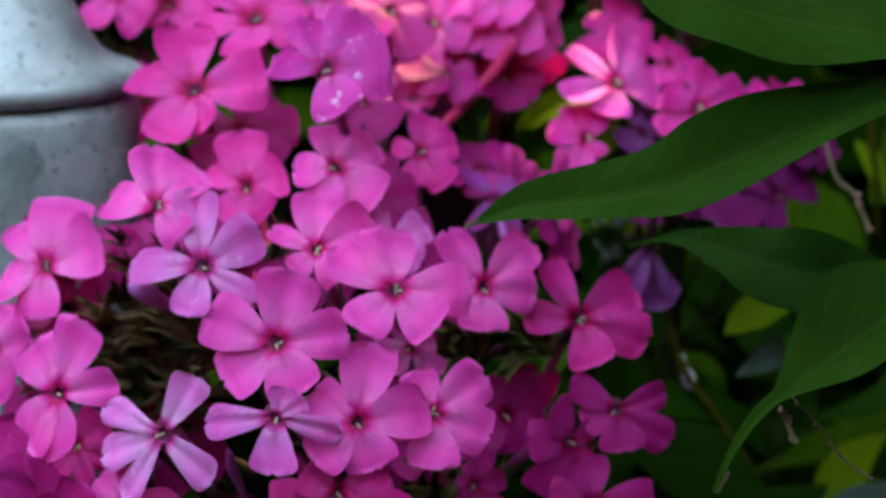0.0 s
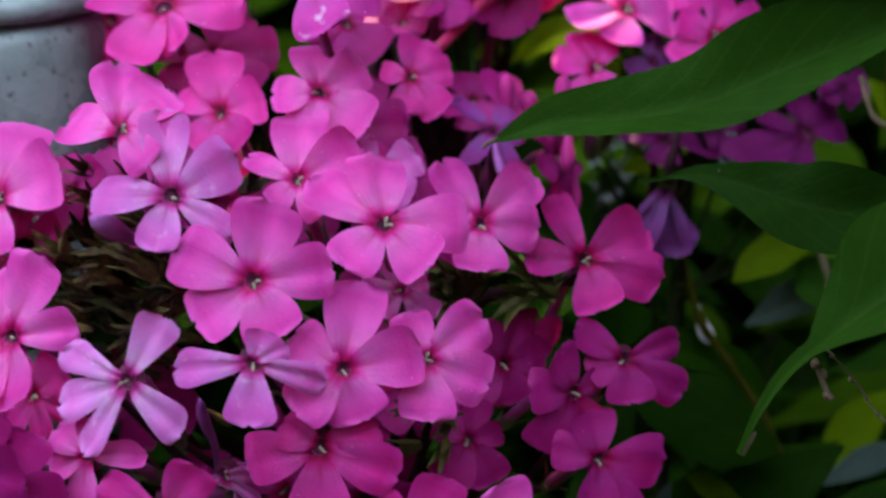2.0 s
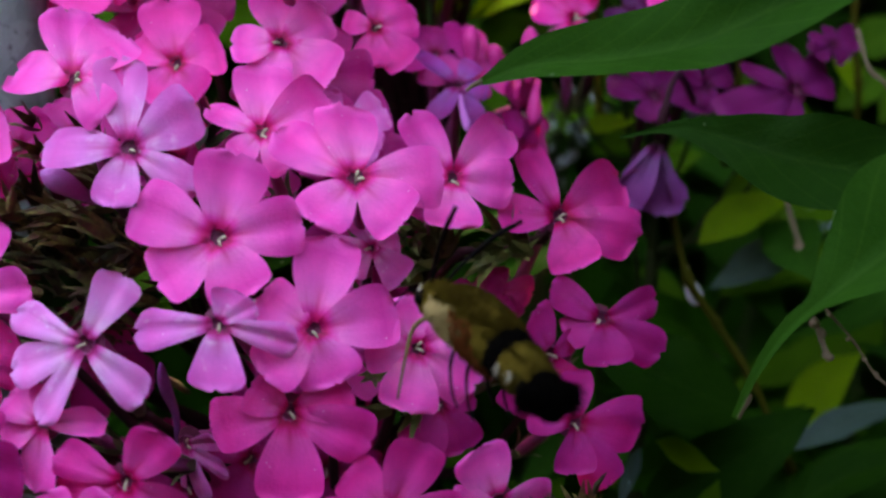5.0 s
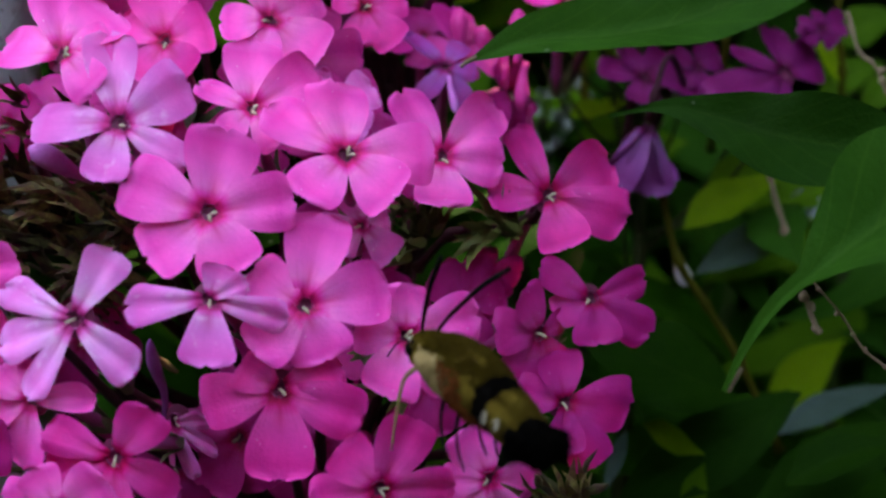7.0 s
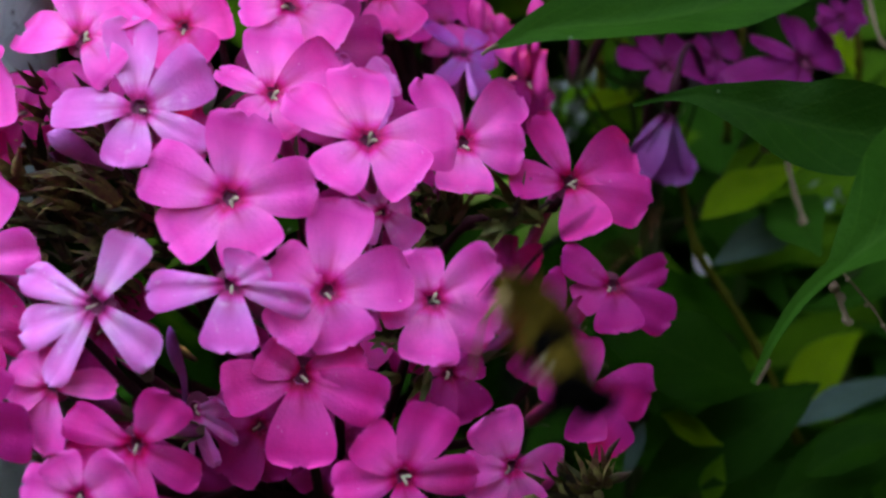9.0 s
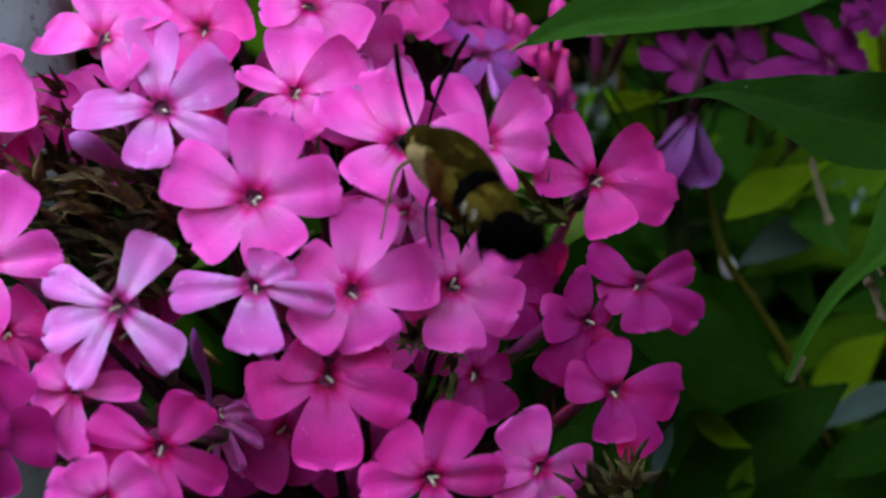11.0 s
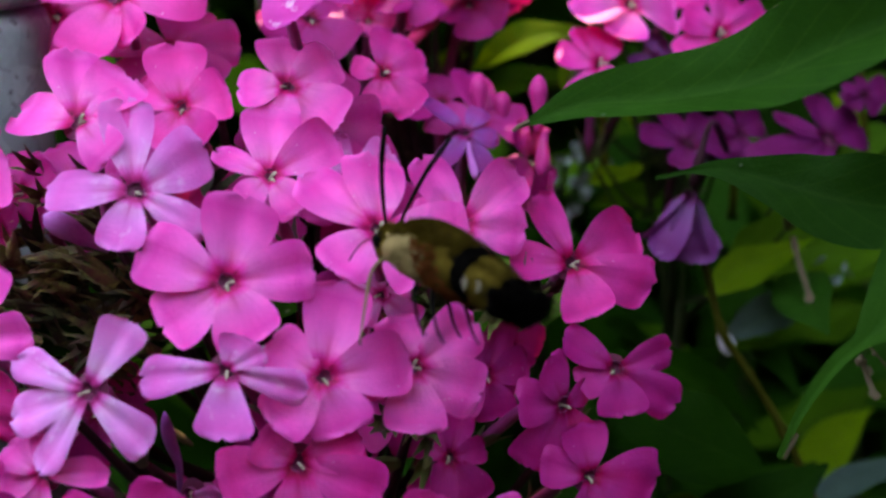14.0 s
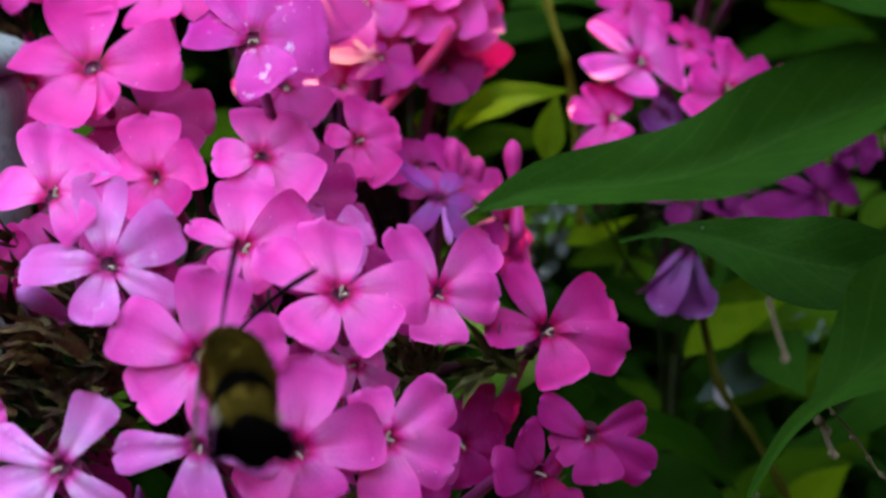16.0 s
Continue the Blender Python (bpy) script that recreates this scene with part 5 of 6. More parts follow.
flower(back_plant, "rose", (0.0217, 0.0924, 0.8471), (0.20, -0.73, 0.66), ((-112, 12.9, 0.91, 0), (-60, 5.4, 1.21, 0), (80, 8.7, 1.21, 0), (118, 10.2, 0.86, 0), (170, 10.1, 0.99, 0)))
flower(back_plant, "rose", (0.0293, 0.1232, 0.8690), (0.15, -0.66, 0.74), ((-133, 12.8, 0.97, 0), (-71, 8.5, 0.98, 0), (-5, 9.5, 1.16, 0), (81, 10.8, 1.20, 0), (151, 8.3, 1.11, 0)))
flower(back_plant, "rose", (0.0418, 0.1154, 0.8613), (0.35, -0.64, 0.68), ((-115, 7.7, 1.21, 0), (-49, 6.7, 1.14, 0), (34, 7.7, 1.01, 0), (83, 8.5, 0.86, 0), (131, 6.8, 1.21, 0)))
flower(back_plant, "rose", (0.0690, 0.1118, 0.8501), (0.45, -0.67, 0.59), ((-128, 10.2, 1.21, 0), (-38, 7.0, 1.21, 0), (36, 10.9, 0.95, 0), (86, 9.2, 0.86, 0), (146, 9.5, 1.11, 0)))
flower(back_plant, "violet", (0.0349, 0.1003, 0.8471), (0.50, -0.61, 0.62), ((-134, 8.3, 1.17, 0), (-85, 7.3, 1.21, 0), (26, 5.5, 1.18, 0), (68, 7.3, 0.86, 0), (122, 7.4, 1.20, 0)))
flower(back_plant, "rose", (0.0535, 0.1344, 0.8841), (0.35, -0.64, 0.68), ((-134, 12.6, 0.98, 0), (-79, 11.1, 1.12, 0), (13, 10.5, 1.15, 0), (72, 13.4, 0.89, 0), (145, 9.3, 1.18, 0)))
flower(back_plant, "rose", (0.0535, 0.1276, 0.8954), (0.35, -0.60, 0.72), ((-179, 10.9, 1.19, 0), (-114, 15.9, 0.74, 0), (-53, 11.1, 1.18, 0), (40, 14.6, 0.88, 0), (90, 14.9, 0.85, 0)))
flower(back_plant, "rose", (0.0438, 0.1347, 0.8949), (0.30, -0.62, 0.73), ((-133, 12.3, 1.03, 0), (-81, 11.8, 1.10, 0), (11, 9.9, 1.17, 0), (72, 13.9, 0.83, 0), (139, 9.5, 1.18, 0)))
flower(back_plant, "rose", (0.0271, 0.1367, 0.8959), (0.25, -0.63, 0.73), ((-132, 13.0, 0.99, 0), (-79, 13.1, 0.98, 0), (9, 10.7, 1.17, 0), (74, 14.9, 0.79, 0), (139, 10.8, 1.17, 0)))
flower(back_plant, "rose", (0.0511, 0.1241, 0.8879), (0.35, -0.64, 0.68), ((-146, 14.1, 0.92, 0), (-92, 14.5, 0.88, 0), (-5, 11.6, 1.17, 0), (62, 16.4, 0.77, 0), (125, 12.0, 1.15, 0)))
flower(back_plant, "rose", (0.0407, 0.1476, 0.8929), (0.30, -0.62, 0.73), ((-157, 10.7, 1.15, 0), (-100, 13.5, 0.88, 0), (-26, 9.4, 1.19, 0), (55, 13.6, 0.89, 0), (109, 11.6, 1.13, 0)))
flower(back_plant, "rose", (0.0385, 0.1419, 0.8987), (0.30, -0.62, 0.73), ((-175, 9.6, 1.18, 0), (-110, 13.5, 0.86, 0), (-47, 9.7, 1.18, 0), (44, 12.4, 1.04, 0), (96, 12.6, 1.01, 0)))
flower(back_plant, "rose", (0.0362, 0.1349, 0.8874), (0.30, -0.62, 0.73), ((-128, 15.2, 0.81, 0), (-74, 13.7, 0.97, 0), (19, 12.7, 1.08, 0), (77, 16.6, 0.77, 0), (149, 11.4, 1.18, 0)))
flower(back_plant, "rose", (0.0641, 0.1389, 0.8852), (0.40, -0.62, 0.67), ((-152, 11.9, 1.11, 0), (-101, 13.0, 0.96, 0), (-15, 9.5, 1.19, 0), (55, 14.3, 0.81, 0), (113, 10.5, 1.17, 0)))
branches(back_plant, (0.000, 0.012, 0.812), 0.0014, STEM_SHADED)
low_plant = thing("phlox_plant", (0.0500, 0.1166, 0), "shaded garden phlox stem with wilting violet flowers", "flower plant", "phlox plants")
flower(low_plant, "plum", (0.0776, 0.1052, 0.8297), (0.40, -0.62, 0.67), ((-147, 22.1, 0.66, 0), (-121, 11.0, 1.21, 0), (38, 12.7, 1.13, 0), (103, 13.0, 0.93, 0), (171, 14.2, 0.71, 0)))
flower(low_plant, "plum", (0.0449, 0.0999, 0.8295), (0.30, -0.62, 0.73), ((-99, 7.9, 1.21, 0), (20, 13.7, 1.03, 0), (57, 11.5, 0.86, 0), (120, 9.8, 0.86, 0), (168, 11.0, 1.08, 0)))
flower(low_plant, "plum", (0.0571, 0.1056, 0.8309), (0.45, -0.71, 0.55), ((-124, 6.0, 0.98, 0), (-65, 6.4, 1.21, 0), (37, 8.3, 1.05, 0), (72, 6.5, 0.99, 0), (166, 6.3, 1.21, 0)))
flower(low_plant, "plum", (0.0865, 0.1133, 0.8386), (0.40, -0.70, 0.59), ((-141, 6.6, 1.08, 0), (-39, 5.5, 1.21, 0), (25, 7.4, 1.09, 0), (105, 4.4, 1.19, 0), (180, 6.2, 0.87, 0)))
wilted_bell(low_plant, (0.0444, 0.0840, 0.8240))
branches(low_plant, (0.000, 0.012, 0.784), 0.0018, STEM_SHADED)

# ---- the leafy stems beside the head ----
leafy_plant = thing("phlox_plant", (0.1050, -0.0138, 0), "leafy green phlox stem with long pointed leaves", "flower plant", "phlox plants")
drooping_plant = thing("phlox_plant", (0.1125, -0.0068, 0), "green phlox stem with dark drooping pointed leaves", "flower plant", "phlox plants")
leaf(leafy_plant, [(0.0037, 0.0219, 0.8483), (0.0068, 0.0212, 0.8497), (0.0148, 0.0185, 0.8529), (0.0280, 0.0141, 0.8547), (0.0398, 0.0095, 0.8580), (0.0511, 0.0054, 0.8640), (0.0640, 0.0028, 0.8701), (0.0765, 0.0003, 0.8757), (0.0883, -0.0012, 0.8798)], 0.0107, (0.05, -0.67, 0.74), LEAF, fold=36, seed=1, tail=0.02, sharp=1.5, ripple=0.12)
leaf(drooping_plant, [(0.0307, 0.0387, 0.8353), (0.0409, 0.0342, 0.8380), (0.0512, 0.0261, 0.8371), (0.0590, 0.0179, 0.8363), (0.0717, 0.0100, 0.8361), (0.0845, 0.0023, 0.8367)], 0.0088, (0.05, -0.90, 0.42), LEAF, fold=22, seed=2, sharp=1.9, ripple=0.12)
leaf(drooping_plant, [(0.0447, -0.0138, 0.8027), (0.0479, -0.0138, 0.8106), (0.0523, -0.0138, 0.8176), (0.0582, -0.0136, 0.8229), (0.0644, -0.0130, 0.8277), (0.0707, -0.0120, 0.8323), (0.0773, -0.0106, 0.8366), (0.0841, -0.0088, 0.8407), (0.0909, -0.0070, 0.8448)], 0.0138, (-0.62, -0.68, 0.72), LEAF, fold=40, seed=3, tail=0.29, ripple=0.08, sharp=1.2)
leaf(leafy_plant, [(0.0309, 0.0141, 0.8972), (0.0445, 0.0099, 0.8923), (0.0602, 0.0060, 0.8885), (0.0774, 0.0026, 0.8862), (0.0929, 0.0025, 0.8859)], 0.0108, (0.10, -0.66, 0.74), LEAF, fold=12, seed=4)
leafy_stem(leafy_plant, [(0.1008, -0.0219, 0.7863), (0.0993, -0.0133, 0.8209), (0.0969, -0.0090, 0.8424), (0.0947, -0.0051, 0.8583), (0.0908, 0.0019, 0.8839)])
leafy_stem(drooping_plant, [(0.0984, -0.0152, 0.7828), (0.0975, -0.0067, 0.8089), (0.0952, 0.0005, 0.8311), (0.0939, -0.0030, 0.8368), (0.0909, -0.0066, 0.8454)])
dry_sprig(drooping_plant, [(0.0566, -0.0114, 0.8188), (0.0575, -0.0123, 0.8160), (0.0588, -0.0133, 0.8129)], 0.0004, 4, "withered brown flower remnant")
dry_sprig(drooping_plant, [(0.0594, -0.0063, 0.8184), (0.0646, -0.0056, 0.8124), (0.0682, -0.0073, 0.8072), (0.0737, -0.0086, 0.8033)], 0.00022, 7, "thin dry seed stalk")
dry_sprig(drooping_plant, [(0.0452, -0.0140, 0.8027), (0.0460, -0.0138, 0.8042), (0.0472, -0.0135, 0.8066)], 0.00035, 0, "brown dried leaf tip")
dry_sprig(leafy_plant, [(0.0031, 0.0220, 0.8478), (0.0041, 0.0217, 0.8487), (0.0057, 0.0212, 0.8497)], 0.00032, 0, "tan dried leaf tip")
# a pale curled petal shred, modelled as a bud
bud(main_plant, (-0.0317, -0.0072, 0.8195), (-0.0281, -0.0086, 0.8193), 0.0011, WHITE_BUD)
dry_sprig(low_plant, [(0.0851, 0.0846, 0.8472), (0.0875, 0.0820, 0.8392), (0.0911, 0.0809, 0.8359), (0.0946, 0.0783, 0.8279)], 0.0005, 3, "pale dry twig")

# ---- shrubs behind and below ----
shrub = thing("shrub", (0.0500, 0.1449, 0), "dense dark green leafy shrub behind the flowers", "shrub")
leaf(shrub, [(0.0637, 0.0715, 0.7665), (0.0517, 0.0753, 0.7702), (0.0405, 0.0862, 0.7713), (0.0286, 0.0987, 0.7692)], 0.0073, (0.00, -0.66, 0.75), LEAF_SHADED, seed=156)
leaf(shrub, [(0.1091, 0.2000, 0.8035), (0.1168, 0.2000, 0.8093), (0.1271, 0.2000, 0.8134)], 0.0060, (0.00, -0.68, 0.73), LEAF_LIT, seed=190)
leaf(shrub, [(0.1146, 0.2100, 0.8164), (0.1232, 0.2100, 0.8223), (0.1335, 0.2100, 0.8264)], 0.0070, (0.00, -0.68, 0.73), LEAF_LIT, seed=191)
leaf(shrub, [(0.1027, 0.1900, 0.8257), (0.1090, 0.1900, 0.8170), (0.1137, 0.1900, 0.8081)], 0.0040, (0.00, -0.68, 0.73), LEAF_SUNLIT, seed=192)
leaf(shrub, [(0.1162, 0.1800, 0.8039), (0.1227, 0.1800, 0.8103), (0.1308, 0.1800, 0.8150)], 0.0050, (0.00, -0.68, 0.73), LEAF_LIT, seed=193)
leaf(shrub, [(0.0502, 0.2000, 0.7805), (0.0599, 0.2000, 0.7870), (0.0714, 0.2000, 0.7899)], 0.0080, (0.00, -0.68, 0.73), LEAF_LIT, seed=194)
leaf(shrub, [(0.0342, 0.2000, 0.8206), (0.0441, 0.2000, 0.8157), (0.0555, 0.2000, 0.8149)], 0.0070, (0.00, -0.68, 0.73), LEAF_LIT, seed=195)
leaf(shrub, [(0.0914, 0.1600, 0.7643), (0.1003, 0.1600, 0.7692), (0.1108, 0.1600, 0.7724)], 0.0070, (0.00, -0.68, 0.73), LEAF_LIT, seed=196)
leaf(shrub, [(0.0569, 0.1080, 0.7921), (0.0636, 0.1100, 0.7965), (0.0718, 0.1120, 0.7999), (0.0821, 0.1150, 0.8038)], 0.0056, (0.00, -0.60, 0.80), LEAF_SUNLIT, seed=157)
leaf(shrub, [(0.0667, 0.1350, 0.7691), (0.0769, 0.1370, 0.7736), (0.0888, 0.1400, 0.7764), (0.1026, 0.1440, 0.7782)], 0.0062, (0.00, -0.62, 0.78), LEAF_LIT, seed=198)
leaf(shrub, [(0.0833, 0.1500, 0.7824), (0.0937, 0.1520, 0.7872), (0.1058, 0.1540, 0.7897), (0.1173, 0.1580, 0.7893)], 0.0060, (0.00, -0.62, 0.78), LEAF_LIT, seed=199)
leaf(shrub, [(0.0617, 0.0600, 0.7695), (0.0507, 0.0600, 0.7746), (0.0383, 0.0620, 0.7799), (0.0254, 0.0660, 0.7849)], 0.0100, (0.05, -0.72, 0.69), LEAF_SHADED, seed=183, fold=10)
leaf(shrub, [(0.0790, 0.0750, 0.7643), (0.0629, 0.0720, 0.7540), (0.0492, 0.0700, 0.7467), (0.0370, 0.0700, 0.7376)], 0.0088, (0.0, -0.72, 0.69), LEAF_SHADED, seed=184, fold=10)
leaf(shrub, [(0.0664, 0.0600, 0.7423), (0.0786, 0.0620, 0.7487), (0.0912, 0.0660, 0.7549), (0.1054, 0.0700, 0.7598)], 0.0080, (0.0, -0.72, 0.69), LEAF_SHADED, seed=185, fold=12)
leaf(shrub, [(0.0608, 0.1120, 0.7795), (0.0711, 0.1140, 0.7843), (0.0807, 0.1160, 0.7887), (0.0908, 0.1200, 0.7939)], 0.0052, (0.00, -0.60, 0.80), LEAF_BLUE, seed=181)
leaf(shrub, [(0.0307, 0.1300, 0.8139), (0.0363, 0.1310, 0.8154), (0.0433, 0.1320, 0.8154)], 0.0032, (0.00, -0.65, 0.76), LEAF_SUNLIT, seed=182)
leaf(shrub, [(0.0353, 0.0771, 0.7433), (0.0475, 0.0832, 0.7460), (0.0658, 0.0925, 0.7503), (0.0845, 0.1061, 0.7516)], 0.0078, (0.00, -0.45, 0.89), LEAF_SHADED, seed=158)
leaf(shrub, [(0.0875, 0.1350, 0.7293), (0.0925, 0.1380, 0.7370), (0.0996, 0.1420, 0.7443), (0.1077, 0.1460, 0.7491)], 0.0068, (-0.15, -0.60, 0.78), LEAF_SUNLIT, seed=159)
leaf(shrub, [(0.0720, 0.0537, 0.7522), (0.0827, 0.0555, 0.7579), (0.0970, 0.0566, 0.7612)], 0.0055, (0.00, -0.45, 0.89), LEAF_SHADED, seed=160)
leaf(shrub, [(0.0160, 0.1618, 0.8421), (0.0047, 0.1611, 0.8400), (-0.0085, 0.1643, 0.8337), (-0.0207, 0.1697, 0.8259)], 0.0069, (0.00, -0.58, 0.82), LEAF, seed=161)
leaf(shrub, [(-0.0052, 0.1346, 0.8393), (-0.0011, 0.1363, 0.8445), (0.0045, 0.1438, 0.8516)], 0.0033, (0.00, -0.58, 0.82), LEAF_SUNLIT, seed=162)
leaf(shrub, [(0.0030, 0.1351, 0.8409), (0.0160, 0.1374, 0.8479), (0.0336, 0.1431, 0.8494)], 0.0053, (0.00, -0.58, 0.82), LEAF_SUNLIT, seed=163)
leaf(shrub, [(0.0261, 0.1275, 0.8338), (0.0270, 0.1324, 0.8407), (0.0291, 0.1379, 0.8495)], 0.0040, (0.11, -0.64, 0.76), LEAF_SUNLIT, seed=164)
leaf(shrub, [(0.0362, 0.1878, 0.8007), (0.0442, 0.1883, 0.8022), (0.0522, 0.1890, 0.8045)], 0.0020, (0.00, -0.32, 0.95), LEAF_SUNLIT, seed=165)
# this leaf stands in for a sun fleck on the foliage
leaf(shrub, [(0.0426, 0.0620, 0.7627), (0.0491, 0.0640, 0.7578), (0.0570, 0.0660, 0.7535)], 0.0038, (0.00, -0.55, 0.83), LEAF_SUNLIT, seed=166)
leaf(shrub, [(0.0543, 0.0640, 0.7401), (0.0552, 0.0660, 0.7453), (0.0574, 0.0680, 0.7505)], 0.0030, (0.00, -0.55, 0.83), LEAF_LIT, seed=197)
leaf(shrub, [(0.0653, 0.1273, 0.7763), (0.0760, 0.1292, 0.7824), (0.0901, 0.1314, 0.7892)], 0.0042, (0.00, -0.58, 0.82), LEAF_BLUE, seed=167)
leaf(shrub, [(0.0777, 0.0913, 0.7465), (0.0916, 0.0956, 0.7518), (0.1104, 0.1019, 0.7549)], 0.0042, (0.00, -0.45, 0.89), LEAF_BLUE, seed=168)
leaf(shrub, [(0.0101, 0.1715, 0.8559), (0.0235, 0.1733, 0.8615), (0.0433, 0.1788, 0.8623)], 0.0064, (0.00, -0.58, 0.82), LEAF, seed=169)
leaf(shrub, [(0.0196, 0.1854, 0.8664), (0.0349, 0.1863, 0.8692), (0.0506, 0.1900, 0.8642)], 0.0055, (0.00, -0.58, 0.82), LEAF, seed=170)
leaf(shrub, [(0.0009, 0.1574, 0.8286), (0.0155, 0.1592, 0.8341), (0.0334, 0.1641, 0.8330)], 0.0055, (0.00, -0.58, 0.82), LEAF_LIT, seed=171)
leaf(shrub, [(0.0365, 0.1557, 0.8072), (0.0432, 0.1568, 0.8105), (0.0527, 0.1628, 0.8131)], 0.0024, (0.00, -0.45, 0.89), LEAF_SUNLIT, seed=172)
leaf(shrub, [(0.0403, 0.1619, 0.8263), (0.0447, 0.1608, 0.8228), (0.0490, 0.1639, 0.8162)], 0.0016, (0.00, -0.45, 0.89), LEAF_SUNLIT, seed=173)
leaf(shrub, [(0.0630, 0.1201, 0.7949), (0.0725, 0.1222, 0.8013), (0.0846, 0.1300, 0.8091)], 0.0059, (0.00, -0.58, 0.82), LEAF_LIT, seed=174)
leaf(shrub, [(0.0346, 0.1637, 0.7995), (0.0466, 0.1646, 0.8023), (0.0624, 0.1690, 0.7997)], 0.0046, (0.00, -0.58, 0.82), LEAF_LIT, seed=175)
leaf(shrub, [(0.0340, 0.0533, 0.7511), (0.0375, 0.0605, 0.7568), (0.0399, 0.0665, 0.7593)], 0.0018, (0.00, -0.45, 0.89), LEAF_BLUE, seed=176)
leaf(shrub, [(0.0318, 0.0788, 0.7809), (0.0424, 0.0846, 0.7827), (0.0566, 0.0928, 0.7756), (0.0684, 0.0966, 0.7629)], 0.0064, (0.00, -0.58, 0.82), LEAF_SHADED, seed=177)
shrub_fill(shrub)
walls()
hedge()
husk_cluster(main_plant, (0.0099, 0.0295, 0.8153), (0.0086, 0.0206, 0.8202), 7, YOUNG)
bud(low_plant, (0.0526, 0.0929, 0.7920), (0.0549, 0.0879, 0.7845), 0.0019, WHITE_BUD)
dry_sprig(shrub, [(0.0748, 0.1033, 0.8077), (0.0763, 0.1013, 0.8015), (0.0787, 0.0989, 0.7941)], 0.0007, 1, "hanging withered brown leaf stalk")
bent_stem([(0.0999, 0.1500, 0.8469), (0.1001, 0.1500, 0.8327), (0.1022, 0.1500, 0.8211), (0.1038, 0.1550, 0.8051)], shrub, None, "thin olive stem")
bent_stem([(0.0701, 0.1400, 0.8316), (0.0697, 0.1400, 0.8231), (0.0685, 0.1420, 0.8155), (0.0687, 0.1450, 0.8015)], shrub, None, "thin olive stem")
bent_stem([(0.0268, 0.1553, 0.8870), (0.0271, 0.1450, 0.8713), (0.0312, 0.1404, 0.8573), (0.0332, 0.1427, 0.8480), (0.0358, 0.1392, 0.8132)], shrub, STEM_LIME, "yellow-green young stem")
bent_stem([(0.0484, 0.0896, 0.8062), (0.0525, 0.0874, 0.7911), (0.0592, 0.0866, 0.7806), (0.0673, 0.0850, 0.7676), (0.0774, 0.0832, 0.7460)], low_plant)
# the first two clusters stand in for pale patches among the leaves
white_clusters([(0.0515, 0.1100, 0.8253), (0.0946, 0.1500, 0.7856), (0.0322, 0.1900, 0.8076), (0.0378, 0.1905, 0.8091), (0.0285, 0.1799, 0.8009), (0.0344, 0.1853, 0.8013), (0.0286, 0.1724, 0.7939), (0.0616, 0.1787, 0.8132), (0.1060, 0.1926, 0.7752)])
husk_cluster(main_plant, (-0.0655, 0.0297, 0.8157), (-0.0666, 0.0121, 0.8263), 170)
husk_cluster(main_plant, (-0.0055, 0.0270, 0.8155), (-0.0063, 0.0183, 0.8214), 12, YOUNG)
husk_cluster(main_plant, (0.0217, -0.0034, 0.7788), (0.0202, -0.0127, 0.7907), 10)
husk_cluster(main_plant, (-0.0095, 0.0154, 0.7960), (-0.0102, 0.0081, 0.7979), 9, YOUNG)
husk_cluster(main_plant, (-0.0881, 0.0919, 0.8698), (-0.0892, 0.0800, 0.8736), 9)

# ---- the metal post ----
metal_post((-0.1058, 0.0700, 0), 0.8712)

# ---- shade tree, out of sight above ----
shade_tree()

# ---- the moth ----
def moth_skin(name, stops, rough=0.85, scale=500):
    return plain(name, stops, scale, rough, 0.9, 0.0009, 0.0, 0.02)


OLIVE = moth_skin("olive fur", [(0.3, (0.066, 0.041, 0.005)), (0.5, (0.094, 0.060, 0.008)), (0.75, (0.130, 0.086, 0.014))])
CREAM = plain("cream fur", [(0.3, (0.15, 0.098, 0.034)), (0.7, (0.27, 0.190, 0.080))], 240, 0.85, 0.3, 0.0004, 0.0, 0.02)
RUST = moth_skin("rust fur", [(0.3, (0.13, 0.03, 0.01)), (0.7, (0.30, 0.08, 0.02))])
BLACK = moth_skin("black fur", [(0.3, (0.0010, 0.0008, 0.0006)), (0.7, (0.0030, 0.0022, 0.0016))])
DARK = plain("dark chitin", [(0.3, (0.0012, 0.0010, 0.0010)), (0.7, (0.0040, 0.0030, 0.0028))], 800, 0.6, gloss=0.03)


def wing_material():
    m, nodes, links = material("clear wing")
    uv = nodes.new("ShaderNodeUVMap").outputs["UV"]
    sep = nodes.new("ShaderNodeSeparateXYZ")
    links.new(uv, sep.inputs[0])
    edge = ramp(nodes, [(0.0, (0.16, 0.16, 0.16)), (0.08, (0.05, 0.05, 0.05)), (0.14, (0.015, 0.015, 0.015))])
    links.new(sep.outputs["Y"], edge.inputs[0])
    bsdf = nodes.new("ShaderNodeBsdfPrincipled")
    bsdf.inputs["Base Color"].default_value, bsdf.inputs["Roughness"].default_value = (0.13, 0.045, 0.02, 1), 0.8
    bsdf.inputs["Specular IOR Level"].default_value = 0.05
    clear = nodes.new("ShaderNodeBsdfTransparent")
    clear.inputs["Color"].default_value = (0.97, 0.95, 0.95, 1)
    mix = nodes.new("ShaderNodeMixShader")
    links.new(edge.outputs[0], mix.inputs[0])
    links.new(clear.outputs[0], mix.inputs[1])
    links.new(bsdf.outputs[0], mix.inputs[2])
    out = nodes.new("ShaderNodeOutputMaterial")
    links.new(mix.outputs[0], out.inputs["Surface"])
    return m


CLEAR = wing_material()


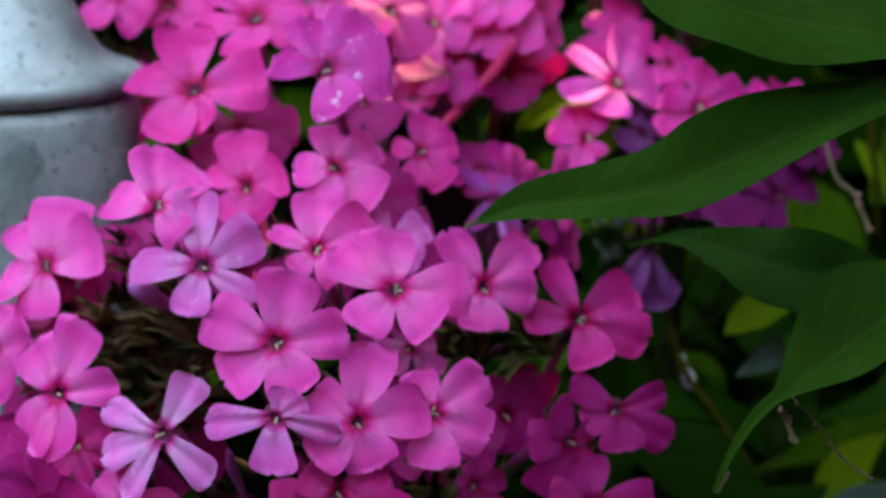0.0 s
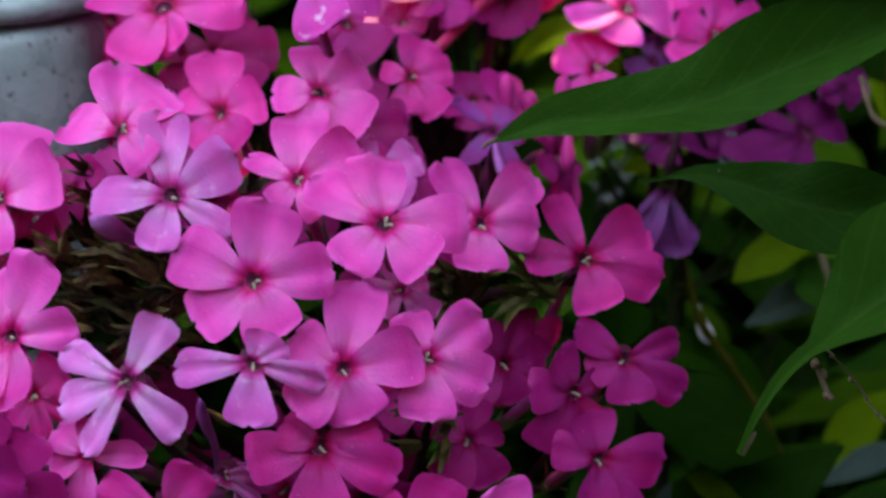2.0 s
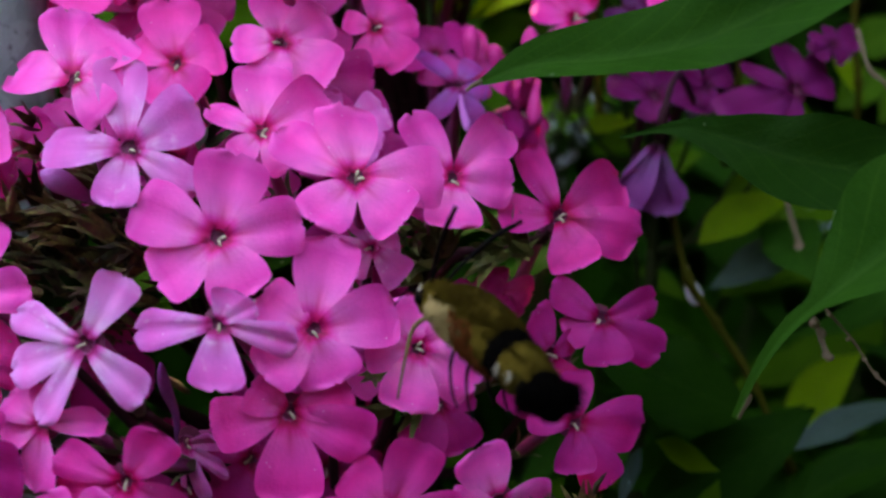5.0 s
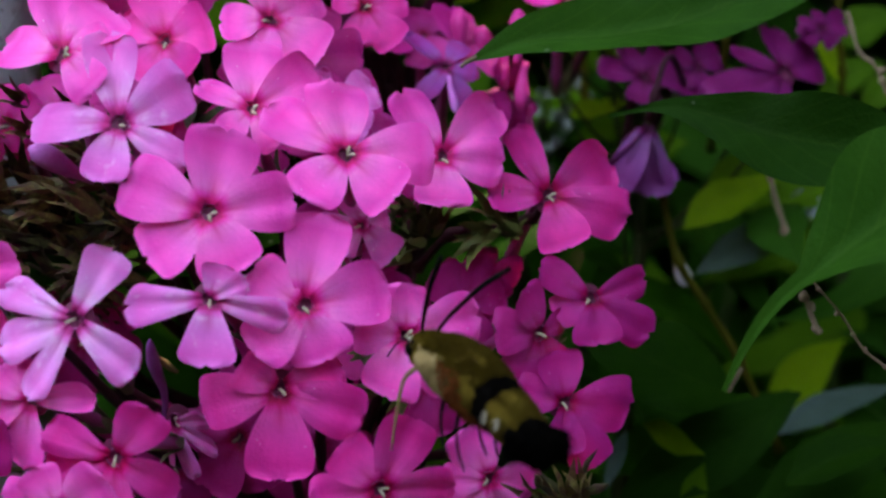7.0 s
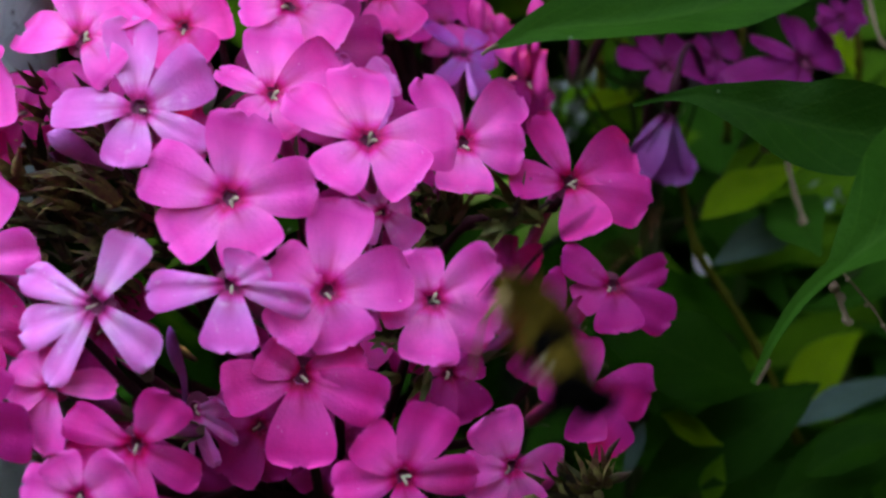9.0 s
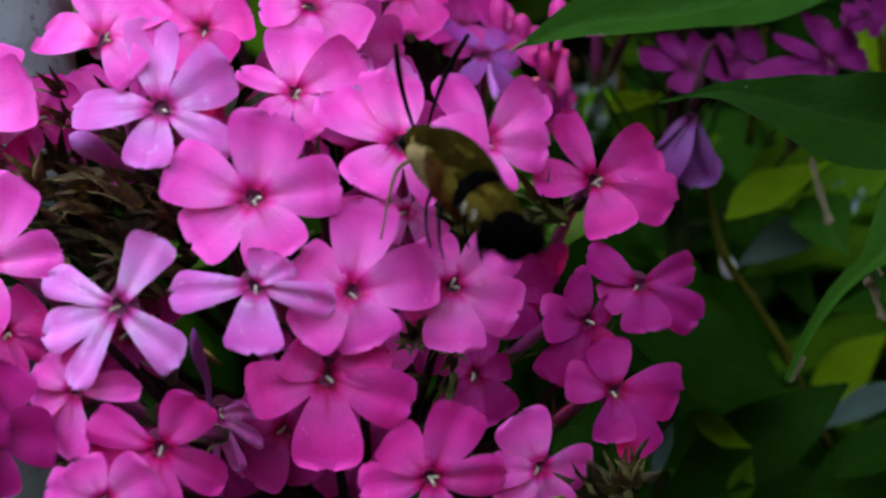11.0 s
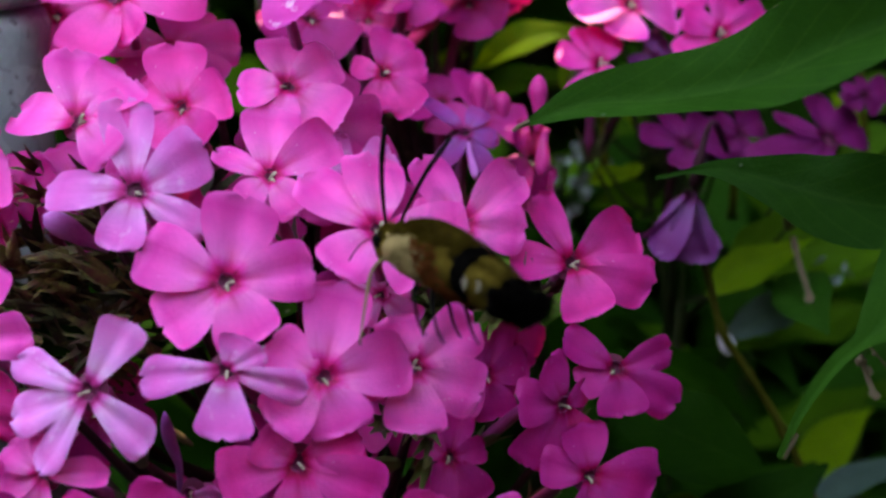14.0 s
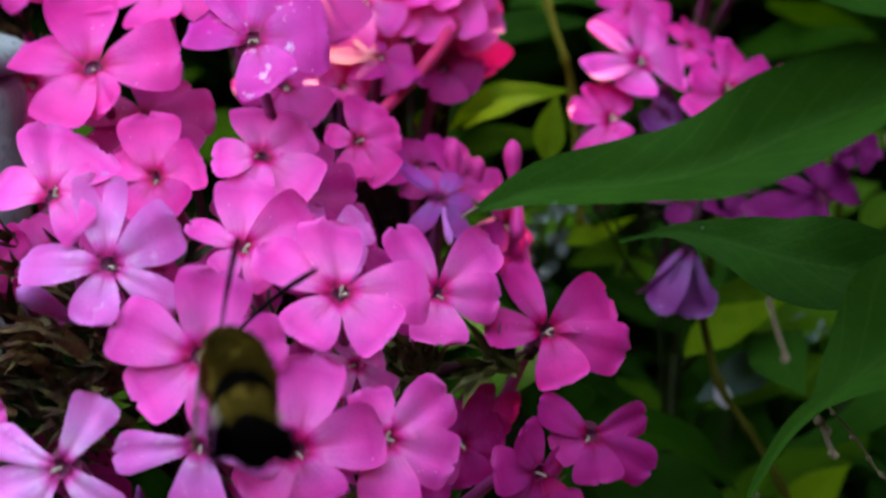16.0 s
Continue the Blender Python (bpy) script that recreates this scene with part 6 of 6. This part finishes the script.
def body_ring(profile, sides, name, mat, seed, rough=0.0004, flat=0.92, belly=None):
    """A body of revolution along x with a furry, uneven skin; profile: x, radius, sag."""
    rnd = random.Random(seed)
    verts, faces = [], []
    for x, r, s in profile:
        for k in range(sides):
            a = 2 * math.pi * k / sides
            q = r + rnd.uniform(-rough, rough)
            verts.append((x + rnd.uniform(-rough, rough), q * math.cos(a), q * flat * math.sin(a) + s))
    for i in range(len(profile) - 1):
        for k in range(sides):
            a, b = i * sides + k, i * sides + (k + 1) % sides
            faces.append((a, a + sides, b + sides, b))
    faces.append(tuple(range(sides)))
    faces.append(tuple(range((len(profile) - 1) * sides, len(profile) * sides))[::-1])
    me = mesh_of(name, verts, faces, mat)
    if belly:
        me.materials.append(belly)
        for poly in me.polygons:
            poly.material_index = 1 if poly.center.z < 0.0022 and poly.center.x > 0.0005 + 0.6 * poly.center.z else 0
    return me


def tuft(name, places, length, mat, seed, aim, spread=0.35, thick=0.0002):
    """Many fine hairs."""
    rnd = random.Random(seed)
    verts, faces = [], []
    for p, o in places:
        d = (Vector(o) + Vector(aim) + Vector((rnd.gauss(0, spread), rnd.gauss(0, spread), rnd.gauss(0, spread)))).normalized()
        s = d.orthogonal().normalized()
        t = d.cross(s)
        q, ln = len(verts), length * rnd.uniform(0.6, 1.2)
        p = Vector(p)
        verts += [p + s * thick, p - s * thick * 0.5 + t * thick, p - s * thick * 0.5 - t * thick, p + d * ln]
        faces += [(q, q + 1, q + 3), (q + 1, q + 2, q + 3), (q + 2, q, q + 3)]
    return mesh_of(name, verts, faces, mat)


def skin_points(profile, count, seed, low=-3.2, high=3.2):
    rnd = random.Random(seed)
    out = []
    for _ in range(count):
        i = rnd.randrange(len(profile) - 1)
        u = rnd.random()
        x, r, s = (profile[i][k] * (1 - u) + profile[i + 1][k] * u for k in range(3))
        a = rnd.uniform(low, high)
        o = (0, math.cos(a), math.sin(a))
        out.append(((x, r * math.cos(a) * 0.97, r * math.sin(a) * 0.9 + s), o))
    return out


PALE_FUR = plain("whitish fur", [(0.3, (0.30, 0.24, 0.15)), (0.7, (0.45, 0.38, 0.26))], 400, 0.85, 0.3, 0.0003, 0.0, 0.02)
moth_feelers = []


def build_moth():
    """x points to the head, z to the back; the origin lies in the thorax."""
    ob = thing("moth", Matrix(), "hovering clearwing moth, olive and black, furry", "moth")
    ob.scale = (0.80, 1.00, 1.03)
    thorax = [(0.0135, 0.0018, 0), (0.0120, 0.0032, 0.0002), (0.0085, 0.0043, 0.0005), (0.004, 0.0048, 0.0006), (-0.001, 0.0047, 0.0004), (-0.005, 0.0043, 0.0001), (-0.0075, 0.0037, -0.0002)]
    t = under("thorax", body_ring(thorax, 24, "thorax", OLIVE, 1, belly=CREAM), ob, Matrix(), "olive gold furry thorax")
    under("fur", tuft("fur", skin_points(thorax, 2600, 2, 0.45, 2.7), 0.0013, OLIVE, 3, (-1.8, 0, 0)), t, Matrix())
    under("chest", tuft("chest", [q for q in skin_points(thorax, 3400, 4, -3.7, 0.55) if q[0][0] > 0.0008 + 0.7 * q[0][2]], 0.0014, CREAM, 5, (-3.0, 0, 0), 0.2, 0.00011), t, Matrix(), "cream chest fur")
    under("side_streak", tuft("side_streak", [q for q in skin_points(thorax, 1800, 6, -3.6, 0.5) if -0.004 < q[0][0] - 0.8 * q[0][2] < 0.0020 and q[0][2] < 0.0022], 0.0024, RUST, 7, (-2.2, 0, -0.1), 0.22, 0.00022), t, Matrix(), "rust red streak")
    segs = [("abdomen_band", BLACK, [(-0.0068, 0.0037, 0), (-0.009, 0.0039, -0.0003), (-0.0115, 0.0037, -0.0006)], "black band"),
            ("abdomen", OLIVE, [(-0.0113, 0.0037, -0.0006), (-0.0135, 0.0037, -0.0009), (-0.0165, 0.0034, -0.0014), (-0.0185, 0.0031, -0.0018)], "olive furry abdomen"),
            ("tail_band", BLACK, [(-0.0183, 0.0031, -0.0018), (-0.0205, 0.0029, -0.0022), (-0.0225, 0.0024, -0.0026), (-0.0235, 0.0015, -0.0028)], "black tail end")]
    for k, (name, mat, prof, label) in enumerate(segs):
        s = under(name, body_ring(prof, 22, name, mat, 10 + k, 0.0003), ob, Matrix(), label)
        under("fur", tuft("fur", skin_points(prof, 700, 20 + k), 0.0010, mat, 30 + k, (-2.0, 0, 0)), s, Matrix())
    for side in (-1, 1):
        pts = [((-0.0195 + 0.001 * (i % 3), side * 0.0023 + 0.0010 * math.sin(i), -0.0022 + 0.0014 * math.cos(i * 1.7)), (0, side * 0.8, 0)) for i in range(260)]
        under("tail_tuft", tuft("tail_tuft", pts, 0.0048, BLACK, 40 + side, (-1.6, side * 0.12, -0.1), 0.20, 0.0003), ob, Matrix(), "black fan of tail hairs")
    pts = [((-0.021, 0.0009 * math.sin(i), -0.002 + 0.0008 * math.cos(i * 2.1)), (0, 0, 0)) for i in range(160)]
    under("tail_tuft", tuft("tail_tuft", pts, 0.0030, BLACK, 44, (-1.5, 0, -0.1), 0.2, 0.0003), ob, Matrix(), "black middle of the tail fan")
    for side in (-1, 1):
        pts = [((-0.0115 - 0.0035 * (i % 2), side * 0.0036, -0.0016 + 0.0003 * (i % 5)), (0, side, 0)) for i in range(30)]
        under("side_spot", tuft("side_spot", pts, 0.0021, PALE_FUR, 47 + side, (-1.2, 0, -0.3), 0.34, 0.00016), ob, Matrix(), "cream side spots")
    head_prof = [(0.0120, 0.0026, 0), (0.0140, 0.0030, 0), (0.0160, 0.0026, -0.0002), (0.0172, 0.0014, -0.0004)]
    h = under("head", body_ring(head_prof, 18, "head", OLIVE, 50, 0.0002), ob, Matrix(), "olive furry head")
    under("fur", tuft("fur", skin_points(head_prof, 350, 51, 0.3, 2.8), 0.0013, OLIVE, 52, (-0.6, 0, 0.2)), h, Matrix())
    for side in (-1, 1):
        bm = bmesh.new()
        bmesh.ops.create_uvsphere(bm, u_segments=14, v_segments=10, radius=0.00125)
        part("eye", bm, DARK, h, "dark compound eye", pose(0.0148, side * 0.0024, 0.0004))
        root = Vector((0.0152, side * 0.0009, 0.0015))
        line = smooth_line([(0, 0, 0), (-0.0008, 0.0009, 0.0045), (-0.0026, 0.0019, 0.0095), (-0.0054, 0.0028, 0.0142)] if side > 0 else
                           [(0, 0, 0), (-0.0014, -0.0021, 0.0045), (-0.0040, -0.0046, 0.0092), (-0.0074, -0.0070, 0.0130)], 5)
        feeler = under("antenna", tube_mesh("antenna", line, [0.00020 + 0.00032 * (i / (len(line) - 1)) ** 0.8 * (1 if i < len(line) - 2 else 0.6) for i in range(len(line))], DARK, 7), h, Matrix.Translation(root), "black clubbed antenna")
        moth_feelers.append((feeler, root, side))
        palp = [Vector((0.0150, side * 0.0008, -0.0010)), Vector((0.0165, side * 0.0009, -0.0009)), Vector((0.0182, side * 0.0007, 0.0002)), Vector((0.0190, side * 0.0005, 0.0012))]
        under("palp", tube_mesh("palp", palp, [0.0004, 0.0006, 0.0005, 0.0002], PALE_FUR, 7), h, Matrix(), "whitish palp")
        if side > 0:
            line = smooth_line([(0.0120, 0.0020, -0.0014), (0.0136, 0.0034, -0.0040), (0.0134, 0.0036, -0.0090), (0.0130, 0.0034, -0.0150)], 4)
        else:
            line = smooth_line([(0.0110, -0.0020, -0.0022), (0.0150, -0.0034, -0.0030), (0.0195, -0.0036, -0.0012), (0.0230, -0.0040, -0.0002)], 4)
        under("leg", tube_mesh("leg", line, [0.00042 - 0.00024 * i / len(line) for i in range(len(line))], CREAM, 6), ob, Matrix(), "cream foreleg")
        for x in (0.003, -0.002):
            line = smooth_line([(x, side * 0.0020, -0.0036), (x - 0.002, side * 0.0032, -0.0056), (x - 0.0045, side * 0.0034, -0.0085), (x - 0.007, side * 0.0034, -0.0100)], 4)
            under("leg", tube_mesh("leg", line, [0.00035 - 0.0002 * i / len(line) for i in range(len(line))], DARK, 6), ob, Matrix(), "dark thin leg")
    line = smooth_line([(0.0168, 0, -0.0006), (0.0200, 0, -0.0002), (0.0235, 0, -0.0016), (0.026, 0, -0.0045)], 5)
    under("proboscis", tube_mesh("proboscis", line, [0.00012] * len(line), DARK, 6), h, Matrix())
    wings = []
    for side in (-1, 1):
        for name, root, length, chord, sweep in (("forewing", 0.006, 0.021, 0.0075, 12), ("hindwing", 0.000, 0.0125, 0.0065, 38)):
            verts, faces, uvs = [], [], []
            n, c = 12, 5
            for i in range(n + 1):
                u = i / n
                w = chord * (0.25 + 0.75 * math.sin(math.pi * min(1, u * 0.86 + 0.06)) ** 0.7) * (1 if u < 0.9 else 0.8)
                for j in range(c + 1):
                    v = j / c
                    x = -math.sin(radians(sweep)) * length * u + 0.0015 * math.sin(u * 2.6) - v * w
                    verts.append((x, side * math.cos(radians(sweep)) * length * u, 0.0004 * math.sin(v * 9)))
                    uvs.append((u, min(v, 1 - v, (1 - u) * 1.2)))
            for i in range(n):
                for j in range(c):
                    a = i * (c + 1) + j
                    faces.append((a, a + 1, a + c + 2, a + c + 1))
            w = under(name, mesh_of(name, verts, faces, CLEAR, uvs), ob, pose(root, side * 0.003, 0.003), "transparent wing with a red-brown edge")
            wings.append((w, root, side))
    return ob, wings


moth, moth_wings = build_moth()


def sway(plant, rows):
    """A plant that leans in the wind about its foot: seconds, degrees about x, degrees about y."""
    place = plant.matrix_basis.copy()
    walk(plant, [(t, place @ pose(0, 0, 0, rx, ry, 0)) for t, rx, ry in rows])


def nod(head, rows):
    """A flower that gives way under the moth: seconds, metres to the right and up, degrees of turn in its own plane, degrees forward."""
    place = head.matrix_basis.copy()
    walk(head, [(t, Matrix.Translation((dx, 0, dz)) @ place @ pose(0, 0, 0, tip, 0, turn)) for t, dx, dz, turn, tip in rows])


def hovering(rows, spans):
    """The poses of a flight, with a quick tremor of the body while it hangs in the air between two flowers."""
    poses = [(t, Matrix.Translation(Vector(p) + Vector(ahead) * 0.0010) @ frame_of(back_way, ahead)) for t, p, ahead, back_way in rows]
    rnd = random.Random(77)
    for first, last in spans:
        for k in range(math.ceil(first * FPS), math.floor(last * FPS) + 1):
            t = k / FPS
            before = [r for r in rows if r[0] <= t + 1e-6][-1]
            after = ([r for r in rows if r[0] > t + 1e-6] or [before])[0]
            u = (t - before[0]) / (after[0] - before[0]) if after is not before else 0.0
            p, ahead, back_way = (Vector(before[i]).lerp(Vector(after[i]), u) for i in (1, 2, 3))
            beat = (0, 1, -1)[k % 3]
            p += ahead * 0.0010 + Vector((0.0012, 0, 0.0019)) * beat * rnd.uniform(0.7, 1.3)
            poses = [r for r in poses if abs(r[0] - t) > 0.5 / FPS] + [(t, Matrix.Translation(p) @ frame_of(back_way, ahead))]
    return sorted(poses, key=lambda r: r[0])


def motions():
    # seconds, place, the way the head points, the way the back faces
    flight = [
        (0, (0.0218, -0.0499, 0.7743), (-0.384, 0.923, -0.038), (0.135, 0.097, 0.986)),
        (1.5, (0.0191, -0.0504, 0.7742), (-0.343, 0.934, -0.101), (0.100, 0.143, 0.985)),
        (2.4, (0.0199, -0.0473, 0.7852), (-0.216, 0.973, -0.084), (0.070, 0.101, 0.992)),
        (3, (0.0179, -0.0326, 0.7970), (-0.214, 0.977, 0.008), (0.092, 0.012, 0.996)),
        (3.2, (0.0118, -0.0374, 0.8141), (-0.291, 0.957, -0.015), (0.115, 0.050, 0.992)),
        (3.5, (0.0064, -0.0335, 0.8220), (-0.332, 0.928, 0.170), (0.205, -0.105, 0.973)),
        (3.8, (0.0043, -0.0325, 0.8258), (-0.312, 0.938, 0.150), (0.186, -0.094, 0.978)),
        (4, (0.0070, -0.0320, 0.8271), (-0.332, 0.931, 0.148), (0.195, -0.085, 0.977)),
        (4.2, (0.0077, -0.0312, 0.8283), (-0.557, 0.822, 0.120), (0.230, 0.013, 0.973)),
        (5.2, (0.0042, -0.0331, 0.8217), (-0.578, 0.806, 0.129), (0.243, 0.019, 0.970)),
        (6.3, (0.0030, -0.0358, 0.8148), (-0.560, 0.825, 0.079), (0.205, 0.045, 0.978)),
        (7, (0.0044, -0.0363, 0.8135), (-0.552, 0.830, 0.076), (0.200, 0.043, 0.979)),
        (7.6, (0.0037, -0.0363, 0.8138), (-0.560, 0.827, 0.050), (0.186, 0.066, 0.980)),
        (8.2, (0.0033, -0.0366, 0.8129), (-0.563, 0.825, 0.051), (0.187, 0.068, 0.980)),
        (8.5, (0.0032, -0.0367, 0.8133), (-0.549, 0.836, 0.029), (0.170, 0.077, 0.982)),
        (8.8, (0.0069, -0.0257, 0.8126), (-0.329, 0.920, 0.214), (0.224, -0.144, 0.964)),
        (9, (0.0110, -0.0253, 0.8153), (-0.337, 0.929, 0.156), (0.201, -0.091, 0.975)),
        (9.2, (0.0123, -0.0240, 0.8159), (-0.596, 0.799, 0.078), (0.210, 0.062, 0.976)),
        (9.6, (0.0084, -0.0214, 0.8220), (-0.417, 0.858, 0.300), (0.265, -0.200, 0.943)),
        (9.8, (0.0030, -0.0209, 0.8274), (-0.402, 0.893, 0.199), (0.224, -0.115, 0.968)),
        (10, (0.0005, -0.0199, 0.8307), (-0.422, 0.891, 0.169), (0.218, -0.081, 0.973)),
        (10.2, (-0.0029, -0.0190, 0.8330), (-0.367, 0.897, 0.247), (0.228, -0.171, 0.958)),
        (11.2, (-0.0048, -0.0176, 0.8367), (-0.518, 0.839, 0.164), (0.260, -0.027, 0.965)),
        (12.3, (-0.0049, -0.0223, 0.8380), (-0.588, 0.809, 0.032), (0.197, 0.105, 0.975)),
        (12.5, (-0.0050, -0.0224, 0.8369), (-0.596, 0.801, 0.053), (0.213, 0.094, 0.973)),
        (13.1, (-0.0047, -0.0226, 0.8374), (-0.584, 0.811, 0.007), (0.180, 0.121, 0.976)),
        (13.6, (-0.0034, -0.0222, 0.8370), (-0.652, 0.758, -0.028), (0.167, 0.178, 0.970)),
        (13.9, (-0.0026, -0.0219, 0.8374), (-0.668, 0.744, -0.017), (0.176, 0.180, 0.968)),
        (14.3, (-0.0037, -0.0200, 0.8439), (-0.574, 0.802, 0.165), (0.283, 0.005, 0.959)),
        (14.5, (-0.0028, -0.0172, 0.8517), (-0.625, 0.775, 0.094), (0.251, 0.086, 0.964)),
        (14.6, (-0.0012, -0.0162, 0.8538), (-0.658, 0.748, 0.084), (0.251, 0.112, 0.962)),
        (15, (-0.0061, -0.0309, 0.8537), (-0.640, 0.765, -0.074), (0.107, 0.184, 0.977)),
        (15.2, (-0.0095, -0.0314, 0.8510), (-0.554, 0.832, 0.024), (0.188, 0.097, 0.977)),
        (15.5, (-0.0200, -0.0333, 0.8449), (-0.491, 0.859, 0.146), (0.254, -0.019, 0.967)),
        (15.6, (-0.0230, -0.0343, 0.8427), (-0.477, 0.871, 0.120), (0.233, -0.006, 0.972)),
        (16, (-0.0271, -0.0362, 0.8362), (-0.250, 0.966, 0.062), (0.131, -0.030, 0.991)),
    ]
    walk(moth, hovering(flight, ((3.3, 4.1), (8.7, 10.1), (14.3, 16.0))))
    beats = [k / 10 for k in range(161)]
    for wing, root, side in moth_wings:
        rows = []
        for k, t in enumerate(beats):
            up = (52, -28, 30, -40, 10)[k % 5]
            rows.append((t, pose(root, side * 0.003, 0.003, side * up, 0, 0)))
        walk(wing, rows)
    # the feelers swing forward while it feeds at the upper flower, and to one side as it leaves it
    for feeler, root, side in moth_feelers:
        walk(feeler, [(t, Matrix.Translation(root) @ pose(0, 0, 0, roll, turn, 0)) for t, turn, roll in ((0, 0, 0), (8.6, 0, 0), (9.6, 8, -24), (10.0, 14, -46), (10.3, 16, -40), (12.3, 30, 0), (14.0, 30, 0), (14.2, 20, -14), (14.5, 12, -46), (14.9, 10, -48), (15.1, 8, -30), (15.3, 6, 10), (16, 6, 14))])
    nod(pressed_flower, ((0, 0, 0, 0, 0), (3.2, 0, 0, 0, 0), (3.6, 0.0015, -0.0008, 0, 0), (4.2, 0.0025, -0.0016, 0, 0), (5.3, 0.0026, -0.0060, -16, 5), (6.3, 0.0024, -0.0068, -20, 6),
                         (8.5, 0.0024, -0.0068, -20, 6), (8.8, 0.0034, -0.0048, -12, 4), (9.0, 0.0030, -0.0030, -6, 2), (9.3, 0.0028, -0.0014, 0, 0), (10.2, 0.0026, -0.0012, 0, 0), (12.3, 0.0008, -0.0002, 0, 0), (16, 0, 0, 0, 0)))
    nod(visited_flower, ((0, 0, 0, 0, 0), (9.6, 0, 0, 0, 0), (10.2, 0.0006, -0.0004, 0, 0), (12.3, 0.0020, -0.0012, -4, 0), (14.0, 0.0020, -0.0012, -4, 0), (14.4, 0.0004, -0.0002, 0, 0), (16, 0, 0, 0, 0)))
    sway(leafy_plant, ((0, 0.86, -0.37), (1.5, 0.65, -0.21), (2.5, 0.39, -0.12), (3.5, 0.56, -0.21), (4, 0.25, -0.15), (7, 0.00, 0.00), (8, -0.06, -0.01), (9, 0.18, -0.01), (9.5, 0.22, -0.04), (10, 0.36, -0.05), (12.5, 0.11, 0.30), (13.5, 0.15, 0.33), (14.5, 0.21, 0.35), (15, 0.39, 0.32), (16, 0.99, 0.06)))
    sway(drooping_plant, ((0, -0.21, -0.07), (0.5, -0.18, -0.05), (1, -0.15, -0.06), (1.5, -0.06, -0.07), (2, -0.01, -0.06), (2.5, 0.09, -0.08), (3, 0.17, -0.05), (3.5, 0.03, -0.04), (4, 0.09, -0.03), (6.5, 0.06, 0.02), (7, 0.00, 0.00), (7.5, -0.05, -0.01), (8, 0.06, -0.02), (8.5, 0.09, -0.01), (9, 0.15, 0.01), (9.5, 0.23, 0.03), (10, 0.21, 0.02), (12.5, 0.15, 0.15), (13, -0.06, 0.22), (13.5, -0.15, 0.26), (14, -0.14, 0.29), (14.5, -0.04, 0.24), (15, 0.22, 0.17), (15.5, 0.05, 0.18), (16, -0.43, 0.21)))
    sway(low_plant, ((0, 0.01, -0.56), (0.5, 0.01, -0.51), (1, -0.01, -0.47), (1.5, 0.08, -0.43), (2, 0.15, -0.41), (2.5, 0.18, -0.37), (3, 0.14, -0.30), (3.5, 0.10, -0.24), (4, 0.20, -0.16), (6.5, -0.04, -0.03), (7, 0.00, 0.00), (7.5, -0.10, 0.02), (8, -0.06, 0.07), (8.5, -0.04, 0.05), (9, -0.02, 0.02), (9.5, 0.10, 0.02), (10, 0.14, -0.00), (12.5, -0.09, 0.15), (13, -0.10, 0.23), (13.5, -0.07, 0.29), (14, 0.01, 0.31), (14.5, -0.06, 0.44), (15, -0.26, 0.62), (15.5, -0.21, 0.78), (16, -0.35, 0.70)))
    sway(back_plant, ((0, 0.00, 0.00), (0.5, 0.02, 0.04), (1, -0.02, 0.05), (1.5, -0.03, 0.07), (2, 0.02, 0.08), (2.5, 0.07, 0.09), (3, 0.05, 0.12), (3.5, 0.03, 0.15), (4, -0.06, 0.22), (13, -0.36, 0.48), (13.5, -0.34, 0.53), (14, -0.39, 0.56), (14.5, -0.63, 0.77), (15, -0.80, 1.04), (15.5, -0.83, 1.20), (16, -0.91, 1.16)))


motions()
